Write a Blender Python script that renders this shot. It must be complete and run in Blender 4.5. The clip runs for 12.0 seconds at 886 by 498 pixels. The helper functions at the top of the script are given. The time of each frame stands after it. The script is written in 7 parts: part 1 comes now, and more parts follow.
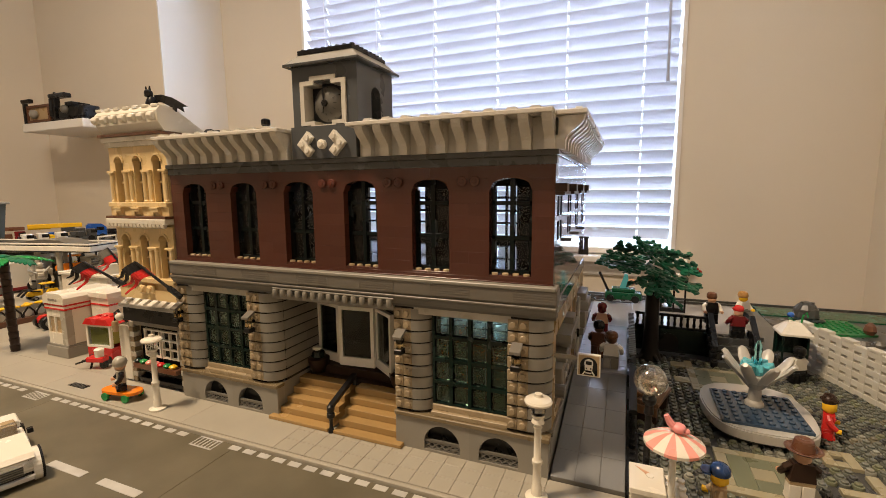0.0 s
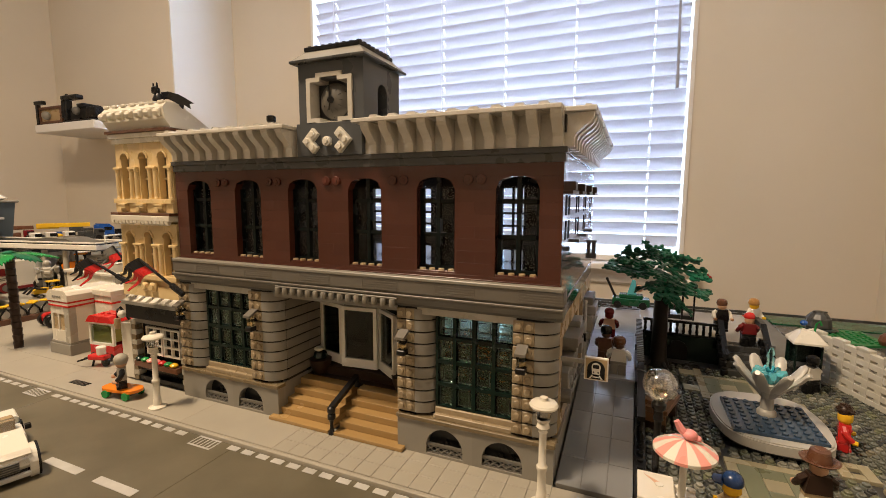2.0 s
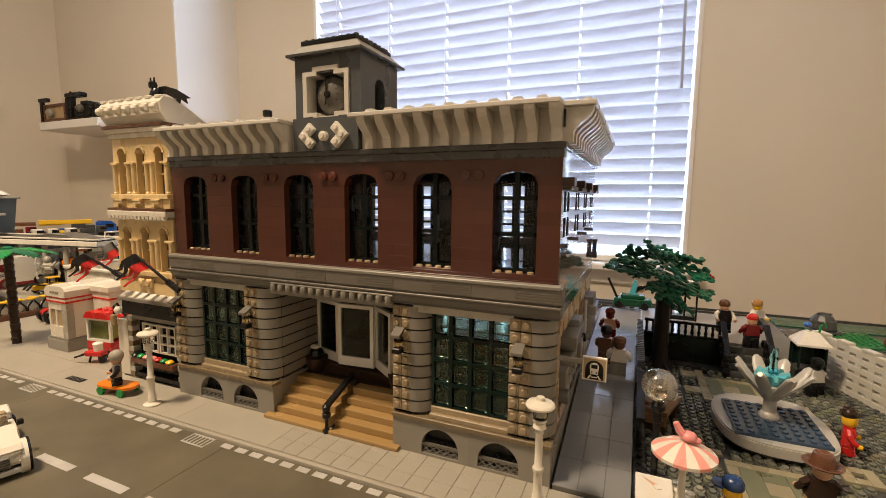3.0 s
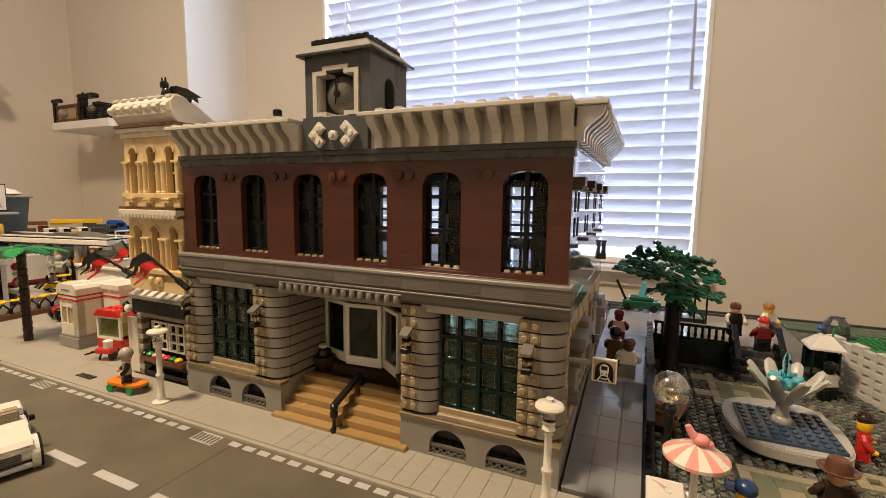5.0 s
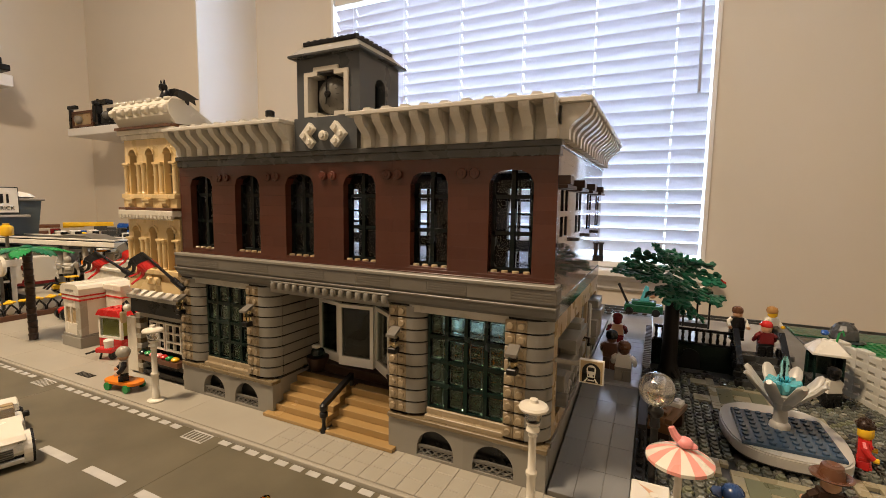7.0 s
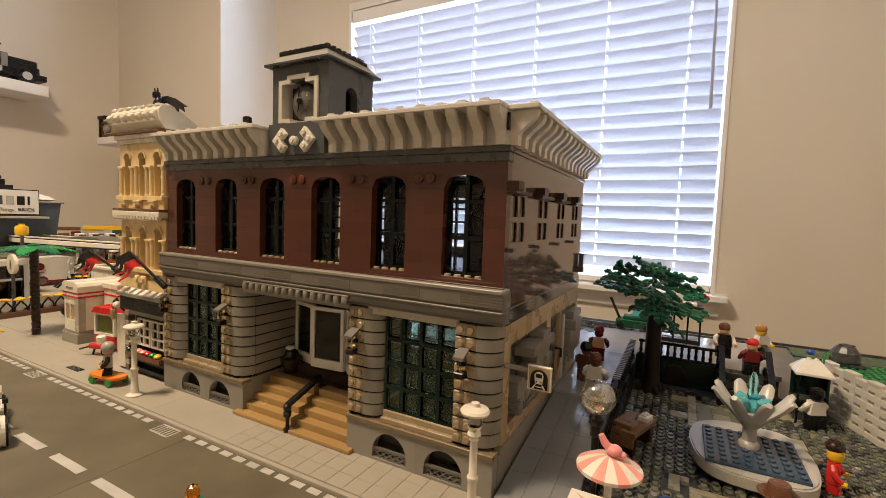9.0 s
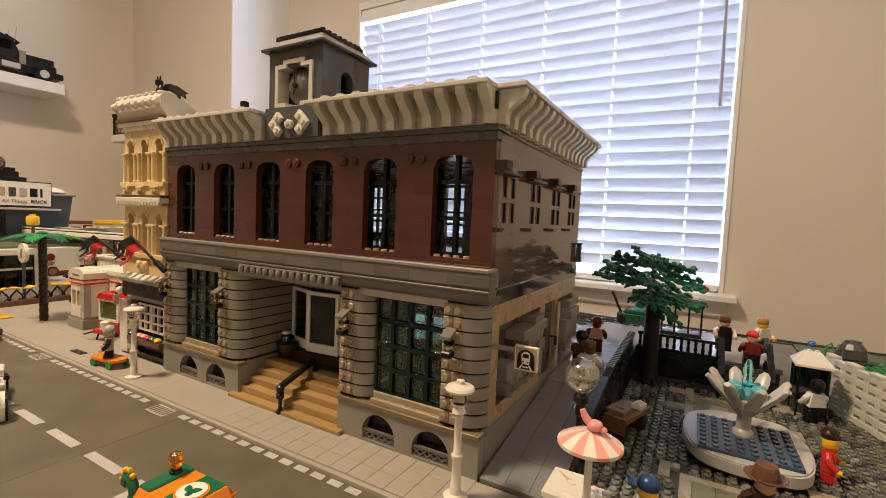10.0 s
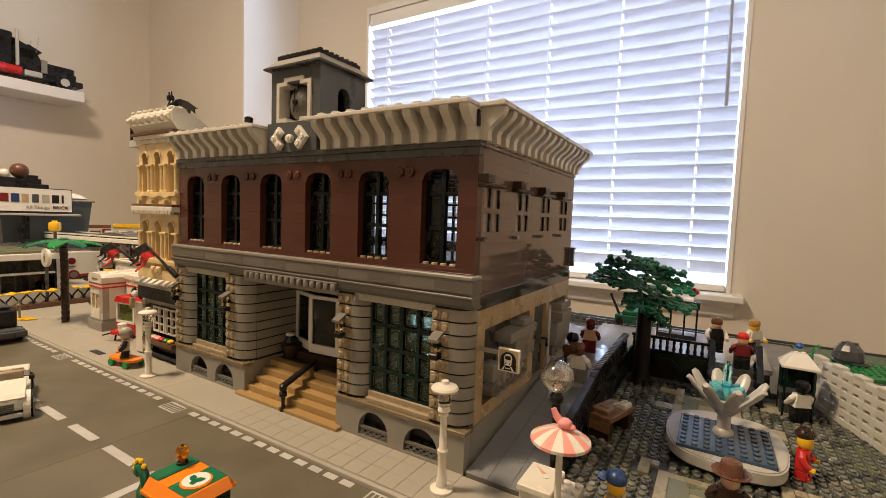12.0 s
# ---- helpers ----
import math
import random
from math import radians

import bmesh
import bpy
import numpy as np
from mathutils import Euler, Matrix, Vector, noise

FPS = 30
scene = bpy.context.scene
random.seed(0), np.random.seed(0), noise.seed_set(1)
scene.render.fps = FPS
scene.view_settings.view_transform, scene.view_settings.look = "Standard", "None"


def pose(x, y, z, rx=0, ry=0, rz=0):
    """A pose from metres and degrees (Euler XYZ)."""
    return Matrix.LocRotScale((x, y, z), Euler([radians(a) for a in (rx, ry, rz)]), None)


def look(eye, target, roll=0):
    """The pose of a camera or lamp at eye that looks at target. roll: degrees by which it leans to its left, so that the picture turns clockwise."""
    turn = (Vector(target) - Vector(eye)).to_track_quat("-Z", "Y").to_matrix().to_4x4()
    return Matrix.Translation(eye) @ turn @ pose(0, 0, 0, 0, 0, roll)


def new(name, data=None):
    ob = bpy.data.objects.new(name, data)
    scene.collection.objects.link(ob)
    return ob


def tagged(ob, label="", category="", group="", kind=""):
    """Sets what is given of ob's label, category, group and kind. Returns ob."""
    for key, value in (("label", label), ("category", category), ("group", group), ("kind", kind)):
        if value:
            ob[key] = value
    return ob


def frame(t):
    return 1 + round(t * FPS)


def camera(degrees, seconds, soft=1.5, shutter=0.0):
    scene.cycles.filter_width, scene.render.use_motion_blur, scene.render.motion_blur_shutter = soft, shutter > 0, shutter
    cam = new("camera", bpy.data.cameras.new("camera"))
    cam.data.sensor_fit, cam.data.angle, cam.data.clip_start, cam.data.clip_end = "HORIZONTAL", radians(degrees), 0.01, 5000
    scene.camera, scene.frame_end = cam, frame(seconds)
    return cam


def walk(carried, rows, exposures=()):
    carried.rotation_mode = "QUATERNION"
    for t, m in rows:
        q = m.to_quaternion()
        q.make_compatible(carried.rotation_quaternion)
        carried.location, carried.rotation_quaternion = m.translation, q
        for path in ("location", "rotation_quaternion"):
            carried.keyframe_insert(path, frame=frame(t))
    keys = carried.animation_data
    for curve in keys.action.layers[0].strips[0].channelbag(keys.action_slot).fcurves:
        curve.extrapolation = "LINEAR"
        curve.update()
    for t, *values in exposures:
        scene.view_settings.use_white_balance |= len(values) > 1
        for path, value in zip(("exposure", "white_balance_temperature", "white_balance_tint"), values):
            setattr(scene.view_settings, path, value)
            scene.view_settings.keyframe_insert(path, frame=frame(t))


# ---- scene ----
cam = camera(89.4, 12.0, 0.5)
METRES, EYE, TILT, LEAN, TURN = 0.1538, 0.2153, 0.0, 0.0, 22.2
EAST, SOUTH = 0.0461, -0.322
ROWS = [
    (0.0, 0.0, 0.0, 0.0, -0.07, -7.45, 0.52),
    (0.5, 0.0023, 0.0057, 0.0069, 0.31, -7.02, 0.28),
    (1.0, 0.0043, 0.0272, -0.0244, 0.47, -6.8, 0.15),
    (1.5, -0.0104, 0.039, -0.0251, 0.6, -6.66, -0.05),
    (2.0, 0.0036, 0.036, -0.0428, 0.75, -6.6, -0.18),
    (2.5, 0.0237, 0.0661, -0.0598, 0.98, -6.55, -0.38),
    (3.0, 0.0355, 0.0695, -0.0631, 1.19, -6.58, -0.51),
    (5.0, 0.0231, 0.0759, -0.0731, 2.04, -6.4, -0.75),
    (5.5, 0.0459, 0.0567, -0.0788, 2.32, -6.21, -0.8),
    (6.0, 0.0941, 0.0645, -0.0827, 2.68, -6.08, -0.69),
    (6.5, 0.1193, 0.0801, -0.0927, 3.1, -5.92, -0.67),
    (7.0, 0.1376, 0.0863, -0.1018, 3.42, -5.72, -0.81),
    (9.0, 0.45, 0.0793, -0.1412, 6.13, -4.0, -2.02),
    (9.5, 0.4886, 0.0932, -0.2101, 6.88, -3.83, -2.38),
    (10.0, 0.5526, 0.0801, -0.2383, 7.45, -3.8, -2.46),
    (10.5, 0.6042, 0.0607, -0.2492, 7.9, -3.85, -2.42),
    (11.0, 0.6526, 0.0178, -0.21, 8.24, -3.88, -2.32),
    (11.5, 0.6802, -0.0246, -0.1962, 8.62, -3.99, -2.15),
    (12.0, 0.6861, -0.0296, -0.182, 9.02, -3.95, -2.07),
]
walk_rows = [(t, pose(EAST, SOUTH, EYE, TILT, LEAN, TURN) @ pose(METRES * x, METRES * y, METRES * z, 90 + pitch, roll, yaw)) for t, x, y, z, yaw, pitch, roll in ROWS]
walk(cam, walk_rows, [(0.0, 0.0, 6500, 10), (12.0, 0.0, 6500, 10)])

# ---- world and lights ----
world = bpy.data.worlds.new("sky")
scene.world = world
world.use_nodes = True
_wn = world.node_tree.nodes
_sky = _wn.new("ShaderNodeTexSky")
_sky.sky_type = "NISHITA"
_sky.sun_disc = False
_sky.sun_elevation = radians(40)
_sky.sun_rotation = radians(120)
world.node_tree.links.new(_sky.outputs[0], _wn["Background"].inputs[0])
_wn["Background"].inputs[1].default_value = 0.12


def area_lamp(name, eye, target, sx, sy, watts, colour):
    data = bpy.data.lights.new(name, "AREA")
    data.shape, data.size, data.size_y = "RECTANGLE", sx, sy
    data.energy, data.color = watts, colour
    ob = new(name, data)
    ob.matrix_world = look(eye, target)
    return ob


# the room's ceiling lamp, and the sky's light behind the blind
area_lamp("ceiling_lamp_light", (-0.72, -0.50, 1.66), (-0.72, -0.50, 0), 0.26, 0.26, 44, (1.0, 0.76, 0.515))
area_lamp("window_light", (-0.52, 1.47, 0.52), (-0.52, 0.3, 0.45), 1.4, 1.02, 67, (0.59, 0.735, 1.0))

# ---- materials ----


def _mat(name):
    m = bpy.data.materials.new(name)
    m.use_nodes = True
    return m, m.node_tree.nodes, m.node_tree.links, m.node_tree.nodes["Principled BSDF"]


def _mix(nt, links, a, b, fac, mode="MIX"):
    n = nt.new("ShaderNodeMix")
    n.data_type, n.blend_type = "RGBA", mode
    for sock, v in ((n.inputs[0], fac), (n.inputs[6], a), (n.inputs[7], b)):
        if hasattr(v, "is_output"):
            links.new(v, sock)
        elif isinstance(v, (int, float)):
            sock.default_value = v
        else:
            sock.default_value = (*v, 1)
    return n.outputs[2]


def abs_plastic(name, colour, rough=0.28, vary=0.10, dust=0.10, bump=0.12, spec=0.5):
    """Moulded toy plastic: piece-to-piece shade, scuffs, faint moulding waviness, a little dust."""
    m, n, l, p = _mat(name)
    tc = n.new("ShaderNodeTexCoord")
    info = n.new("ShaderNodeObjectInfo")
    geo = n.new("ShaderNodeNewGeometry")
    big = n.new("ShaderNodeTexNoise")
    big.inputs["Scale"].default_value = 38
    big.inputs["Detail"].default_value = 5
    l.new(tc.outputs["Object"], big.inputs["Vector"])
    fine = n.new("ShaderNodeTexNoise")
    fine.inputs["Scale"].default_value = 900
    fine.inputs["Detail"].default_value = 3
    l.new(tc.outputs["Object"], fine.inputs["Vector"])
    add = n.new("ShaderNodeMath")
    add.operation = "ADD"
    l.new(info.outputs["Random"], add.inputs[0])
    l.new(geo.outputs["Random Per Island"], add.inputs[1])
    fr = n.new("ShaderNodeMath")
    fr.operation = "FRACT"
    l.new(add.outputs[0], fr.inputs[0])
    mr = n.new("ShaderNodeMapRange")
    mr.inputs[3].default_value, mr.inputs[4].default_value = 1 - vary, 1 + vary
    l.new(fr.outputs[0], mr.inputs[0])
    c = _mix(n, l, colour, (1, 1, 1), 0.0)
    hsv = n.new("ShaderNodeHueSaturation")
    l.new(c, hsv.inputs["Color"])
    l.new(mr.outputs[0], hsv.inputs["Value"])
    dm = n.new("ShaderNodeMapRange")
    dm.inputs[1].default_value, dm.inputs[2].default_value = 0.36, 0.86
    dm.inputs[3].default_value, dm.inputs[4].default_value = 0.0, dust * 0.2
    l.new(big.outputs[0], dm.inputs[0])
    l.new(_mix(n, l, hsv.outputs[0], (0.42, 0.38, 0.32), dm.outputs[0]), p.inputs["Base Color"])
    rr = n.new("ShaderNodeMapRange")
    rr.inputs[1].default_value, rr.inputs[2].default_value = 0.3, 0.7
    rr.inputs[3].default_value, rr.inputs[4].default_value = max(rough - 0.05, 0.03), rough + 0.06
    l.new(big.outputs[0], rr.inputs[0])
    l.new(rr.outputs[0], p.inputs["Roughness"])
    p.inputs["Specular IOR Level"].default_value = spec
    b = n.new("ShaderNodeBump")
    b.inputs["Strength"].default_value, b.inputs["Distance"].default_value = bump, 0.0004
    l.new(fine.outputs[0], b.inputs["Height"])
    l.new(b.outputs[0], p.inputs["Normal"])
    return m


def clear(name, colour, rough=0.05, ior=1.45):
    m, n, l, p = _mat(name)
    p.inputs["Base Color"].default_value = (*colour, 1)
    p.inputs["Transmission Weight"].default_value = 1.0
    p.inputs["Roughness"].default_value = rough
    p.inputs["IOR"].default_value = ior
    return m


def thin_pane(name, colour, gloss=0.12, base=0.045, shine=(0.8, 0.8, 0.8), ripple=0.0):
    """A thin clear pane: passes light straight through, with a Fresnel gloss; rippled like cast glass where asked."""
    m, n, l, p = _mat(name)
    tr, gl, mx, fz = n.new("ShaderNodeBsdfTransparent"), n.new("ShaderNodeBsdfGlossy"), n.new("ShaderNodeMixShader"), n.new("ShaderNodeLayerWeight")
    pw = n.new("ShaderNodeMath")
    pw.operation = "POWER"
    pw.inputs[1].default_value = 3.2
    ml = n.new("ShaderNodeMath")
    ml.operation, ml.use_clamp = "MULTIPLY_ADD", True
    ml.inputs[1].default_value, ml.inputs[2].default_value = 0.7, base
    l.new(fz.outputs["Facing"], pw.inputs[0])
    l.new(pw.outputs[0], ml.inputs[0])
    tr.inputs[0].default_value = (*colour, 1)
    gl.inputs["Roughness"].default_value = gloss
    gl.inputs["Color"].default_value = (*shine, 1)
    if ripple:
        tc, wob, bump = n.new("ShaderNodeTexCoord"), n.new("ShaderNodeTexNoise"), n.new("ShaderNodeBump")
        wob.inputs["Scale"].default_value, wob.inputs["Detail"].default_value = 210, 1.5
        bump.inputs["Strength"].default_value, bump.inputs["Distance"].default_value = ripple, 0.0012
        l.new(tc.outputs["Object"], wob.inputs["Vector"])
        l.new(wob.outputs[0], bump.inputs["Height"])
        l.new(bump.outputs[0], gl.inputs["Normal"])
    l.new(ml.outputs[0], mx.inputs[0])
    l.new(tr.outputs[0], mx.inputs[1])
    l.new(gl.outputs[0], mx.inputs[2])
    l.new(mx.outputs[0], n["Material Output"].inputs[0])
    return m


def rubbed(name, colour, colour2, scale, rough, bump=0.2, dist=0.002, detail=6, stretch=(1, 1, 1)):
    """A matt surface of two tones with grain."""
    m, n, l, p = _mat(name)
    tc, mp = n.new("ShaderNodeTexCoord"), n.new("ShaderNodeMapping")
    mp.inputs["Scale"].default_value = stretch
    l.new(tc.outputs["Object"], mp.inputs[0])
    a, f = n.new("ShaderNodeTexNoise"), n.new("ShaderNodeTexNoise")
    for t, s, d in ((a, scale, detail), (f, scale * 22, 4)):
        t.inputs["Scale"].default_value, t.inputs["Detail"].default_value = s, d
        l.new(mp.outputs[0], t.inputs["Vector"])
    ramp = n.new("ShaderNodeMapRange")
    ramp.inputs[1].default_value, ramp.inputs[2].default_value = 0.35, 0.65
    l.new(a.outputs[0], ramp.inputs[0])
    l.new(_mix(n, l, colour, colour2, ramp.outputs[0]), p.inputs["Base Color"])
    p.inputs["Roughness"].default_value = rough
    b = n.new("ShaderNodeBump")
    b.inputs["Strength"].default_value, b.inputs["Distance"].default_value = bump, dist
    l.new(f.outputs[0], b.inputs["Height"])
    l.new(b.outputs[0], p.inputs["Normal"])
    return m


WALLP = rubbed("wall_paint", (0.695, 0.632, 0.530), (0.735, 0.668, 0.562), 1.6, 0.75, 0.25, 0.0015)
WHITEP = rubbed("white_trim_paint", (0.78, 0.77, 0.74), (0.82, 0.81, 0.78), 3, 0.45, 0.1, 0.0006)
CEILP = rubbed("ceiling_paint", (0.74, 0.72, 0.67), (0.78, 0.76, 0.71), 2, 0.85, 0.3, 0.002)
CARPET = rubbed("carpet", (0.24, 0.20, 0.16), (0.32, 0.27, 0.21), 9, 0.95, 0.6, 0.004)
TABLE = rubbed("table_top", (0.30, 0.22, 0.15), (0.37, 0.28, 0.19), 5, 0.5, 0.15, 0.0006, stretch=(1, 8, 1))
ROADM = rubbed("road_plastic", (0.098, 0.086, 0.056), (0.140, 0.122, 0.082), 17, 0.42, 0.10, 0.0003)
ROADLINE = rubbed("road_print_white", (0.40, 0.39, 0.37), (0.48, 0.47, 0.44), 60, 0.45, 0.1, 0.0002)
WALKM = rubbed("pavement_plastic", (0.33, 0.305, 0.25), (0.38, 0.35, 0.29), 12, 0.40, 0.10, 0.0003)

LBG = abs_plastic("light_grey_plastic", (0.24, 0.226, 0.195), 0.38)
LBG2 = abs_plastic("pale_grey_plastic", (0.40, 0.375, 0.315))
DBG = abs_plastic("dark_grey_plastic", (0.055, 0.057, 0.056), 0.28, 0.06, 0.025)
MBG = abs_plastic("mid_grey_plastic", (0.127, 0.121, 0.106), 0.38, 0.05, 0.03)
BROWN = abs_plastic("reddish_brown_plastic", (0.068, 0.0205, 0.0125), 0.20, 0.085, 0.03, 0.06)
# pane plastic lightened to hold the reflection on the side windows
SIDEPANE = abs_plastic("grey_brown_pane_glare_plastic", (0.20, 0.155, 0.13), 0.08, 0.04, 0.02, 0.012, 0.9)
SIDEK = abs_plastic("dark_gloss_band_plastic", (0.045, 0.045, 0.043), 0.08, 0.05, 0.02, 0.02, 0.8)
# paler, greyer than BROWN: the side's reflected sheen is mixed into its colour
SIDEB = abs_plastic("brown_sheen_side_plastic", (0.120, 0.074, 0.065), 0.05, 0.04, 0.03, 0.012, 1.0)
CORN = abs_plastic("off_white_cornice_plastic", (0.61, 0.58, 0.515), 0.28, 0.03, 0.04)
TOWERM = abs_plastic("tower_grey_plastic", (0.074, 0.081, 0.088), 0.3, 0.02, 0.015, 0.05)
BOSS = abs_plastic("muted_tan_plastic", (0.31, 0.245, 0.155))
BELTM = abs_plastic("belt_grey_plastic", (0.142, 0.130, 0.110), 0.42, 0.03, 0.05)
RAMPM = abs_plastic("ramp_grey_plastic", (0.20, 0.207, 0.212), 0.10, 0.05, 0.04, 0.02, 1.0)
COBA = abs_plastic("slate_cobble_plastic", (0.128, 0.135, 0.113), 0.20, 0.22, 0.04, 0.06, 0.6)
COBB = abs_plastic("brown_grey_cobble_plastic", (0.165, 0.15, 0.105), 0.22, 0.15, 0.04, 0.06, 0.6)
COBC = abs_plastic("pale_cobble_plastic", (0.24, 0.238, 0.197), 0.22, 0.15, 0.04, 0.06, 0.6)
TAN2 = abs_plastic("muted_beige_plastic", (0.32, 0.285, 0.185))
BARK = abs_plastic("black_brown_plastic", (0.011, 0.008, 0.007), 0.45, 0.1, 0.02, 0.12, 0.25)
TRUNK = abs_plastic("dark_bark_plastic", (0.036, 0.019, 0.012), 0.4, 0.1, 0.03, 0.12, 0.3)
CAPBLUE = abs_plastic("dark_blue_plastic", (0.012, 0.04, 0.13), 0.3, 0.05, 0.03)
BROWN2 = abs_plastic("lighter_brown_plastic", (0.11, 0.028, 0.017), 0.24, 0.06, 0.04)
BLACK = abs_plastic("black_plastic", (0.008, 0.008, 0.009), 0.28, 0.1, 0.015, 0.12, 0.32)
TAN = abs_plastic("tan_plastic", (0.41, 0.30, 0.165))
DTAN = abs_plastic("dark_tan_plastic", (0.17, 0.13, 0.075))
TANSTEP = abs_plastic("warm_tan_plastic", (0.35, 0.225, 0.09), 0.22, 0.06, 0.04)
CREAM = abs_plastic("cream_plastic", (0.70, 0.53, 0.27))
WHITE = abs_plastic("white_plastic", (0.74, 0.71, 0.63), 0.25, 0.04)
AGED = abs_plastic("aged_white_plastic", (0.71, 0.668, 0.57), 0.25, 0.05, 0.05)
DGREEN = abs_plastic("dark_green_plastic", (0.004, 0.016, 0.013), 0.2, 0.1, 0.015)
GREEN = abs_plastic("green_plastic", (0.006, 0.125, 0.056), 0.3, 0.12, 0.03)
LAWNG = abs_plastic("lawn_green_plastic", (0.012, 0.165, 0.045), 0.3, 0.1, 0.04)
HAIRT = abs_plastic("sandy_brown_plastic", (0.40, 0.21, 0.065), 0.3, 0.06, 0.03)
SHOPG = abs_plastic("bottle_green_plastic", (0.004, 0.014, 0.011), 0.25, 0.1, 0.012, 0.06, 0.35)
LEAFG = abs_plastic("leaf_green_plastic", (0.005, 0.105, 0.055), 0.3, 0.16, 0.03)
BGREEN = abs_plastic("bright_green_plastic", (0.015, 0.24, 0.06), 0.25, 0.08, 0.03)
RED = abs_plastic("red_plastic", (0.52, 0.020, 0.018), 0.25, 0.06, 0.03)
DRED = abs_plastic("dark_red_plastic", (0.16, 0.012, 0.014), 0.25, 0.06, 0.03)
ORANGE = abs_plastic("orange_plastic", (0.80, 0.22, 0.012), 0.22, 0.03, 0.02)
YELLOW = abs_plastic("yellow_plastic", (0.78, 0.46, 0.02), 0.25, 0.05, 0.02)
BLUE = abs_plastic("blue_plastic", (0.015, 0.085, 0.36), 0.25, 0.06, 0.03)
NAVY = abs_plastic("sand_blue_plastic", (0.034, 0.066, 0.118), 0.22, 0.06, 0.05)
PINK = abs_plastic("pink_plastic", (0.80, 0.30, 0.29), 0.3, 0.04, 0.02)
SALMON = abs_plastic("salmon_plastic", (0.80, 0.33, 0.27), 0.3, 0.03, 0.02)
FLESH = abs_plastic("flesh_plastic", (0.62, 0.36, 0.22), 0.3, 0.03, 0.02)
WOODT = abs_plastic("nougat_brown_plastic", (0.20, 0.105, 0.05), 0.3, 0.14, 0.05)
RBROWN = abs_plastic("wood_brown_plastic", (0.13, 0.055, 0.028), 0.3, 0.12, 0.05)
OLIVE = abs_plastic("olive_plastic", (0.15, 0.16, 0.10), 0.3, 0.08, 0.06)
AZURE = abs_plastic("azure_plastic", (0.10, 0.44, 0.52), 0.25, 0.05, 0.03)
CHROME = abs_plastic("silver_plastic", (0.50, 0.50, 0.48), 0.2, 0.05, 0.03)
CLEAR = clear("clear_plastic", (0.93, 0.95, 0.95))
TRBLUE = clear("clear_blue_plastic", (0.35, 0.78, 0.85))
TRORANGE = clear("clear_orange_plastic", (1.0, 0.36, 0.03))
PANE = thin_pane("window_pane", (0.86, 0.90, 0.92), 0.05, 0.02)
GLOBE = thin_pane("clear_globe", (0.92, 0.90, 0.84), 0.10, 0.32)
GREENPANE = thin_pane("greenish_block_pane", (0.62, 0.80, 0.70), 0.11, 0.10, (0.75, 0.86, 0.80), ripple=0.9)
FRAMEG = abs_plastic("black_green_plastic", (0.0020, 0.0058, 0.0062), 0.25, 0.1, 0.008, 0.06, 0.22)
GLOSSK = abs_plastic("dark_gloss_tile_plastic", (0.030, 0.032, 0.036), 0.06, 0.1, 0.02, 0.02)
TRYELLOW = clear("clear_yellow_plastic", (0.86, 0.76, 0.50))
GOODS = abs_plastic("yellow_green_plastic", (0.26, 0.24, 0.05), 0.3, 0.2, 0.05)
TUBBLUE = abs_plastic("blue_grey_plastic", (0.075, 0.095, 0.10), 0.35, 0.04, 0.05)
PANERIM = abs_plastic("pale_green_glass_edge_plastic", (0.030, 0.044, 0.040), 0.06, 0.6, 0.02, 0.05, 0.9)
FOUNT = abs_plastic("weathered_white_plastic", (0.47, 0.455, 0.415), 0.3, 0.04, 0.08)
DECKM = abs_plastic("smooth_pale_deck_plastic", (0.32, 0.32, 0.32), 0.10, 0.04, 0.04, 0.02, 0.95)
DKGREEN = abs_plastic("deep_green_plastic", (0.006, 0.075, 0.035), 0.25, 0.1, 0.02)
WANDM = rubbed("grey_clear_wand", (0.34, 0.35, 0.39), (0.40, 0.41, 0.45), 40, 0.3, 0.05, 0.0003)
DOORW = abs_plastic("bright_white_plastic", (0.88, 0.86, 0.80), 0.22, 0.02, 0.03)
FENCEM = abs_plastic("pale_fence_plastic", (0.56, 0.54, 0.47), 0.3, 0.06, 0.06)
SMOKE = thin_pane("smoked_pane", (0.50, 0.56, 0.54), 0.06)


def slat_material():
    m, n, l, p = _mat("blind_slat")
    tr, mx = n.new("ShaderNodeBsdfTranslucent"), n.new("ShaderNodeMixShader")
    tr.inputs[0].default_value = (0.78, 0.77, 0.86, 1)
    p.inputs["Base Color"].default_value = (0.53, 0.508, 0.535, 1)
    p.inputs["Roughness"].default_value = 0.45
    mx.inputs[0].default_value = 0.036
    l.new(p.outputs[0], mx.inputs[1])
    l.new(tr.outputs[0], mx.inputs[2])
    l.new(mx.outputs[0], n["Material Output"].inputs[0])
    return m


SLAT = slat_material()


def glow(name, colour, strength):
    m, n, l, p = _mat(name)
    e = n.new("ShaderNodeEmission")
    e.inputs[0].default_value, e.inputs[1].default_value = (*colour, 1), strength
    l.new(e.outputs[0], n["Material Output"].inputs[0])
    return m


SKYGLOW = glow("bright_sky", (0.84, 0.91, 1.0), 3.0)

# ---- mesh building, in millimetres ----
S, B, P = 8.0, 9.6, 3.2


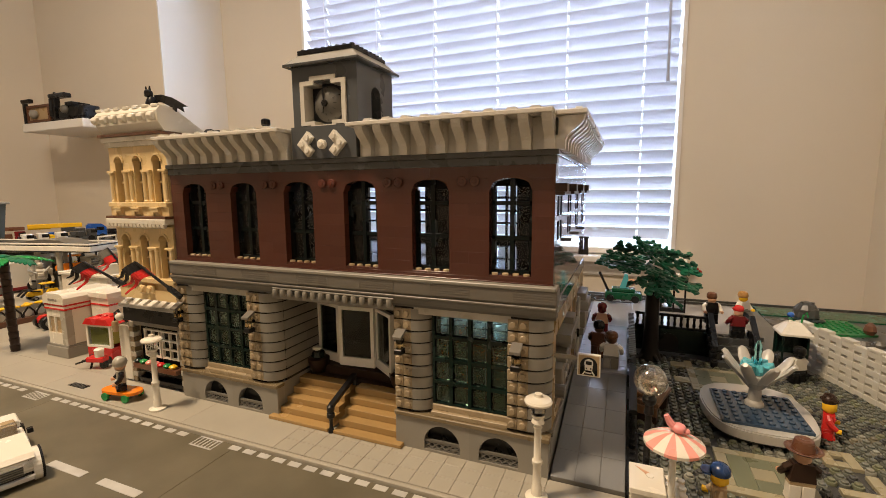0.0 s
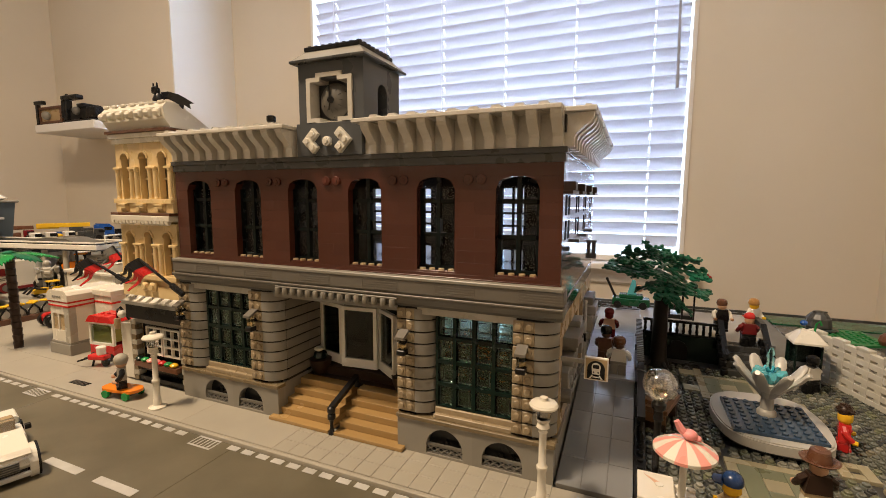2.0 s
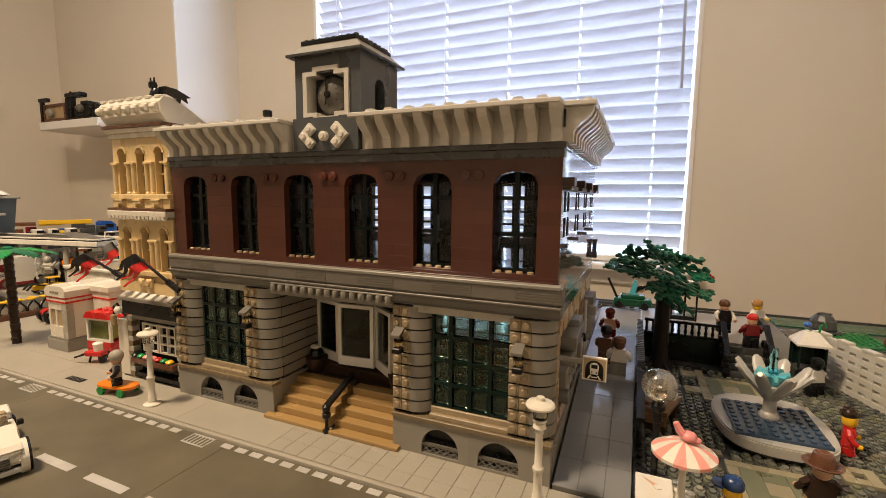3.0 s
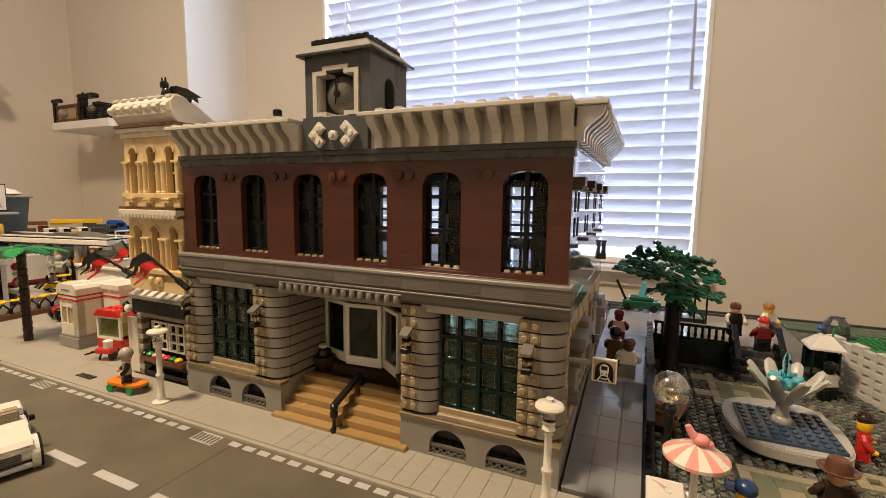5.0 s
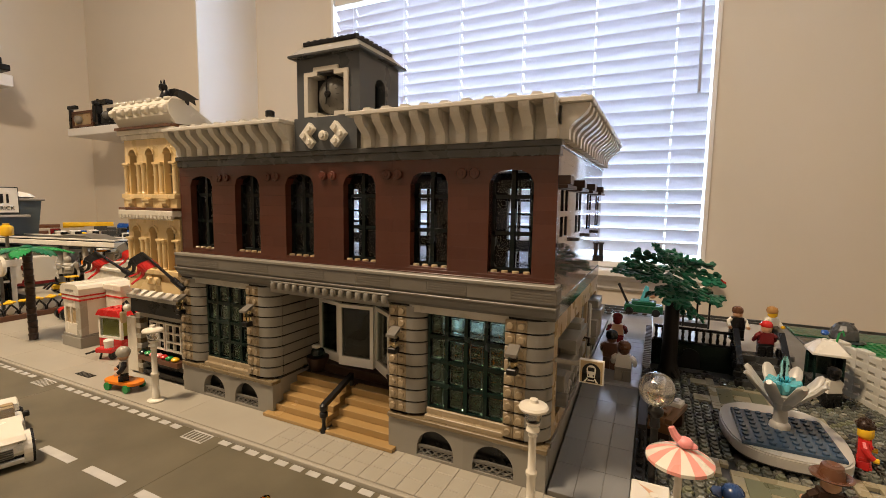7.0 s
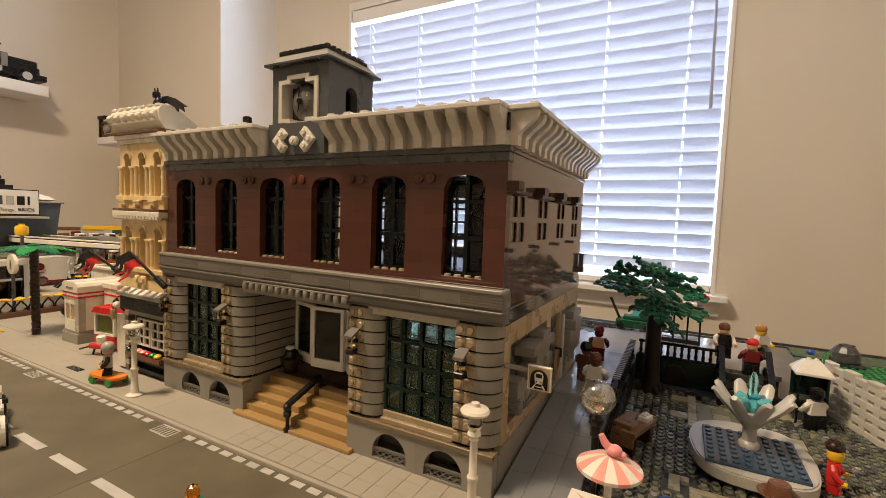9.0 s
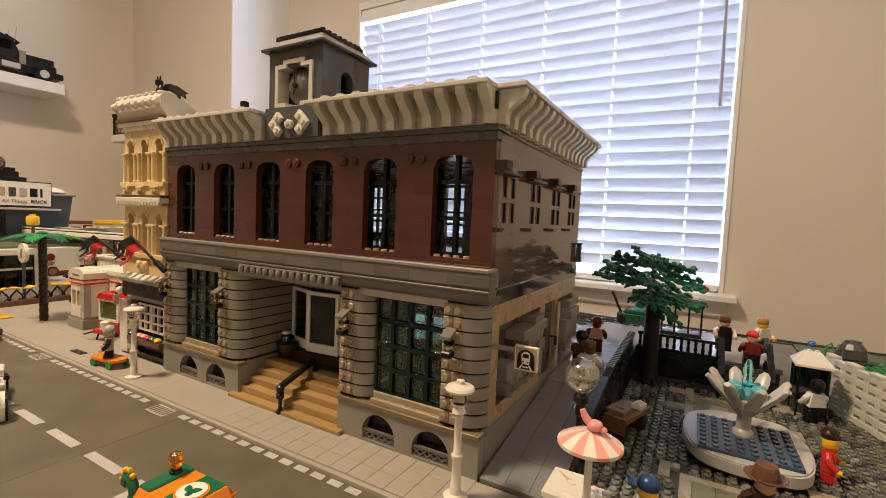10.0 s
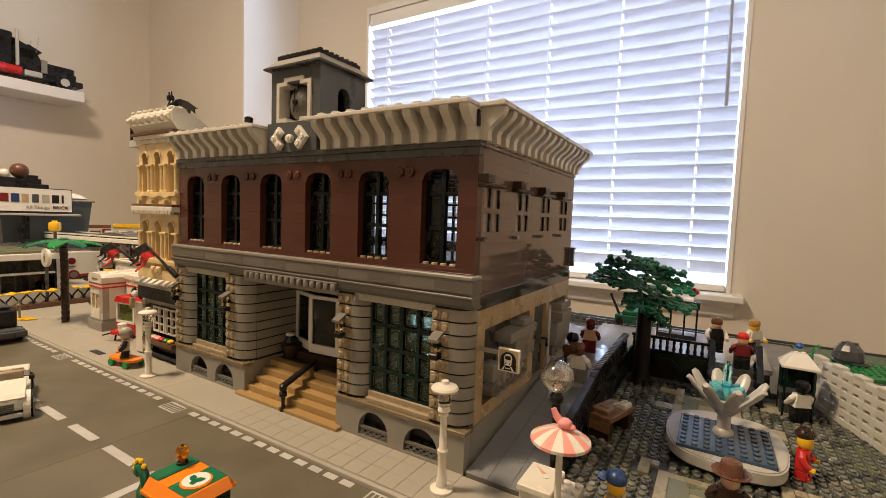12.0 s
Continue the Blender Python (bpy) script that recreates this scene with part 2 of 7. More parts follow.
class G:
    """A mesh in the making."""

    def __init__(self):
        self.v, self.f, self.i, self.m, self.x = [], [], [], 0, None

    def _put(self, vs, fs):
        k = len(self.v)
        self.v += [tuple(self.x @ Vector(a)) for a in vs] if self.x else [tuple(a) for a in vs]
        self.f += [tuple(k + j for j in f) for f in fs]
        self.i += [self.m] * len(fs)
        return self

    def box(self, x0, x1, y0, y1, z0, z1, c=0.0):
        """A box, with chamfered edges where c is given."""
        if c <= 0:
            vs = [(x, y, z) for x in (x0, x1) for y in (y0, y1) for z in (z0, z1)]
            return self._put(vs, [(0, 1, 3, 2), (4, 6, 7, 5), (0, 4, 5, 1), (2, 3, 7, 6), (0, 2, 6, 4), (1, 5, 7, 3)])
        vs, at, n = [], {}, 0
        for a in (0, 1):
            for b in (0, 1):
                for d in (0, 1):
                    px, py, pz = (x0, x1)[a], (y0, y1)[b], (z0, z1)[d]
                    ix, iy, iz = c * (1 - 2 * a), c * (1 - 2 * b), c * (1 - 2 * d)
                    for ax, q in ((0, (px, py + iy, pz + iz)), (1, (px + ix, py, pz + iz)), (2, (px + ix, py + iy, pz))):
                        at[a, b, d, ax] = n
                        vs.append(q)
                        n += 1
        fs = []
        for s in (0, 1):
            q = [at[s, 0, 0, 0], at[s, 1, 0, 0], at[s, 1, 1, 0], at[s, 0, 1, 0]]
            fs.append(q if s else q[::-1])
            q = [at[0, s, 0, 1], at[1, s, 0, 1], at[1, s, 1, 1], at[0, s, 1, 1]]
            fs.append(q[::-1] if s else q)
            q = [at[0, 0, s, 2], at[1, 0, s, 2], at[1, 1, s, 2], at[0, 1, s, 2]]
            fs.append(q if s else q[::-1])
        for s in (0, 1):
            for t in (0, 1):
                fs.append([at[s, t, 0, 0], at[s, t, 1, 0], at[s, t, 1, 1], at[s, t, 0, 1]])
                fs.append([at[s, 0, t, 0], at[s, 1, t, 0], at[s, 1, t, 2], at[s, 0, t, 2]])
                fs.append([at[0, s, t, 1], at[1, s, t, 1], at[1, s, t, 2], at[0, s, t, 2]])
                for d in (0, 1):
                    fs.append([at[s, t, d, 0], at[s, t, d, 1], at[s, t, d, 2]])
        return self._put(vs, fs)

    def prism(self, poly, axis, a, b):
        """A flat outline pushed along an axis: axis x takes (y, z), y takes (x, z), z takes (x, y)."""
        def at(u, w, t):
            return {"x": (t, u, w), "y": (u, t, w), "z": (u, w, t)}[axis]
        n = len(poly)
        vs = [at(u, w, a) for u, w in poly] + [at(u, w, b) for u, w in poly]
        fs = [tuple(range(n))[::-1], tuple(range(n, 2 * n))] + [(j, (j + 1) % n, n + (j + 1) % n, n + j) for j in range(n)]
        return self._put(vs, fs)

    def lathe(self, profile, cx, cy, n=16, z=0.0):
        """A turned form: profile of (radius, height), closed at both ends, round the upright through (cx, cy)."""
        vs, fs = [], []
        for r, h in profile:
            vs += [(cx + max(r, 0.01) * math.cos(2 * math.pi * k / n), cy + max(r, 0.01) * math.sin(2 * math.pi * k / n), z + h) for k in range(n)]
        for j in range(len(profile) - 1):
            fs += [(j * n + k, j * n + (k + 1) % n, (j + 1) * n + (k + 1) % n, (j + 1) * n + k) for k in range(n)]
        fs += [tuple(range(n))[::-1], tuple(range((len(profile) - 1) * n, len(profile) * n))]
        return self._put(vs, fs)

    def cyl(self, c, axis, r, length, n=14, c2=0.0):
        """A cylinder from c along an axis x, y or z, its far rim chamfered by c2."""
        ring = lambda rr, t: [{"x": (c[0] + t, c[1] + rr * math.cos(q), c[2] + rr * math.sin(q)), "y": (c[0] + rr * math.sin(q), c[1] + t, c[2] + rr * math.cos(q)), "z": (c[0] + rr * math.cos(q), c[1] + rr * math.sin(q), c[2] + t)}[axis] for q in [2 * math.pi * k / n for k in range(n)]]
        sg = 1 if length > 0 else -1
        rings = [ring(r, 0), ring(r, length - sg * c2)] + ([ring(r - c2, length)] if c2 else [])
        vs = [p for q in rings for p in q]
        fs = [(j * n + k, j * n + (k + 1) % n, (j + 1) * n + (k + 1) % n, (j + 1) * n + k) for j in range(len(rings) - 1) for k in range(n)]
        fs += [tuple(range(n))[::-1], tuple(range((len(rings) - 1) * n, len(rings) * n))]
        return self._put(vs, fs)

    def stud(self, x, y, z, n=10):
        return self.cyl((x, y, z), "z", 2.4, 1.7, n, 0.3)

    def ball(self, c, r, n=14, k=9, sz=1.0):
        prof = [(r * math.sin(math.pi * j / k), -r * sz * math.cos(math.pi * j / k)) for j in range(k + 1)]
        return self.lathe(prof, c[0], c[1], n, c[2])

    def tube(self, pts, r, n=8):
        """A round bar along points; r a number, or one a point."""
        vs, fs = [], []
        pts = [Vector(p) for p in pts]
        for j, p in enumerate(pts):
            d = (pts[min(j + 1, len(pts) - 1)] - pts[max(j - 1, 0)]).normalized()
            u = d.cross(Vector((0, 0, 1)) if abs(d.z) < 0.9 else Vector((1, 0, 0))).normalized()
            w = d.cross(u)
            rr = r[j] if isinstance(r, (list, tuple)) else r
            vs += [tuple(p + rr * (u * math.cos(2 * math.pi * k / n) + w * math.sin(2 * math.pi * k / n))) for k in range(n)]
        for j in range(len(pts) - 1):
            fs += [(j * n + k, j * n + (k + 1) % n, (j + 1) * n + (k + 1) % n, (j + 1) * n + k) for k in range(n)]
        fs += [tuple(range(n))[::-1], tuple(range((len(pts) - 1) * n, len(pts) * n))]
        return self._put(vs, fs)

    def mesh(self, name, mats, smooth=False):
        me = bpy.data.meshes.new(name)
        me.from_pydata([(a * 0.001, b * 0.001, c * 0.001) for a, b, c in self.v], [], self.f)
        for m in mats if isinstance(mats, (list, tuple)) else [mats]:
            me.materials.append(m)
        me.polygons.foreach_set("material_index", self.i)
        bm = bmesh.new()
        bm.from_mesh(me)
        bmesh.ops.recalc_face_normals(bm, faces=bm.faces)
        bm.to_mesh(me)
        bm.free()
        if smooth:
            me.polygons.foreach_set("use_smooth", [True] * len(me.polygons))
            me.set_sharp_from_angle(angle=radians(38))
        me.update()
        return me


def part(name, g, mats, parent=None, label="", smooth=False):
    """One mesh object, under a thing or a part where one is given."""
    ob = new(name, g.mesh(name, mats, smooth) if isinstance(g, G) else g)
    ob.parent = parent
    return tagged(ob, label)


def thing(name, label, category, at=(0, 0, 0), turn=0.0, group="", kind=""):
    ob = new(name)
    ob.matrix_world = pose(at[0] * 0.001, at[1] * 0.001, at[2] * 0.001, 0, 0, turn)
    ob.empty_display_size = 0.01
    return tagged(ob, label, category, group, kind)


def solid(name, g, mats, label, category, at=(0, 0, 0), turn=0.0, group="", kind="", smooth=False):
    ob = new(name, g.mesh(name, mats, smooth))
    ob.matrix_world = pose(at[0] * 0.001, at[1] * 0.001, at[2] * 0.001, 0, 0, turn)
    return tagged(ob, label, category, group, kind)


def structure(name, g, mats, label, category, smooth=False):
    return solid(name, g, mats, label, category, kind="structure", smooth=smooth)


def arc(cx, cz, r, a0, a1, n, sz=1.0):
    return [(cx + r * math.cos(radians(a0 + (a1 - a0) * k / n)), cz + sz * r * math.sin(radians(a0 + (a1 - a0) * k / n))) for k in range(n + 1)]


def slab_with_opening(g, x0, x1, z0, z1, holes, y0, y1):
    """An upright slab in x and z with rectangular holes (hx0, hx1, hz0, hz1), side by side along x, cut through it."""
    x = x0
    for a, b, c, d in sorted(holes):
        g.box(x, a, y0, y1, z0, z1)
        if c > z0:
            g.box(a, b, y0, y1, z0, c)
        if d < z1:
            g.box(a, b, y0, y1, d, z1)
        x = b
    if x < x1:
        g.box(x, x1, y0, y1, z0, z1)
    return g


# ---- the room ----
WINX0, WINX1, WINZ0, WINZ1, WY = -1246, 197, -7, 1112, 1300
CEIL, FLOOR = 1720, -760
structure("floor", G().box(-2700, 900, -2600, 1450, FLOOR - 40, FLOOR), CARPET, "beige-brown carpeted floor of the room", "floor")
structure("ceiling", G().box(-2700, 900, -2600, 1450, CEIL, CEIL + 40), CEILP, "plain off-white ceiling", "ceiling")
g = G()
slab_with_opening(g, -1704, 760, FLOOR, CEIL, [(WINX0, WINX1, WINZ0, WINZ1)], WY, WY + 120)
structure("wall_north", g, WALLP, "beige painted wall round the window", "wall")
structure("wall_northwest", G().box(-2524, -1704, 1000, 1420, FLOOR, CEIL), WALLP, "beige painted wall standing forward of the window wall", "wall")
# white carries the window light that brightens this return of the beige wall
structure("wall_return", G().box(-1704, -1698, 994, 1300, FLOOR, CEIL), WHITEP, "wall return coloured white for the window light on it", "wall")
structure("wall_west", G().box(-2644, -2524, -2600, 1420, FLOOR, CEIL), WALLP, "beige painted side wall", "wall")
structure("wall_east", G().box(690, 810, -2600, 1300, FLOOR, CEIL), WALLP, "beige painted side wall", "wall")
structure("wall_south", G().box(-2524, 690, -2600, -2480, FLOOR, CEIL), WALLP, "beige painted wall", "wall")
structure("backdrop", G().box(-1500, 500, 1520, 1530, -300, 1400), SKYGLOW, "bright overcast sky outside the window", "sky")

win = thing("window_1", "white-framed window with a sill", "window", kind="structure")
g = G()
g.box(WINX0 - 2, WINX0 + 10, WY - 6, WY + 110, WINZ0, WINZ1).box(WINX1 - 10, WINX1 + 2, WY - 6, WY + 110, WINZ0, WINZ1)
g.box(WINX0 + 10, WINX1 - 10, WY + 50, WY + 110, WINZ0, WINZ0 + 12).box(WINX0 + 10, WINX1 - 10, WY - 6, WY + 110, WINZ1 - 30, WINZ1)
part("window_frame", g, WHITEP, win)
g = G()
g.box(WINX0 - 60, WINX1 + 35, WY - 62, WY + 50, WINZ0 - 22, WINZ0, 4)
g.prism([(WY, -29), (WY - 44, -29), (WY - 36, -38), (WY - 22, -47), (WY - 16, -74), (WY - 6, -82), (WY, -82)], "x", WINX0 - 40, WINX1 + 14)
part("window_sill", g, WHITEP, win, "white moulded sill with an apron below")
part("pane", G().box(WINX0 + 10, WINX1 - 10, WY + 84, WY + 88, WINZ0 + 12, WINZ1 - 30), PANE, win).visible_shadow = False

blind = thing("venetian_blind", "white horizontal slat blind hanging in the window, slats half closed", "blind", ((WINX0 + WINX1) / 2, WY + 24, 8))
half = (WINX1 - WINX0) / 2 - 15
CORDS = [-half + 99 + k * (2 * half - 198) / 5 for k in range(6)]
g = G()
g.x = Matrix.Rotation(radians(-50), 4, "X")


def slat_run(x0, x1, ya, yb):
    top = [(y, 1.8 * (1 - (y / 25.0) ** 2)) for y in [ya + (yb - ya) * k / 4 for k in range(5)]]
    g.prism(top + [(y, z - 1.1) for y, z in top[::-1]], "x", x0, x1)


ends = [-half] + [v for c in CORDS for v in (c - 3.4, c + 3.4)] + [half]
for k in range(0, len(ends), 2):
    slat_run(ends[k], ends[k + 1], -25, 25)
for c in CORDS:
    slat_run(c - 3.4, c + 3.4, -25, -15)
    slat_run(c - 3.4, c + 3.4, 11, 25)
slat_mesh = g.mesh("slat", SLAT, True)
SLATS = 23
for k in range(SLATS):
    s = part("slat", slat_mesh, None, blind)
    s.location = (0, 0, 0.059 + 0.0422 * k)
part("bottom_rail", G().box(-half - 3, half + 3, -26, 26, -13, 8, 3), WHITEP, blind)
part("head_rail", G().box(-half, half, -27, 28, 1020, 1071, 2), WHITEP, blind)
for x in CORDS:
    part("ladder_cord", G().box(x - 0.7, x + 0.7, -27, -26, 10, 1037), WHITEP, blind)
part("tilt_wand", G().tube([(half - 38, -44, 1040), (half - 35, -46, 800), (half - 31, -46, 535)], [4, 4, 5]), WANDM, blind, "thin grey tilt wand")

# ---- the table, road and pavement ----
tab = thing("table", "long wooden table carrying the toy town", "table", (-300, 250, FLOOR))
part("tabletop", G().box(-1700, 900, -900, 412, 700, -FLOOR - 14, 3).box(-1700, -420, 408, 560, 700.5, -FLOOR - 14.5, 3), TABLE, tab)
for x in (-1650, 820):
    for y in (-860, 350):
        part("leg", G().box(x, x + 50, y, y + 50, 0, 700, 3), TABLE, tab)
g = G()
g.box(-1500, 560, -650, 664, -14, -7).box(-1560, -720, 664, 780, -14, -7)
structure("ground", g, DBG, "grey studless base plates under the toy town", "ground")
road = thing("road", "dark grey toy road plates with white markings", "road", kind="structure")
for k in range(6):
    x1 = 252 - 256 * k
    part("road_plate", G().box(x1 - 255.7, x1, -307.5, -51.6, -7, -4, 0.2), ROADM, road)
part("stop_line", G().box(-186, -178, -180, -131, -4, -3.7), ROADLINE, road, "white printed line across one lane")
g = G()
for k in range(70):
    x = 120 - 16 * k
    if min(abs(x + 5 + 289), abs(x + 5 + 545), abs(x + 5 + 33)) > 18:
        g.box(x, x + 11, -58.5, -52.8, -4, -3.75)
tagged(part("edge_dashes", g, ROADLINE, road, "row of small white dashes along the kerb"), kind="stuff")
for k in range(16):
    x = 64 - 64 * k
    part("lane_dash", G().box(x, x + 44, -130.5, -123.5, -4, -3.7), ROADLINE, road)
for cx in (-289, -545, -33):
    g = G()
    g.box(cx - 13, cx + 13, -66, -64.4, -4, -3.7).box(cx - 13, cx + 13, -53.6, -52, -4, -3.7)
    for k in range(7):
        x = cx - 13 + k * 4.13
        g.box(x, x + 1.3, -64.4, -53.6, -4, -3.7)
    part("drain_print", g, ROADLINE, road, "white printed drain grating")

pave = thing("pavement", "light grey tiled toy pavement with a kerb", "pavement", kind="structure")
part("kerb", G().box(-900, 300, -51.4, -47.6, -7, -0.6, 0.6), WALKM, pave)
part("base", G().box(-900, 54, -47.6, 300, -7, -3.3), LBG, pave)
tile_meshes = {}


def tile(w, d, h=3.0):
    if (w, d, h) not in tile_meshes:
        tile_meshes[w, d, h] = G().box(0.1, w - 0.1, 0.1, d - 0.1, 0, h, 0.25).mesh("tile", WALKM)
    return tile_meshes[w, d, h]


def lay_tile(parent, x, y, z, w, d, h=3.0):
    t = part("paving_tile", tile(w, d, h), None, parent)
    t.location = (x * 0.001, y * 0.001, z * 0.001)
    return t


# tiles in front of the steps and the near corner; wide plain slabs further along
for i in range(14):
    for j in range(3):
        lay_tile(pave, -224 + 16 * i, -47.6 + 15.87 * j, -3.1, 16, 15.87)
for i in range(6):
    lay_tile(pave, -224 - 112 * (i + 1), -47.6, -3.1, 112, 47.6)
for i in range(4):
    lay_tile(pave, -900 + 103.5 * i, 0, -3.1, 103.5, 128)
lay_tile(pave, 0, -47.6, -3.1, 54, 42)

# ---- the town building ----
TB = thing("toy_building", "brick-built toy town building with brown upper storey and clock tower", "toy building")
W, D = 384, 250


def plinth_block(x0, cxs):
    """Grey foot with two arched cellar openings, 16 studs wide."""
    g = G()
    x1 = x0 + 128
    def hump(cx):
        return [(cx + 15.8, 2)] + arc(cx, 7.6, 15.8, 0, 180, 16, 1.03) + [(cx - 15.8, 2)]
    edges = [x0, sum(cxs) / 2, x1]
    for k, cx in enumerate(cxs):
        h = hump(cx)
        a, b = edges[k], edges[k + 1]
        left_arc = [p for p in h if p[0] <= cx + 1e-6]
        right_arc = [p for p in h if p[0] >= cx - 1e-6]
        g.prism([(a, 0), (cx - 15.8, 0)] + left_arc[::-1] + [(cx, 28), (a, 28)], "y", -5, 3)
        g.prism([(cx + 15.8, 0)] + right_arc + [(cx, 28), (b, 28), (b, 0)], "y", -5, 3)
        g.box(cx - 15.8, cx + 15.8, -5, 3, 0, 2)
    g.box(x0, x1, 3, 5, 0, 28)
    return g


for x0, arches in ((-W, (-337, -291)), (-128, (-86, -38.5))):
    pl = part("plinth", plinth_block(x0, arches), LBG, TB, "light grey foot with arched cellar openings")
    for cx in arches:
        part("cellar_back", G().box(cx - 16.5, cx + 16.5, 2.4, 2.9, 1, 25.5), BLACK, pl)
        g = G()
        for k in range(5):
            xa = cx - 15.5 + 6.2 * k
            g.tube([(xa, -3, 3), (xa + 6.2, -3, 8)], 0.7, 5).tube([(xa, -3, 8), (xa + 6.2, -3, 3)], 0.7, 5)
        g.box(cx - 15.6, cx + 15.6, -3.8, -2.0, 8, 10.2).box(cx - 15.6, cx + 15.6, -3.8, -2.2, 1.6, 3)
        part("lattice", g, MBG, pl, "grey lattice grille")
    part("plinth_cap", G().box(x0 - 0.5, x0 + 128.8, -6.6, 5, 28, 31.6, 0.4), DTAN, TB, "brownish tan ledge")
# the foot along the side street
part("side_plinth", G().box(-8, 0.2, 5, D, 0, 28).box(-8, 1.6, 5, D, 28, 31.6), LBG, TB)

PR = 9.72  # height of one course of a pier


def pier(x0):
    """A rusticated pier: two columns of round bosses and a rounded corner with dark joints."""
    p = part("pier", G().box(x0, x0 + 16, -2.6, 8, 31.6, 122).box(x0, x0 + 29, 4, 8, 31.6, 122), BLACK, TB, "rusticated pier with round bosses")
    n = 7

    def quarter(rx, ry):
        return [(x0 + 16, 9.2)] + [(x0 + 16 + rx * math.sin(math.pi / 2 * k / n), 9.2 - ry * math.cos(math.pi / 2 * k / n)) for k in range(n + 1)]

    for r in range(9):
        z = 34.0 + PR * r
        for c in (0, 1):
            b = G().box(x0 + 8 * c + 0.1, x0 + 8 * c + 7.9, -5.0, -2.6, z, z + PR - 1.3, 0.35)
            b.cyl((x0 + 8 * c + 4, -5.0, z + PR / 2 - 0.6), "y", 2.5, -1.7, 12, 0.45)
            part("boss_brick", b, BOSS, p)
        part("rounded_brick", G().prism(quarter(15.9, 14), "z", z, z + PR - 1.3), LBG, p, smooth=True)
        part("joint_plate", G().prism(quarter(14.6, 12.8), "z", z + PR - 1.3, z + PR), BLACK, p)


pier(-32)
pier(-128)
pier(-256 - 32)
pier(-W)


tilts = random.Random(21)


def shop_window(x0):
    """Eight by eight: four by four green-framed panes."""
    w = part("shop_window", G().box(x0, x0 + 64, -3.8, 4, 31.6, 35.4, 0.4).box(x0, x0 + 64, -0.2, 4, 35.4, 40, 0.3), BOSS, TB, "dark green grid window with sixteen clear panes")
    part("lintel", G().box(x0 - 14, x0 + 66, -3.6, 6, 116.4, 121.8), LBG2, w)
    g = G()
    for i in range(5):
        x = x0 + 16 * i
        g.box(x - (0 if i == 0 else 1.5), x + (0 if i == 4 else 1.5) if i else x + 2, 1.5, 6.5, 40, 116.4)
        z = 40 + 19.1 * i
        g.box(x0, x0 + 64, 1.6, 6.4, max(z - 1.6, 40), min(z + 1.6, 116.4))
    part("window_frame", g, SHOPG, w)
    for i in range(4):
        for j in range(4):
            x, z = x0 + 16 * i, 40 + 19.1 * j
            pn = part("pane", G().box(-6.4, 6.4, -0.6, 0.6, -7.8, 7.8, 0.5), GREENPANE, w)
            pn.matrix_local = pose((x + 8) * 0.001, 0.004, (z + 9.5) * 0.001, tilts.uniform(-2.2, 2.2), 0, tilts.uniform(-2.2, 2.2))
            part("pane_rim", G().box(-5, -4.5, -1.1, -0.7, -6, 6).box(4.5, 5, -1.1, -0.7, -6, 6).box(-4.5, 4.5, -1.1, -0.7, -6, -5.5).box(-4.5, 1.5, -1.1, -0.7, 5.5, 6), PANERIM, pn)


shop_window(-96)
shop_window(-W + 32)

# carriage lamps on the piers
for x in (-24, -120, -280, -376):
    l = part("wall_lamp", G().box(x - 1.6, x + 1.6, -10, -5, 92, 95).tube([(x, -6.7, 84), (x, -10.6, 86)], 1.2, 6), BLACK, TB, "black bracket lantern with a sloped cap")
    part("lantern", G().lathe([(2.6, 88), (3.4, 88.6), (3.6, 96.4), (3.0, 98)], x, -10.8, 6), TRYELLOW, l)
    part("cap", G().prism([(-16.0, 97), (-6.6, 101.5), (-6.6, 103.6), (-16.0, 99)], "x", x - 4, x + 4), BELTM, l)
    part("foot", G().box(x - 3.6, x + 3.6, -14.6, -7.2, 83.5, 88, 0.6), BLACK, l)

# the entrance: steps, floor, side walls, doors
st = part("steps", G().box(-256, -128, 38, 78, 0, 21.6), TANSTEP, TB, "tan entrance steps")
for k in range(5):
    y = -11 + 9.3 * k
    for a, b in ((-263 + (7 if k else 0), -195), (-189, -121 - (7 if k else 0))):
        z0, z1 = (0, 3.2) if k == 0 else (3.2 + 6.2 * (k - 1), 3.2 + 6.2 * k)
        part("step_tread", G().box(a, b, y, 37.8, z0, z1, 0.35), TANSTEP, st)
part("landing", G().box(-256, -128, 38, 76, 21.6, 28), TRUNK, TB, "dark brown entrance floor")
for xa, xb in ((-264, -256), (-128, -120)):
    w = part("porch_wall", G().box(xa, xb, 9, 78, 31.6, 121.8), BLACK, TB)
    for r in range(9):
        z = 34.0 + PR * r
        for yy in (9.2, 41.2):
            part("porch_brick", G().box(xa - 0.4 if xa > -200 else xa, xb + 0.4 if xa < -200 else xb, yy, yy + 31.8, z, z + PR - 1.3, 0.2), LBG, w)
    part("porch_foot", G().box(xa, xb, 5, 78, 0, 31.6), LBG, TB)


def leaf(name, hinge, deg, w=32):
    """A white glazed leaf standing on the landing."""
    d = part(name, G().box(0, 3.6, -2, 2, 38, 100).box(w - 3.6, w, -2, 2, 38, 100).box(3.6, w - 3.6, -2, 2, 38, 47).box(3.6, w - 3.6, -2, 2, 96.4, 100), DOORW, TB, "white glazed door leaf")
    d.location = (hinge[0] * 0.001, hinge[1] * 0.001, 0)
    d.rotation_euler = (0, 0, radians(deg))
    p = part("pane", G().box(3.6, w - 3.6, -0.5, 0.5, 47, 96.4), SMOKE, d)
    return d


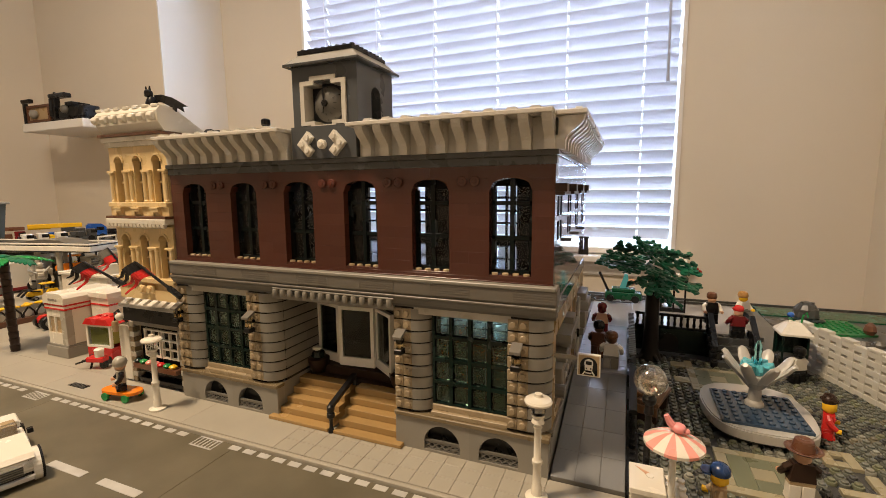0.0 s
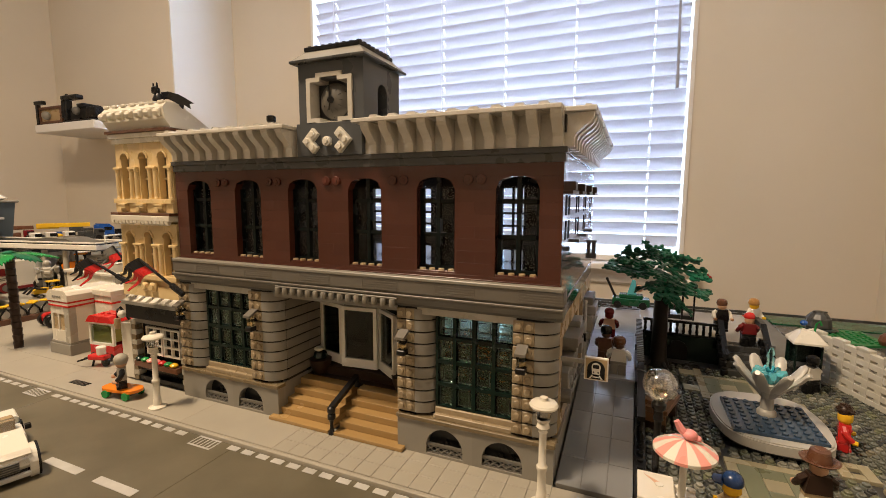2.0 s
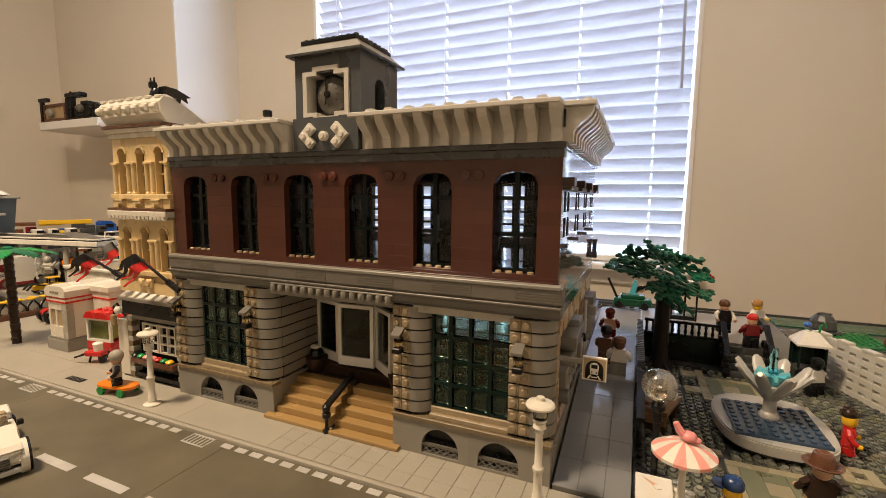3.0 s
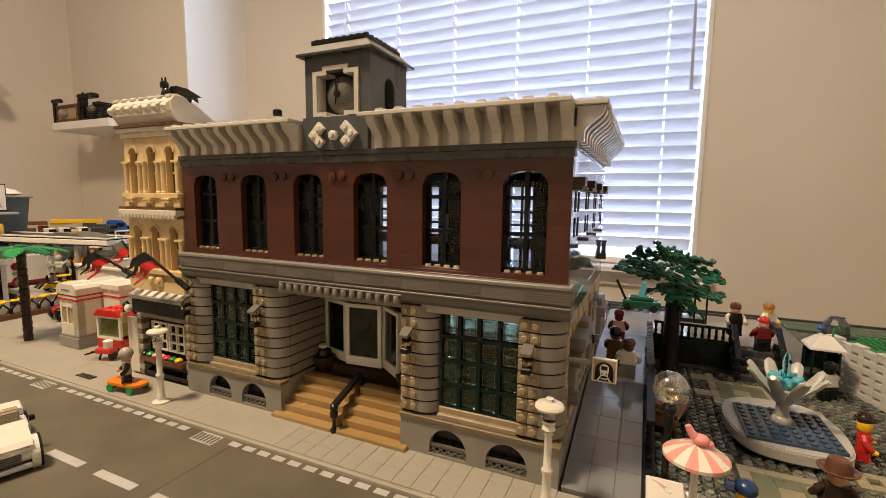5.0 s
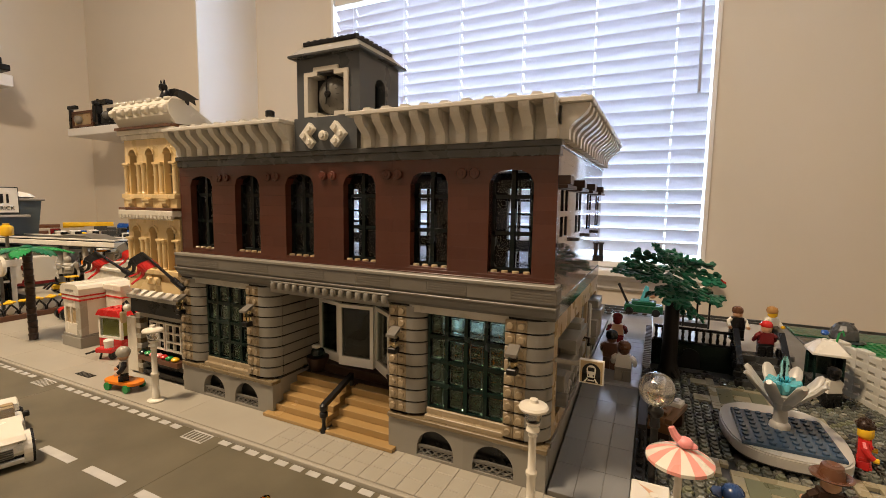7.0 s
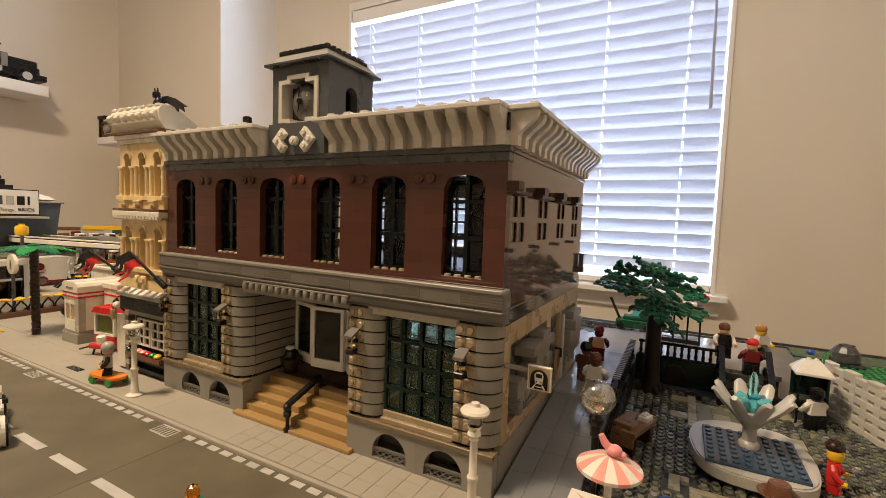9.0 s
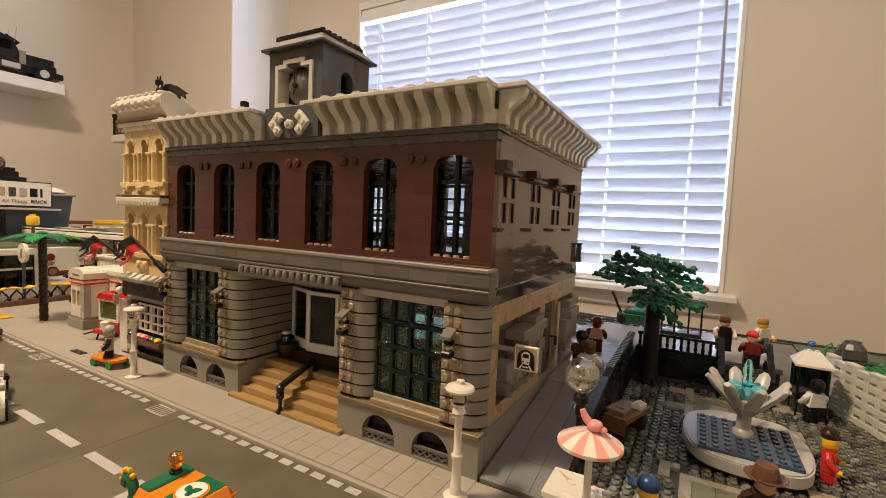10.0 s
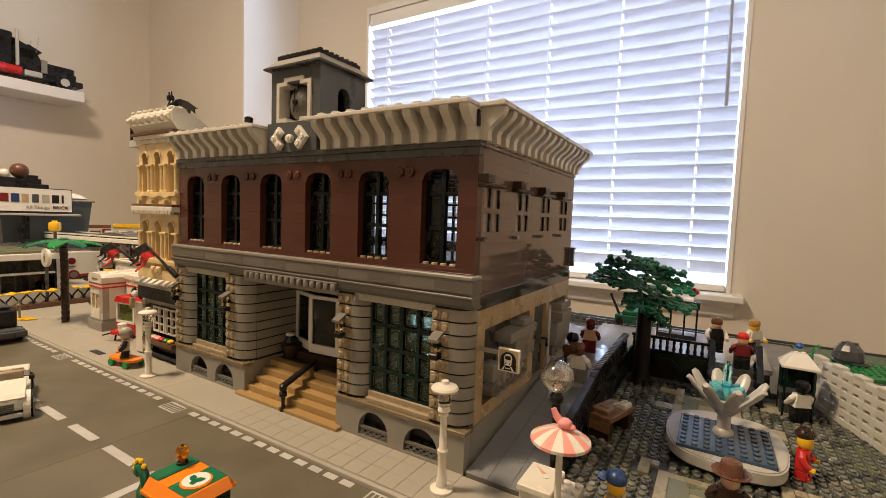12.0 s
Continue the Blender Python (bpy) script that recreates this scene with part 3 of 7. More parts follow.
leaf("door_leaf", (-255.6, 62), -15, 34)
leaf("door_leaf", (-221, 50), 5, 39)
leaf("door_leaf", (-182, 58), -36, 36)
part("door_head", G().box(-255.5, -129, 62, 68, 100.5, 105, 0.4), LBG2, TB)
# step under the leaves, its dark colour standing for the shadow beneath them
part("door_step", G().box(-255.5, -128.5, 46, 75, 28, 36.5, 0.4), TRUNK, TB, "step under the doors, coloured dark for the shadow there")
for x, y in ((-246, 46), (-146, 40)):
    pt = part("plant_pot", G().lathe([(7, 28), (9.5, 34), (11, 40), (11.4, 43), (8, 43.5)], x, y, 14), TRUNK, TB, "dark pot with a white flower", True)
    part("plant", G().lathe([(4, 42), (7.6, 45), (6, 50), (2, 52)], x, y, 8), DGREEN, pt)
    part("white_flower", G().lathe([(1.2, 51), (4.8, 53), (4.6, 55), (1.4, 56)], x, y - 2, 8), WHITE, pt)
# black back and ceiling paint in the darkness of the deep porch
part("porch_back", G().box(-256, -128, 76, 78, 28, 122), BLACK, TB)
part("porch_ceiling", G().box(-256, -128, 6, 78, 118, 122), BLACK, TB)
rail = part("stair_rail", G().prism([(-9, 22), (31, 36), (31, 40), (-9, 26)], "x", -194.4, -189.6), BLACK, TB, "black sloping stair rail")
part("newel", G().lathe([(3.0, 0), (2.7, 1.5), (1.7, 4), (1.5, 10), (2.2, 13), (3.6, 14.5), (3.6, 18), (2.4, 19.2), (3.5, 20.6), (3.5, 24.4), (1.6, 26)], -192, -9, 12), BLACK, rail, smooth=True)
part("rail_foot", G().tube([(-192, 31, 28), (-192, 31, 38)], 2.2, 8), BLACK, rail)
# row of round bosses over the entrance
part("porch_beam", G().box(-256, -128, -5, 8, 117.5, 122), LBG, TB)
part("boss_strip", G().box(-250, -125, -10.3, -4, 127.8, 129.2, 0.3), LBG, TB)
for k in range(15):
    part("round_boss", G().lathe([(2.0, 0), (2.5, 0.7), (2.5, 5.2), (2.0, 6.2)], -247 + 8.4 * k, -9.6, 12, 121.6), LBG, TB, smooth=True)

# belt course
bt = part("belt", G().box(-W + 1, 3, -4.6, 8, 122, 124.4, 0.3).prism([(-6, 124.4), (4, 124.4), (4, 131), (-9.4, 131), (-8.8, 128.8), (-7.2, 126.6)], "x", -W, 3.5), MBG, TB, "grey belt course between the storeys")
part("belt_line", G().box(-W - 0.4, 4, -10.4, 4, 130.6, 132.2, 0.3).box(-W, 3, -7.4, 4, 132.2, 133.8, 0.2), BELTM, bt)
for k in range(12):
    x = -W + 32.4 * k
    p = part("belt_brick", G().box(x + 0.03, min(x + 32.37, 4), -9, 6, 133.8, 143.8, 0.08), BELTM, bt)
    if k % 2 == 1:
        q = G()
        for r in range(5):
            q.box(x + 0.6, min(x + 31.9, 3.6), -9.22, -9.0, 134.6 + 1.9 * r, 135.6 + 1.9 * r)
        part("grille", q, BELTM, p)
part("belt_cap", G().box(-W - 0.4, 3.4, -9.8, 6, 143.8, 146.6, 0.5), LBG, bt)
part("belt_step", G().box(-W, 0, 0, 8, 146.6, 150, 0.1).box(-W, 1, -2.4, 0, 146.6, 147.6, 0.2), BROWN, bt, "brown course under the windows")

# upper storey: courses of bricks between six arched windows
Z0, NC = 150, 9
CH = 83.0 / NC
brick_meshes = {}


def brick(parent, x0, x1, z, h=CH, y0=0.0, y1=8.0, mat=None):
    key = (round(x1 - x0, 2), round(h, 2), y0, y1)
    if key not in brick_meshes:
        brick_meshes[key] = G().box(0.012, x1 - x0 - 0.012, y0, y1, 0.012, h - 0.012, 0.05).mesh("brick", mat or BROWN)
    b = part("brick", brick_meshes[key], None, parent)
    b.location = (x0 * 0.001, 0, z * 0.001)
    return b


WXS = [-16 - 32 - 64 * k for k in range(6)]
piers = [(-16, 0)] + [(x - 32, x) for x in WXS[:-1]] + [(-W, -W + 16)]
for a, b in piers:
    for c in range(NC - 2):
        mid = (a + b) / 2
        if (b - a) > 20 and c % 2 == 0:
            brick(TB, a, b, Z0 + CH * c)
        elif (b - a) > 20:
            brick(TB, a, mid - 0, Z0 + CH * c)
            brick(TB, mid, b, Z0 + CH * c)
        else:
            brick(TB, a, b, Z0 + CH * c)
zt = Z0 + CH * (NC - 2)
for x in WXS:
    pts = [(x + 32.0 * k / 12, zt + 9.4 * math.sin(math.acos(min(1, max(-1, (k - 6) / 6.0)))) ** 0.8 if 0 < k < 12 else zt) for k in range(13)]
    g = G()
    for k in range(12):
        (xa, za), (xb, zb) = pts[k], pts[k + 1]
        g.prism([(xa, za), (xb, zb), (xb, zt + CH), (xa, zt + CH)], "y", 0, 8)
    part("arch_brick", g, BROWN, TB)
for a, b in piers:
    brick(TB, a, b, zt)
for k in range(12):
    brick(TB, -W + 32 * k, -W + 32 * (k + 1), zt + CH)
for n, (a, b) in enumerate(piers[1:-1]):
    cx = (a + b) / 2
    for dx in (-5, 5):
        part("round_ornament", G().cyl((cx + dx, 0.2, 222), "y", 4.0, -2.4, 14, 0.6).cyl((cx + dx, -2, 222), "y", 1.8, -0.9, 10, 0.3), BROWN if n != 2 else BROWN2, TB, "round brown boss" if n != 2 else "two lighter brown bosses")


def tall_window(x0):
    w = part("tall_window", G().box(x0 + 0.1, x0 + 31.9, 0.2, 10, 150, 151.8, 0.2), BROWN, TB, "tall arched dark green window")
    for k in range(4):
        part("sill_stud", G().stud(x0 + 4 + 8 * k, 3.0, 151.6), TAN, w)
    g = G()
    y0, y1 = 6.5, 10.5
    top = zt + 9.4
    g.box(x0 + 0.2, x0 + 3, y0, y1, 151.8, zt + 1).box(x0 + 29, x0 + 31.8, y0, y1, 151.8, zt + 1).box(x0 + 14.4, x0 + 17.6, y0 - 0.4, y1 + 0.4, 151.8, top)
    for z in (152.0, 178, 204):
        g.box(x0 + 0.2, x0 + 31.8, y0, y1, z, z + 3)
    part("window_frame", g, FRAMEG, w)
    for xa, xb in ((x0 + 3.2, x0 + 14.2), (x0 + 17.8, x0 + 28.8)):
        for za, zb in ((155.2, 177.8), (181.2, 203.8), (207.2, zt + 3)):
            pn = part("pane", G().box((xa - xb) / 2, (xb - xa) / 2, -0.6, 0.6, (za - zb) / 2, (zb - za) / 2, 0.35), PANE, w)
            pn.matrix_local = pose((xa + xb) * 0.0005, 0.0086, (za + zb) * 0.0005, tilts.uniform(-1.2, 1.2), 0, tilts.uniform(-1.6, 1.6))


for x in WXS:
    tall_window(x)

# frieze, roof deck and cornices
part("frieze", G().box(-W - 1, 1, -1.5, 8, 233, 239, 0.4).box(-W - 2, 2.2, -3, 8, 239, 243, 0.4), DBG, TB, "dark grey frieze")
part("frieze_side", G().box(-7, 1.4, 8, D, 239.4, 242.8, 0.3), SIDEB, TB, "brown ledge under the side cornice")
part("roof_deck", G().box(-W, 0, 8, D, 239, 243), DBG, TB)


def bracket_outline():
    """S-shaped bracket, seen from its side: out from the wall, then up."""
    front = [(-5.6, 243), (-5.8, 249.4), (-6.8, 251.6), (-9.4, 254.2), (-13.6, 257.6), (-16.2, 260), (-17.6, 262.4), (-18.2, 265.4)]
    back = [(0.5, 265.4), (0.5, 243)]
    return front + back


bk = G().prism(bracket_outline(), "x", -3.5, 3.5).mesh("bracket", CORN)


def cornice(x0, x1, first, n):
    """A run of n brackets, a 16 mm step apart, under a thin slab with wedge tiles on it."""
    top = part("cornice", G().box(x0, x1, -19.4, 8, 265.4, 268.6, 0.5), CORN, TB, "pale grey cornice on curved brackets")
    part("cornice_back", G().box(x0 + 0.5, x1 - 0.5, 0.5, 8, 243, 265.4), CORN, top)
    for k in range(n):
        b = part("bracket", bk, None, top)
        b.location = ((first + 16 * k) * 0.001, 0, 0)
    for k in range(n):
        x = first + 16 * k - 8
        if x > x0 + 3:
            part("wedge_tile", G().prism([(x - 3.9, 268.6), (x + 3.9, 268.6), (x + 3.0, 270.6), (x - 2.4, 270.6)], "y", -18, -6), CORN, top)
    return top


cornice(-159, 0, -148, 10)
cornice(-381, -226, -376, 10)
# black box paints the dark gap where the two cornices meet
part("corner_slot", G().box(0.1, 1.4, -5.6, -2.4, 252, 263.4), BLACK, TB)
side = part("side_cornice", G().box(-8, 20, -3, D, 265.6, 269.0, 0.5).box(-8, -0.5, 8, D, 243, 265.4), CORN, TB, "pale grey cornice on curved brackets")
for k in range(16):
    b = part("bracket", bk, None, side)
    b.matrix_local = pose(0, (4 + 16.0 * k) * 0.001, 0, 0, 0, 90)
for k in range(8):
    part("stud", G().stud(14, 2 + 31 * k, 269), CORN, side)

# clock tower
g = G()
TX0, TX1, TY0, TY1 = -224, -159, 0, 59
g.box(TX0, TX1, TY0 - 4, 4, 243, 270)
g.box(TX0, TX0 + 12, TY0, TY0 + 8, 270, 320).box(TX1 - 10, TX1, TY0, TY0 + 8, 270, 320).box(TX0 + 12, TX1 - 10, TY0, TY0 + 8, 306, 320)
g.box(TX0, TX0 + 8, TY0 + 8, TY1, 243, 320).box(TX0 + 8, TX1 - 8, TY1 - 8, TY1, 243, 320)
# right side with an arched opening
ay, ar = 29.5, 7.8
g.box(TX1 - 8, TX1, TY0 + 8, ay - ar, 243, 320).box(TX1 - 8, TX1, ay + ar, TY1, 243, 320)
ap = arc(ay, 296.5, ar, 0, 180, 12)
for k in range(12):
    (ya, za), (yb, zb) = ap[k], ap[k + 1]
    g.prism([(ya, za), (yb, zb), (yb, 320), (ya, 320)], "x", TX1 - 8, TX1)
g.box(TX0 + 8, TX1 - 8, 14, 16, 270, 320)
part("tower_wall", g, TOWERM, TB, "dark grey clock tower walls")
FX0, FX1, FZ0, FZ1 = -215, -169.5, 268, 311
g = G()
for a, b, c, d in ((FX0, FX0 + 4, FZ0 + 6.5, FZ1 - 7), (FX1 - 4, FX1, FZ0 + 6.5, FZ1 - 7), (FX0, FX0 + 14, FZ1 - 7, FZ1 - 3.5), (FX1 - 14, FX1, FZ1 - 7, FZ1 - 3.5), (FX0 + 10, FX1 - 10, FZ1 - 3.5, FZ1), (FX0, FX0 + 14, FZ0 + 3.2, FZ0 + 6.5), (FX1 - 14, FX1, FZ0 + 3.2, FZ0 + 6.5), (FX0 + 10, FX1 - 10, FZ0 - 0.4, FZ0 + 3.2)):
    g.box(a, b, -1.6, 11, c, d)
part("clock_frame", g, CORN, TB, "pale stepped clock frame")
dish = G()
dish.x = Matrix.Translation((-191.7, 7, 289)) @ Matrix.Rotation(radians(90), 4, "X")
dish.lathe([(0.1, 6), (3, 6), (8, 5), (12, 3), (15, 0), (15, -1), (0.1, -1)], 0, 0, 24)
ck = part("clock_dial", dish, MBG, TB, "round grey clock dial with black pointers", True)
g = G()
g.x = Matrix.Translation((-191.7, 0.6, 289)) @ Matrix.Rotation(radians(90), 4, "X")
for q in range(12):
    a = radians(30 * q)
    g.tube([(8 * math.cos(a), 8 * math.sin(a), -1.2), (14 * math.cos(a), 14 * math.sin(a), -5.2)], 0.18, 5)
part("dial_marks", g, BLACK, ck)
part("hub", G().cyl((-191.7, 1.6, 289), "y", 3.0, -2.4, 14, 0.5), BLACK, ck)
g = G().tube([(-191.7, -0.6, 289), (-193.6, 1.0, 301)], 0.7, 6).tube([(-191.7, -0.6, 289), (-193.7, 0.6, 281)], 0.5, 6)
part("clock_pointers", g, BLACK, ck)
x0, x1, y0, y1 = TX0 - 5, TX1 + 5, TY0 - 6, TY1 + 6
rf = part("tower_roof", G()._put([(x0 + 1, y0 + 1, 322), (x1 - 1, y0 + 1, 322), (x1 - 1, y1 - 1, 322), (x0 + 1, y1 - 1, 322), (x0 + 10, y0 + 9, 330.4), (x1 - 10, y0 + 9, 330.4), (x1 - 10, y1 - 9, 330.4), (x0 + 10, y1 - 9, 330.4)], [(3, 2, 1, 0), (4, 5, 6, 7), (0, 1, 5, 4), (1, 2, 6, 5), (2, 3, 7, 6), (3, 0, 4, 7)]), LBG, TB, "grey hipped tower roof with black studs on top")
part("eave", G().box(x0, x1, y0, y1, 319.8, 322, 0.4), DBG, rf)
part("roof_top", G().box(x0 + 10, x1 - 10, y0 + 8, y1 - 8, 330.4, 334, 0.4), BLACK, rf)
for k in range(8):
    for yy in (y0 + 13, y1 - 13):
        part("roof_stud", G().stud(x0 + 13 + 7.0 * k, yy, 334), BLACK, rf)
for k in range(6):
    for xx in (x0 + 13, x1 - 13):
        part("roof_stud", G().stud(xx, y0 + 20 + 6.6 * k, 334), BLACK, rf)
for cx, sgn in ((-205, 1), (-178, -1)):
    g = G()
    g.x = Matrix.Translation((cx, -4, 255)) @ Matrix.Rotation(radians(45), 4, "Y")
    g.box(-7.6, 7.6, -4, 0, -7.6 if sgn > 0 else 0, 0 if sgn > 0 else 7.6, 0.3).box(-7.6 if sgn > 0 else 0, 0 if sgn > 0 else 7.6, -4, 0, 0 if sgn > 0 else -7.6, 7.6 if sgn > 0 else 0, 0.3)
    for dx, dz in ((-3.8, -3.8), (-3.8, 3.8), (3.8, -3.8), (3.8, 3.8)):
        if not (dx == dz and dx * sgn > 0):
            g.cyl((dx, -4, dz), "y", 2.4, -1.7, 10, 0.3)
    part("diamond_plate", g, WHITE, TB, "white two-stud plate turned to a diamond")
part("round_boss", G().cyl((-191.5, -4, 254.5), "y", 4, -3.6, 14, 0.4).cyl((-191.5, -7.6, 254.5), "y", 2.4, -1.7, 10, 0.3), WHITE, TB)
part("finial", G().lathe([(2.2, 268.4), (2.2, 272), (4, 274), (4, 278), (2.4, 279)], -250, -6, 12), BLACK, TB, smooth=True)

# side wall towards the park
SIDE_WINDOWS = [11 + 62.5 * k for k in range(4)]


def wall_panel(y0, y1, z0, z1, mat, name="wall_panel"):
    part(name, G().box(-8, 0, y0 + 0.01, y1 - 0.01, z0 + 0.01, z1 - 0.01, 0.03), mat, TB)


SIDE_ROWS = [(131, 140.6), (140.6, 150.2), (150.2, 159.8), (159.8, 169.2), (169.2, 178)]
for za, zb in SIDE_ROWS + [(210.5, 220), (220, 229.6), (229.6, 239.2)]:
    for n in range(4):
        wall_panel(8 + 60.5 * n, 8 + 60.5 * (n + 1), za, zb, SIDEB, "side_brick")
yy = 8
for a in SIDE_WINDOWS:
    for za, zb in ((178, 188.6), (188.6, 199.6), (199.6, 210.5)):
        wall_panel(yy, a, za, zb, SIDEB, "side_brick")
    w = part("side_window", G().box(-8, 0, a + 12.4, a + 16, 178, 210.5).box(-8, 0, a, a + 12.4, 192, 196).box(-8, 0, a + 16, a + 28.4, 192, 196), SIDEB, TB, "small four-light window with panes paled for reflection under a dark hood")
    part("recess", G().box(-7.4, -7, a, a + 28.4, 178, 210.5), BLACK, w)
    for ya in (a, a + 16):
        for za, zb in ((178, 192), (196, 210.5)):
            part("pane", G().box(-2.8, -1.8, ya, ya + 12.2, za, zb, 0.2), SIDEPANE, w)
            # black strip on the far jamb only, painting in its shadow
            part("jamb", G().box(-1.8, -0.3, ya + 11.2, ya + 12.3, za, zb), BLACK, w)
    part("hood", G().box(0, 6.4, a - 11, a + 26, 211.4, 213.8, 0.4).box(0, 8, a - 10.5, a + 1, 213.8, 219.8, 0.3), TRUNK, w)
    part("sill", G().box(0, 4.6, a - 7, a - 1, 171.6, 174.4, 0.3), DBG, w)
    yy = a + 28.4
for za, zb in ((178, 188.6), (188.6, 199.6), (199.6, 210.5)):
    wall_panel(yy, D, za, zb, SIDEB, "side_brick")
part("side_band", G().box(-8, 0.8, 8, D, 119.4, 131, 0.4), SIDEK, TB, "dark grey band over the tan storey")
for q in ((9, 22, 31.6, 119.4), (22, 120, 103, 119.4), (22, 120, 31.6, 43), (120, 134, 31.6, 119.4), (134, 168, 103, 119.4), (168, 178, 31.6, 119.4), (178, 240, 102, 119.4), (178, 240, 31.6, 43), (240, D, 31.6, 119.4)):
    wall_panel(*q, TAN, "tan_panel")
part("side_recess", G().box(-14, -8, 9, D, 31.6, 121), DBG, TB)
lo = part("locomotive_relief", G().box(-8, 2, 46, 118, 58, 66, 0.5), LBG, TB, "light grey brick-built locomotive relief")
for y0, y1, z0, z1, x1 in ((62, 112, 66, 75, 4), (76, 112, 75, 85, 5), (56, 119, 85, 93, 8), (90, 112, 93, 99, 6), (100, 118, 66, 76, 7)):
    part("block", G().box(-8, x1, y0, y1, z0, z1, 0.5), LBG, lo)
part("smokebox", G().box(-8, 4, 32, 48, 58, 72, 0.6), LBG, lo)
part("buffer", G().cyl((-2, 31, 54), "x", 5.6, 9, 12, 0.6), MBG, lo)
for k in range(4):
    wh = part("wheel", G().cyl((-2, 44 + 18 * k, 51), "x", 7.5, 6, 18, 0.6), LBG, lo)
    part("hub", G().cyl((4, 44 + 18 * k, 51), "x", 3, 1.8, 10, 0.4), MBG, wh)
part("side_rod", G().box(5, 6.6, 42, 100, 49.6, 52.4, 0.3), MBG, lo)
wg = part("wagon_relief", G().box(-8, 8, 182, 236, 54, 62, 0.6), LBG, TB, "light grey brick-built wagon relief")
for y0, y1, z0, z1, x1 in ((184, 232, 62, 80, 9), (190, 226, 80, 90, 12), (198, 236, 90, 98, 8)):
    part("block", G().box(-8, x1, y0, y1, z0, z1, 0.6), LBG, wg)
for k in range(3):
    part("wheel", G().cyl((-2, 192 + 16 * k, 48), "x", 7, 6, 16, 0.6), LBG, wg)
d = part("side_door", G().box(-7, -3, 135, 171, 31.6, 103), DBG, TB, "dark grey side door")
part("side_drainpipe", G().tube([(3, 172, 34), (3, 172, 100)], 1.6, 8), CHROME, TB, smooth=True)
part("door_handle", G().tube([(-2, 164, 66), (4, 164, 66), (4, 164, 58)], 1.4, 6), BLACK, d)
part("side_planter", G().box(-1, 6, 244, 250, 136, 143, 0.5).box(0.5, 5.4, 244, 249.6, 143, 156, 0.4).box(-0.5, 6.4, 243.4, 250.4, 156, 158, 0.3), DBG, TB)
# back wall with openings, floors and far side; black paints in the rooms' darkness
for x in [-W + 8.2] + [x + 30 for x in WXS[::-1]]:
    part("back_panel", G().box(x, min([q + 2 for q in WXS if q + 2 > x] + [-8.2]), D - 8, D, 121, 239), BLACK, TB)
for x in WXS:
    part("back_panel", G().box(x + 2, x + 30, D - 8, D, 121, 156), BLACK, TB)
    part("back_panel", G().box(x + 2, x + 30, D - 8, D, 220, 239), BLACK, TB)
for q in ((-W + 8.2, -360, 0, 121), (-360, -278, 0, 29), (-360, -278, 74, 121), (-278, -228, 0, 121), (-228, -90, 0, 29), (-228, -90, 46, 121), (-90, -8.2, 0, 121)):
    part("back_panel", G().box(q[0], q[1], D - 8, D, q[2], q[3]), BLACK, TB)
for x in WXS:
    part("back_mullion", G().box(x + 14.4, x + 17.6, D - 6, D - 2, 156, 220), DGREEN, TB)
    for z in (171, 187, 204):
        part("back_mullion", G().box(x + 2, x + 30, D - 5.6, D - 2.4, z, z + 3), DGREEN, TB)
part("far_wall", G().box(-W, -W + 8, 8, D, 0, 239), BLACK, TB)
# dark glossy floors, added unseen, mirror the back openings into the panes
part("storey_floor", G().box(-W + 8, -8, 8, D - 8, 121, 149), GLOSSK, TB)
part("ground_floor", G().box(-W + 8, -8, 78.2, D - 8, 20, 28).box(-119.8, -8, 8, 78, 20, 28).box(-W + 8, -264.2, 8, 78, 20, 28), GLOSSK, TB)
# unseen glossy plate, added to throw window light into the shop panes
bp = thing("back_reflector", "smooth grey plate added behind the building to reflect the window", "platform", (-192, 0, 0))
for k in range(6):
    part("platform_tile", G().box(-192 + 64 * k, -128.2 + 64 * k, D + 1, D + 170, -6, 26, 0.3), RAMPM, bp)

# station sign on an arm
sg = thing("station_sign", "square cream sign with a black train-in-tunnel picture on an arm", "sign", (25.6, 9, 78.6))
part("arm", G().box(-25, -8, 1, 3, 11, 14), LBG, sg)
part("board", G().box(-8.2, 8.2, 0, 2.6, 0, 17, 0.4), WHITE, sg)
part("field", G().box(-7.2, 7.2, -0.3, 0, 1.0, 16), TAN, sg)
part("tunnel_picture", G().prism([(6, 1.4)] + arc(0, 8.8, 6, 0, 180, 14) + [(-6, 1.4)], "y", -0.6, -0.3), BLACK, sg)
g = G().prism([(2.5, 5)] + arc(0, 10.4, 3.1, 0, 180, 10) + [(-2.5, 5)], "y", -0.9, -0.6)
g.prism([(-2.8, 4.4), (-1.9, 4.4), (-3.4, 1.6), (-4.7, 1.6)], "y", -0.9, -0.6).prism([(1.9, 4.4), (2.8, 4.4), (4.7, 1.6), (3.4, 1.6)], "y", -0.9, -0.6).box(-2.1, 2.1, -0.9, -0.6, 2.6, 3.3)
part("train_picture", g, WHITE, sg)
part("cab_window", G().box(-2.1, 2.1, -1.2, -0.9, 9.4, 12).box(-2, -1.1, -1.2, -0.9, 6, 7).box(1.1, 2, -1.2, -0.9, 6, 7), BLACK, sg)

# ---- the cream building beside it ----
CB = thing("toy_building", "narrow cream toy building with arched windows over a dark shop front", "toy building", (-476, 0, 0))
CW = 89


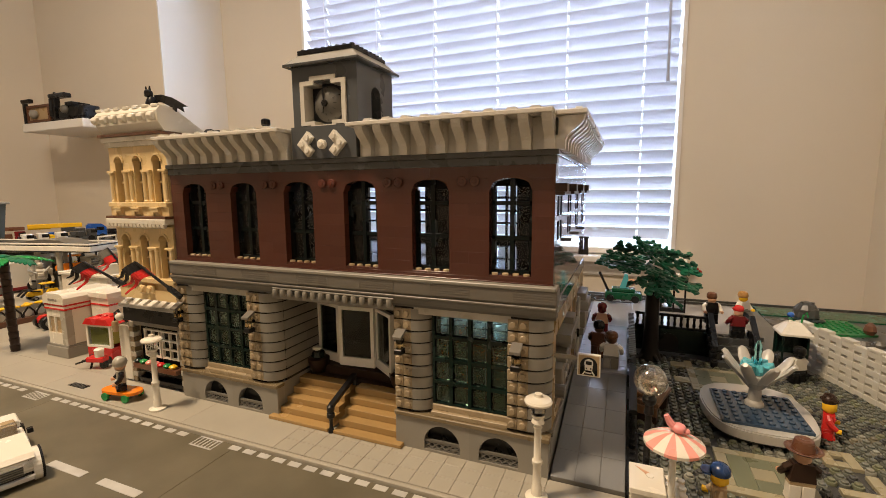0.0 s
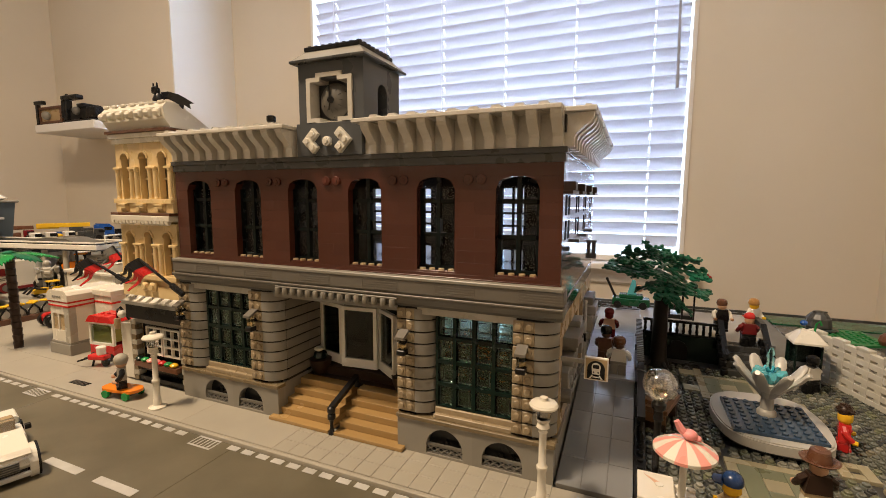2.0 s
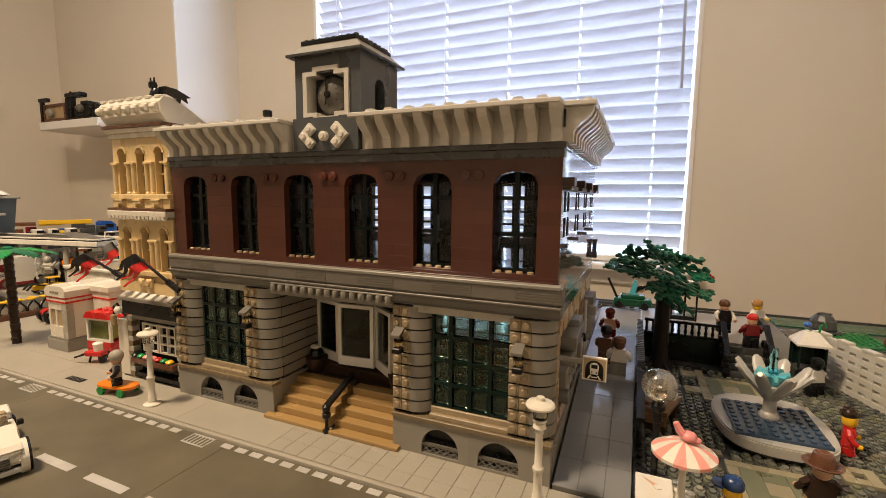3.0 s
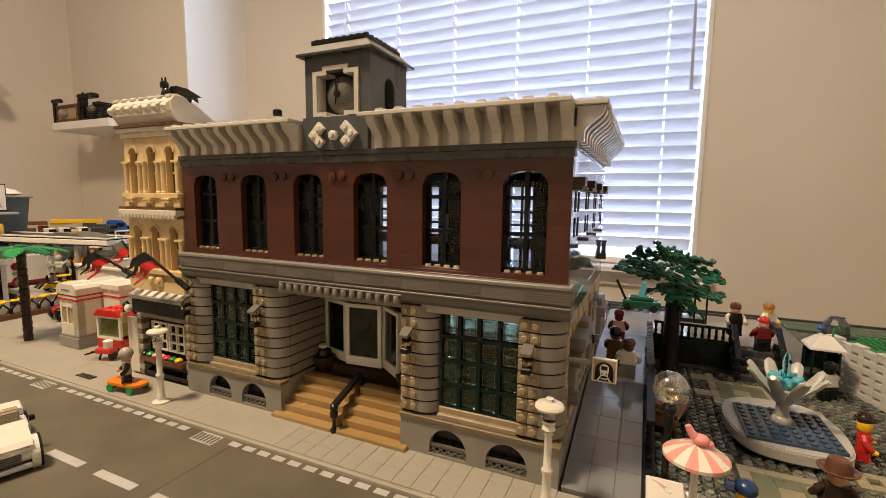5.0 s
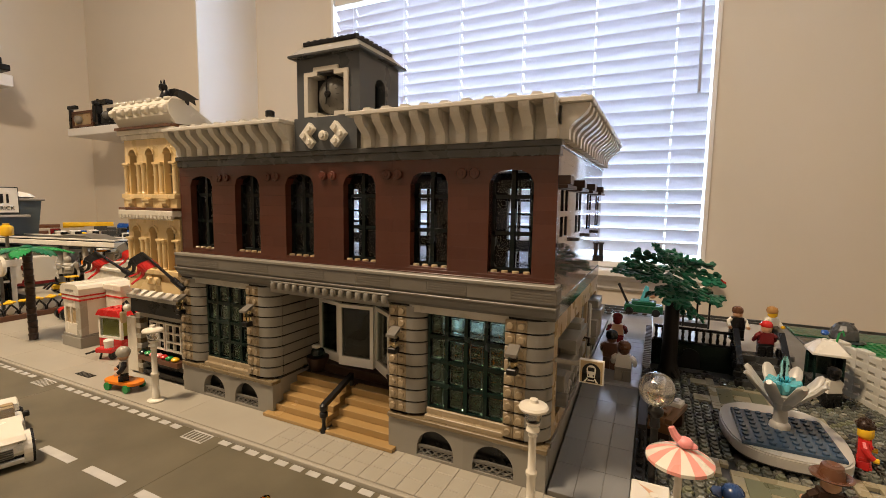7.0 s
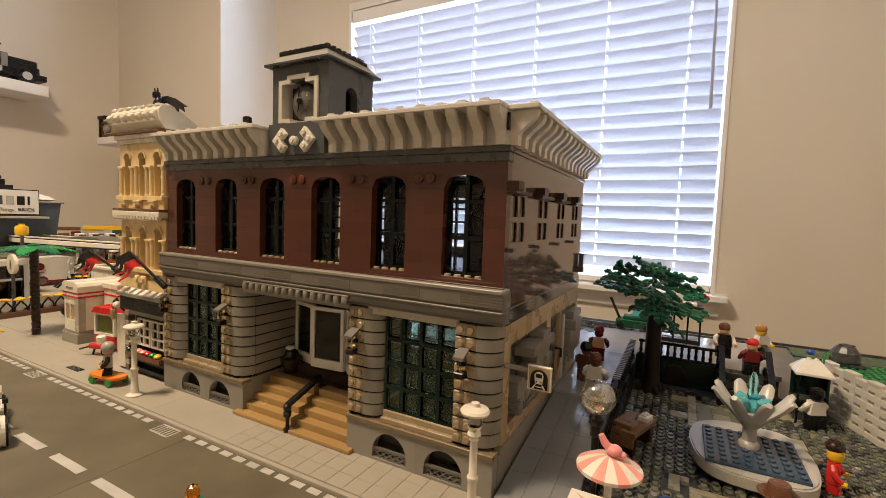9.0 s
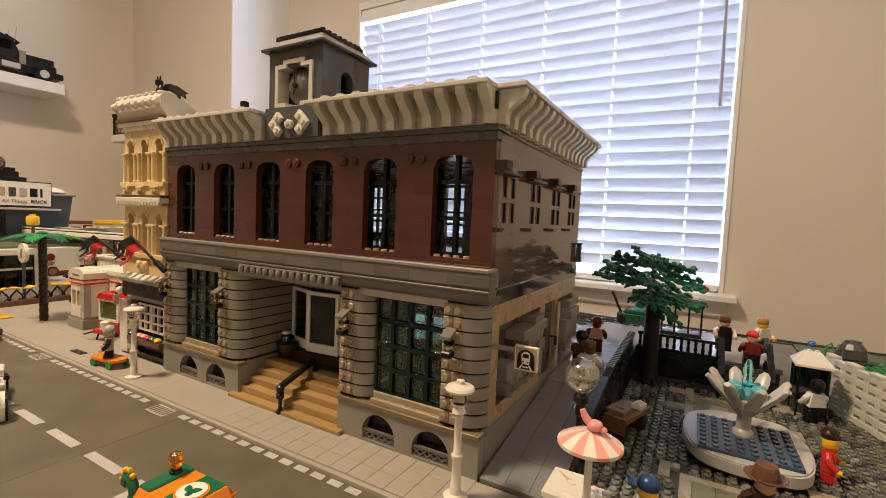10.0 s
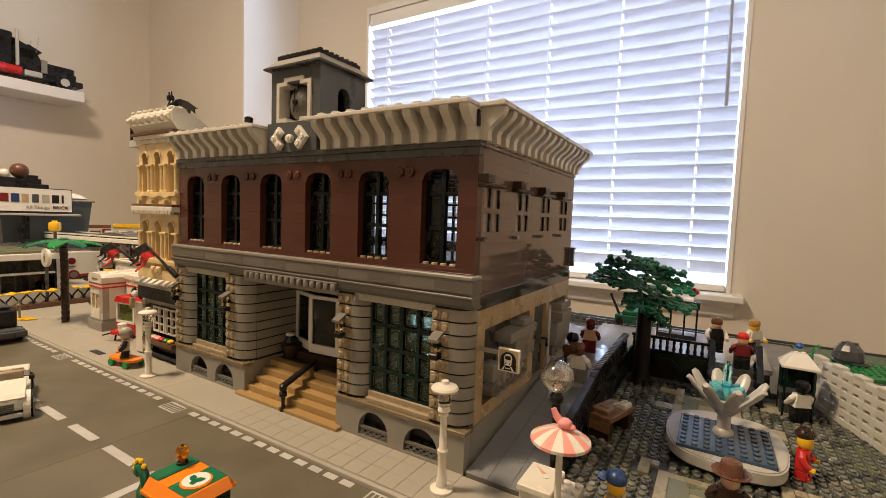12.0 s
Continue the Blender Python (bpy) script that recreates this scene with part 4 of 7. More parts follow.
def arched_wall(z0, z1, y0, y1, holes):
    """Cream wall with round-headed openings: (centre, half width, foot, spring)."""
    g = G()
    x = 0.0
    for cx, r, f, s in holes:
        g.box(x, cx - r, y0, y1, z0, z1)
        g.box(cx - r, cx + r, y0, y1, z0, f)
        a = arc(cx, s, r, 180, 0, 12)
        for k in range(12):
            (xa, za), (xb, zb) = a[k], a[k + 1]
            g.prism([(xa, za), (xb, zb), (xb, z1), (xa, z1)], "y", y0, y1)
        x = cx + r
    g.box(x, CW, y0, y1, z0, z1)
    return g


for lo, hi, foot, spring, top in ((112, 180, 125, 165, 1), (191, 264, 206, 248, 2)):
    w = part("storey_wall", arched_wall(lo, hi, 0, 7, [(15, 6.2, foot, spring), (44.5, 6.2, foot, spring), (74, 6.2, foot, spring)]), CREAM, CB, "cream wall with three arched windows")
    part("window_back", G().box(3, CW - 3, 9, 10, lo + 2, hi - 2), BOSS, w)
    for cx in (15, 44.5, 74):
        part("window_frame", G().box(cx - 6, cx + 6, 5, 7, foot + 20, foot + 22).box(cx - 1, cx + 1, 5, 7, foot, spring), CREAM, w)
        n = arc(cx, spring, 8.2, 0, 180, 12)
        m = arc(cx, spring, 6.2, 180, 0, 12)
        part("arch_trim", G().prism(n + m, "y", -1.4, 0), CREAM, w)
    for cx in (3, 29.7, 59.2, 86):
        for dx in ((-4.2, 4.2) if 10 < cx < 80 else (0,)):
            part("column", G().lathe([(2.9, 0), (2.9, 1.6), (2.4, 2.2), (2.4, 28.6), (2.9, 29.2), (2.9, 31)], cx + dx, -0.6, 12, foot), CREAM, w, smooth=True)
        part("capital", G().box(max(cx - 7.2, -1), min(cx + 7.2, CW + 1), -3.6, 0, foot + 31, foot + 33.4, 0.4), CREAM, w)
    part("ledge", G().box(-1, CW + 1, -5, 2, foot - 5, foot, 0.4), CREAM, CB)
for cx in (15, 44, 73):
    part("corbel", G().box(cx - 6, cx + 6, -7.5, 0, 198.6, 201, 0.4).box(cx - 6, cx - 1, -7.0, 0, 192.4, 198.6, 0.4).prism([(-7, 198.6), (-7, 196.4), (-4, 192.4), (0, 192.4), (0, 198.6)], "x", cx - 1, cx + 6), CREAM, CB)
part("balcony_band", G().box(-1, CW + 1, -3, 3, 191.4, 201, 0.4), CREAM, CB)
part("dark_line", G().box(-3, CW + 1, -8, 3, 188.6, 191.4, 0.3), RBROWN, CB)
mo = part("white_moulding", G().box(-3, CW + 1, -8.5, 3, 183, 188.6, 0.6), AGED, CB, "white moulding with a row of teeth")
for k in range(15):
    part("tooth", G().prism([(-8.5, 183.4), (-8.2, 180.4), (-6, 178.6), (-3, 183.4)], "x", -2 + 6.05 * k, 2.6 + 6.05 * k), AGED, mo)
part("top_band", G().box(-1, CW + 1, -3, 8, 264, 269, 0.4).box(-4, CW + 2, -5, 8, 269, 274, 0.4), AGED, CB)
part("dark_line", G().box(-5, CW + 3, -7, 30, 274, 277, 0.3), RBROWN, CB)
cr = part("crown", G().prism([(-3, 277), (-9, 285), (-10, 296), (-6, 301), (8, 301), (46, 279), (46, 277)], "x", -1, CW + 5), AGED, CB, "white sloped crown with a row of rounded knobs")
for k in range(7):
    x = 2 + 14.2 * k
    part("knob", G().cyl((x - 3.6, -9.4, 291), "x", 4.4, 7.2, 10, 0.8).box(x - 4, x + 4, -8, 4, 300, 303, 0.6), AGED, cr, smooth=False)
tile_mesh = G().prism([(0, 262), (9, 262), (9, 272), (4, 273), (0, 269)], "x", CW - 3, CW + 5).mesh("roof_tile", BLACK)
for k in range(16):
    part("roof_tile", tile_mesh, None, CB).location = (0, (48 + 10 * k) * 0.001, 0.012)
part("body", G().box(0, 6, 7, 200, 0, 262).box(CW - 1, CW, 7, 200, 0, 262).box(0, CW, 10, 200, 256, 262).box(CW - 4, CW + 3, 46, 206, 262, 274), CREAM, CB)
# shop front
part("shop_band", G().box(-1, CW + 1, -2, 8, 100, 112, 0.4), CREAM, CB)
part("sign_board", G().box(6, CW + 3.6, -6, 4, 75, 91, 0.5), BLACK, CB, "black blank shop sign")
aw = part("awning", G().box(4, CW + 3.6, -9, 6, 91, 95, 0.4).box(4, CW + 3.6, -3, 6, 95, 100, 0.4), LBG, CB, "grey ledge with white wedge tiles")
for k in range(6):
    x = 8 + 14 * k
    part("wedge", G()._put([(x, -8.4, 95), (x + 8, -8.4, 95), (x + 12, -3.2, 95), (x + 4, -3.2, 95), (x, -8.4, 96), (x + 8, -8.4, 96), (x + 12, -3.2, 101), (x + 4, -3.2, 101)], [(3, 2, 1, 0), (4, 5, 6, 7), (0, 1, 5, 4), (1, 2, 6, 5), (2, 3, 7, 6), (3, 0, 4, 7)]), WHITE, aw)
part("shop_lintel", G().box(10, CW - 4, 1, 8, 68, 73, 0.3), LBG, CB)
for x0 in (1, CW - 8):
    for r in range(12):
        part("striped_brick", G().box(x0 + (0 if r % 2 else 1.2), x0 + 9 - (0 if r % 2 else 1.2), 1, 9, 5.9 * r, 5.9 * r + 5.7, 0.3), LBG2 if r % 2 else DTAN, CB)
part("shop_back", G().box(9, CW - 8, 10, 12, 0, 68), BLACK, CB)
part("shop_foot", G().box(10, CW - 8.2, 2, 10, 0, 6, 0.3).box(10, CW - 8.2, 4, 10, 12, 19, 0.3), BLACK, CB)
for x0 in (22, 50):
    f = part("shop_window", G().box(x0, x0 + 1.8, 4, 7, 32, 64), WHITE, CB, "white grid shop window")
    for i in (1, 2):
        part("upright", G().box(x0 + 12 * i, x0 + 1.8 + 12 * i, 4, 7, 32, 64), WHITE, f)
    for i in range(4):
        part("crossbar", G().box(x0 + 0.2, x0 + 26.4, 4.2, 6.8, 32 + 10 * i, 33.8 + 10 * i), WHITE, f)
    part("pane", G().box(x0, x0 + 26, 7.4, 7.8, 32, 64), BLACK, f)
part("flower_box", G().box(11, CW - 9, -4, 5, 19, 25, 0.4), RBROWN, CB, "brown flower box")
for k, m in enumerate((DGREEN, BGREEN, SALMON, PINK, RED, BGREEN, YELLOW)):
    part("flower", G().lathe([(1.2, 24.5), (3.8, 26), (4.4, 27.6), (3.2, 29), (1.2, 30)], 16 + 9.4 * k, -1, 8), m, CB, smooth=True)
for k in (0, 1):
    part("gold_ornament", G().box(34 + 12 * k, 44 + 12 * k, -5, 0, 107, 117, 1.6).cyl((39 + 12 * k, -5, 112), "y", 3.4, -1.6, 12, 0.5), CREAM, CB)
part("side_panel", G().box(-18, -0.4, 2, 6, 0, 64, 0.3), AGED, CB, "plain off-white side panel")
hl = part("street_bracket_lamp", G().tube([(2, 0, 70), (-8, -3, 84), (-14, -3, 80), (-15, -3, 70)], 1.4, 6), BLACK, CB, smooth=True)
part("shade", G().ball((-4, -4, 77), 4.6, 12, 8), WHITE, hl, smooth=True)
part("gold_lantern", G().lathe([(2.4, 58), (3.4, 62), (3.4, 70), (1.6, 71)], -15, -3, 10), TAN, hl, smooth=True)

# black perched figurine with a wing cape
g = G().lathe([(6.5, 0), (7.6, 3), (7.0, 9), (5.0, 14), (3.4, 16)], 0, 0, 12).lathe([(3.2, 15.4), (4.6, 16.4), (4.9, 20), (4.4, 22.6), (2.6, 24), (0.4, 24.4)], -2.4, -1.6, 12)
g.prism([(2, 18), (14, 18), (32, 13), (56, 1), (48, 1), (50, -5), (39, 1), (37, -4), (26, 4), (14, 9), (2, 10)], "y", 2, 3.2)
g.prism([(-6.8, 21), (-6.0, 28.6), (-3.8, 22.6)], "y", -2.6, -1.0).prism([(-1.4, 22.6), (0.8, 28.6), (1.8, 21)], "y", -2.6, -1.0)
solid("perched_figurine", g, BLACK, "small black winged figurine perched on a white crown", "figurine", (-409, 6, 299.5), smooth=True).scale = (0.85, 0.85, 0.85)


# ---- street things ----
def lamp_post(x, y, z=0.0):
    t = thing("street_lamp", "white toy street lamp with a round cap on the pavement", "street lamp", (x, y, z), group="white street lamps")
    part("foot", G().lathe([(8, 0), (8, 1.4), (5.5, 2.2), (3.8, 3.0)], 0, 0, 20), AGED, t, smooth=True)
    part("pole", G().lathe([(3.8, 2.6), (3.6, 9), (3.1, 10), (3.0, 25), (3.8, 26.5), (3.8, 28.5), (2.6, 30), (2.5, 52), (3.2, 53), (2.5, 54.5), (2.5, 56)], 0, 0, 16), AGED, t, smooth=True)
    part("collar", G().lathe([(3.0, 55), (4.6, 56.5), (4.0, 58.5), (3.0, 59.5), (4.6, 61), (4.6, 62.5)], 0, 0, 16), AGED, t, smooth=True)
    part("lantern", G().lathe([(4.4, 62.5), (4.9, 64), (5.6, 69), (5.2, 70)], 0, 0, 16), CLEAR, t, smooth=True)
    part("cap", G().lathe([(4, 70), (9.2, 70.6), (9.6, 72.0), (8.6, 73.4), (3.0, 75.0), (2.6, 75.6), (2.6, 77.2), (1.4, 77.4)], 0, 0, 24), AGED, t, smooth=True)
    return t


lamp_post(-382, -36)
lamp_post(-4, -29)


def minifig(name, label, at, turn, shirt, legs, head=FLESH, top=None, topmat=BLACK, sleeves=None, category="doll", hips=None, leg=12.5):
    """A standing toy figure, one plain mesh."""
    g = G()
    mats = [legs, shirt, sleeves or shirt, head, topmat, hips or legs]
    g.x = Matrix.Translation((0, 0, leg - 12.5))
    g.box(-7.6, -0.2, -3.8, 3.8, 12.5 - leg, 12.5, 0.5).box(0.2, 7.6, -3.8, 3.8, 12.5 - leg, 12.5, 0.5)
    g.box(-7.4, -0.4, -5.4, -3.6, 12.5 - leg, 15.5 - leg, 0.4).box(0.4, 7.4, -5.4, -3.6, 12.5 - leg, 15.5 - leg, 0.4)
    g.m = 5
    g.box(-7.8, 7.8, -3.6, 3.6, 12.5, 15.4, 0.4)
    g.m = 1
    g.prism([(-7.8, 15.4), (7.8, 15.4), (5.9, 28.2), (-5.9, 28.2)], "y", -3.9, 3.9)
    g.m = 2
    for s in (-1, 1):
        g.tube([(s * 6.2, 0, 26.4), (s * 9.2, 0, 23.5), (s * 10.2, -2.2, 19.5), (s * 10.0, -5.2, 17.0)], [2.4, 2.7, 2.5, 2.2], 8)
    g.m = 3
    for s in (-1, 1):
        g.cyl((s * 10.0, -5.0, 16.6), "y", 2.0, -3.6, 8, 0.4)
    g.lathe([(3.2, 28.2), (3.2, 29.0), (4.4, 29.4), (5.1, 30.4), (5.1, 36.2), (4.4, 37.4), (2.4, 37.6), (2.4, 39.2)], 0, 0, 14)
    g.m = 4
    if top == "hair":
        g.lathe([(5.3, 33.0), (6.1, 34), (6.3, 37), (5.4, 40), (3.0, 41.6), (0.4, 42)], 0, 0.7, 12)
    elif top == "long":
        g.lathe([(5.2, 24.5), (6.6, 25), (6.4, 34), (6.2, 38), (4.8, 41), (2.0, 42.2)], 0, 1.6, 12)
    elif top == "cap":
        g.lathe([(5.6, 35), (6.0, 36), (5.8, 38.6), (4.2, 41), (1.4, 42), (0.4, 42.2)], 0, 0, 14)
        g.prism([(-5.2, -5), (5.2, -5), (4.4, -9.5), (0, -11), (-4.4, -9.5)], "z", 35.2, 36.2)
    elif top == "afro":
        rr = random.Random(5)
        g.ball((0, 0.6, 38.6), 5.6, 14, 9, 0.9)
        for k in range(46):
            a, b = rr.uniform(0, 6.283), rr.uniform(-0.2, 1.4)
            g.ball((5.4 * math.cos(a) * math.cos(b), 0.6 + 5.4 * math.sin(a) * math.cos(b), 38.6 + 5.0 * math.sin(b)), 1.2, 6, 4)
    elif top == "hat":
        g.lathe([(4, 36.0), (10.6, 37.4), (11.0, 38.2), (10.0, 38.6), (6.8, 37.4), (6.4, 41), (5.4, 44.6), (3.4, 45.6), (0.4, 44.4)], 0, 0, 22)
    elif top == "helmet":
        g.ball((0, 0.2, 36.2), 6.8, 16, 10, 0.95)
    return solid(name, g, mats, label, category, (at[0], at[1], at[2]), turn, smooth=True)


# rider on a board
sk = thing("skateboard", "orange toy skateboard with green wheels on the pavement", "skateboard", (-440, -33, 0), 8)
rim = [(14 + 9 * math.cos(radians(a)), 9 * math.sin(radians(a))) for a in range(-90, 91, 15)] + [(-14 + 9 * math.cos(radians(a)), 9 * math.sin(radians(a))) for a in range(90, 271, 15)]
part("deck", G().prism(rim, "z", 7.2, 10), ORANGE, sk)
for x in (-13, 13):
    part("axle", G().box(x - 2.5, x + 2.5, -7, 7, 3.5, 7.2, 0.4), DBG, sk)
    for y in (-10, 7.4):
        part("wheel", G().cyl((x, y, 4.2), "y", 4.2, 3.2, 14, 0.6), BGREEN, sk)
minifig("toy_rider", "toy figure in a pale vest and helmet on a skateboard", (-440, -33, 10), -28, LBG2, BLACK, FLESH, "helmet", LBG2, BLACK, leg=6.0)

# small pavement grate
gr = thing("pavement_grate", "small dark grate set in the pavement", "grate", (-519, -31, -0.1))
part("grate_plate", G().box(-14, 14, -4, 4, 0, 0.5, 0.1), BLACK, gr)
for k in range(6):
    part("bar", G().box(-12 + 4.2 * k, -10.6 + 4.2 * k, -3.4, 3.4, 0.5, 0.9), MBG, gr)

# white and red ticket kiosk
kk = thing("ticket_kiosk", "white toy kiosk with red stripes and a rounded roof", "kiosk", (-667, 18, 0))
part("foot", G().box(-3, 43, -3, 60, 0, 14, 0.4).box(-1.5, 42, -1.5, 58, 14, 17, 0.4), LBG, kk)
g = G().box(0, 4, 0, 4, 17, 64).box(30, 41, 0, 60, 17, 64, 0.4).box(4, 30, 0, 4, 17, 32).box(4, 30, 0, 4, 54, 64).box(15, 18, 0, 4, 32, 54).box(0, 4, 4, 60, 17, 64).box(4, 30, 4, 60, 17, 20)
part("wall", g, AGED, kk)
part("corner_post", G().box(31, 42, -1, 8, 17, 64, 0.4), LBG2, kk)
for x0 in (4, 18):
    part("window_pane", G().box(x0, x0 + 12, 1.6, 2.2, 32, 54), TAN, kk)
part("stripe", G().box(-1.4, 42.4, -1.4, 62, 64, 66.4, 0.2), RED, kk)
part("band", G().box(-1, 42, -1, 61.6, 66.4, 69.4), AGED, kk)
part("stripe", G().box(-1.4, 42.4, -1.4, 62, 69.4, 71.8, 0.2), RED, kk)
part("roof", G().prism([(-2, 71.8), (43, 71.8), (43, 80), (40, 84), (36, 86), (5, 86), (0, 83), (-2, 79)], "y", -2, 62), AGED, kk, "rounded white roof")
g = G()
for k in range(5):
    g.box(11 + 4 * k, 13.6 + 4 * k, -2.5, -2, 76, 79)
part("sign_bars", g, LBG, kk)
part("annex", G().box(43, 80, 30, 90, 0, 76, 0.5).box(41, 82, 28, 92, 76, 84, 0.8), AGED, kk)
part("annex_stripe", G().box(42.6, 80.6, 29.4, 90.6, 66, 68.4, 0.2), RED, kk)

# red snack booth and hand cart
rb = thing("snack_booth", "red toy snack booth with a pane of yellow goods", "booth", (-590, 20, 0), 8)
part("base", G().box(0, 40, 0, 26, 4, 20, 0.5), RED, rb)
part("frame", G().box(0, 3, 0, 3, 20, 50).box(37, 40, 0, 3, 20, 50).box(3, 37, 0, 3, 20, 23).box(3, 37, 0, 3, 47, 50).box(0, 40, 23, 26, 20, 50), WHITE, rb)
part("goods", G().box(4, 36, 3, 20, 23, 46), GOODS, rb, "heap of yellow-green goods")
part("pane", G().box(3, 37, 1, 1.6, 23, 47), PANE, rb)
part("roof", G().prism([(-2, 50), (42, 50), (36, 58), (4, 58)], "y", -2, 27), RED, rb)
for k in range(3):
    part("stud", G().stud(10 + 10 * k, 12, 58), RED, rb)
for x in (6, 34):
    part("wheel", G().cyl((x, -1, 5), "y", 5, 3, 14, 0.6), BLACK, rb)
hc = thing("hand_cart", "small red hand cart with a white tub and black handles", "cart", (-552, 10, 0), 20)
hc.scale = (0.8, 0.8, 0.9)
part("tray", G().box(-16, 12, -7, 7, 10, 17, 1.5), RED, hc)
part("handle", G().tube([(-14, -5, 13), (-32, -6, 8)], 1.3, 6).tube([(-14, 5, 13), (-32, 6, 8)], 1.3, 6).tube([(-10, 0, 10), (-14, 0, 0)], 1.5, 6), BLACK, hc)
part("wheel", G().cyl((8, -2, 6), "y", 6, 4, 16, 0.6), BLACK, hc)
part("tub", G().lathe([(6, 17), (6.6, 26), (6.9, 27), (5, 28.5), (2.5, 29)], 2, 0, 14), WHITE, hc, smooth=True)


def flag(base, tip, name_label, first=None):
    """Black pole leaning out, a black and a red pennant with ragged tails at its end."""
    t = thing("flag", name_label, "flag", base, group="black and red flags")
    d = Vector(tip) - Vector(base)
    part("pole", G().tube([(0, 0, 0), tuple(d * 0.3), tuple(d * 0.95)], [2.0, 1.5, 1.3], 8), BLACK, t, smooth=True)
    part("socket", G().tube([tuple(d * -0.03), tuple(d * 0.22)], 2.9, 8), BLACK, t)
    along = d.normalized()
    flow = Vector((-0.80, -0.14, -0.56))
    for n, m in enumerate((first or BLACK, RED)):
        root = d * (1.0 - 0.03) - along * (12.0 * n)

        def at(a, s, fan):
            """a: along the pole, s: down the cloth, fan: how far the tails part."""
            bulge = Vector((-0.35, 0, 0.45)) * (5.0 * math.sin(min(s, 26) / 26 * math.pi))
            wave = Vector((0.1, 1, 0.1)) * (1.8 * math.sin(s * 0.24 + 0.9 * n + a * 0.1))
            return root - along * (a + fan) + flow * s + bulge + wave

        g = G()

        def ribbon(a0, a1, s0, s1, f0, f1, w0, w1):
            mid = (a0 + a1) / 2
            q = [at(mid + (a0 - mid) * w0, s0, f0), at(mid + (a1 - mid) * w0, s0, f0), at(mid + (a1 - mid) * w1, s1, f1), at(mid + (a0 - mid) * w1, s1, f1)]
            off = Vector((0, 1.1, 0))
            g._put([tuple(p) for p in q] + [tuple(p + off) for p in q], [(0, 1, 2, 3), (7, 6, 5, 4), (0, 4, 5, 1), (1, 5, 6, 2), (2, 6, 7, 3), (3, 7, 4, 0)])

        for k in range(6):
            ribbon(-1, 12.5, 3.0 * k, 3.0 * (k + 1), 0, 0, 1 - 0.03 * k, 1 - 0.03 * (k + 1))
        for tail, (a0, a1, spread, length) in enumerate(((1.2, 5.2, -3.0, 17), (6.0, 10.0, 2.0, 21))):
            for k in range(6):
                u0, u1 = k / 6, (k + 1) / 6
                ribbon(a0, a1, 18 + length * u0, 18 + length * u1, spread * u0 * u0, spread * u1 * u1, 1 - 0.62 * u0, 1 - 0.62 * u1)
        part("pennant", g, m, t, ("grey pennant with ragged tails" if first else "black pennant with ragged tails") if n == 0 else "red pennant with ragged tails")
    return t


flag((-364, -16, 113), (-417, -23, 147), "black and red pennants on a leaning black pole")
flag((-455, -12, 118), (-504, -22, 142), "black and red pennants on a leaning black pole over the shop")
flag((-636, 100, 112), (-657, 96, 137), "grey and red pennants on a short pole behind the kiosk", MBG)

# yellow plate with a grey post by the kerb
yp = thing("yellow_plate", "yellow toy plate with a thin grey post on the pavement", "toy", (-800, -24, 0.2))
part("plate", G().box(-12, 12, -9, 9, 0, 2.4, 0.3).box(8, 20, -3, 12, 0, 1.8, 0.3), YELLOW, yp)
part("post", G().cyl((0, -4, 2.4), "z", 1.7, 30, 8), LBG, yp)
part("ring", G().ball((0, -5, 22), 4.2, 10, 8), DTAN, yp, "dull tan knob", True)

# palm
pm = thing("palm_tree", "toy palm with a dark brown ringed trunk and green fronds", "palm tree", (-731, 8, 0))
for k in range(14):
    part("trunk_ring", G().lathe([(5.6, 0), (5.0, 0.6), (5.8, 8.6), (4.4, 9.2)], 0.5 * math.sin(k), 0, 12, 9.2 * k), TRUNK, pm, smooth=True)
for k in range(8):
    a = radians(10 + 45 * k)
    u, v = Vector((math.cos(a), math.sin(a), 0)), Vector((-math.sin(a), math.cos(a), 0))
    g = G()

    def blade(s, w):
        p = u * s + v * w
        return (p.x, p.y, 131 + 2.2 * math.sin(s / 56 * 3.0) - 9.0 * (s / 50.0) ** 2 - 0.02 * w * w)

    for j in range(9):
        s0, s1 = 5.4 * j, 5.4 * (j + 1)
        wide = 9.5 * math.sin(math.pi * min(1, (j + 1.6) / 10.8)) + 1.0
        for sg2 in (-1, 1):
            q = [blade(s0, 0), blade(s1, 0), blade(s1 + 3.4, sg2 * wide), blade(s1 - 0.6, sg2 * wide * 0.92), blade(s0 + 1.2, sg2 * wide * 0.72)]
            if sg2 > 0:
                q = q[::-1]
            vs = q + [(x, y, z - 1.4) for x, y, z in q]
            g._put(vs, [(4, 3, 2, 1, 0), (5, 6, 7, 8, 9)] + [(i, (i + 1) % 5, 5 + (i + 1) % 5, 5 + i) for i in range(5)])
    part("frond", g, BGREEN if k % 2 else GREEN, pm, "bright green feathered frond")
part("crown_cap", G().lathe([(7, 128), (7, 133), (3, 135)], 0, 0, 12), GREEN, pm)
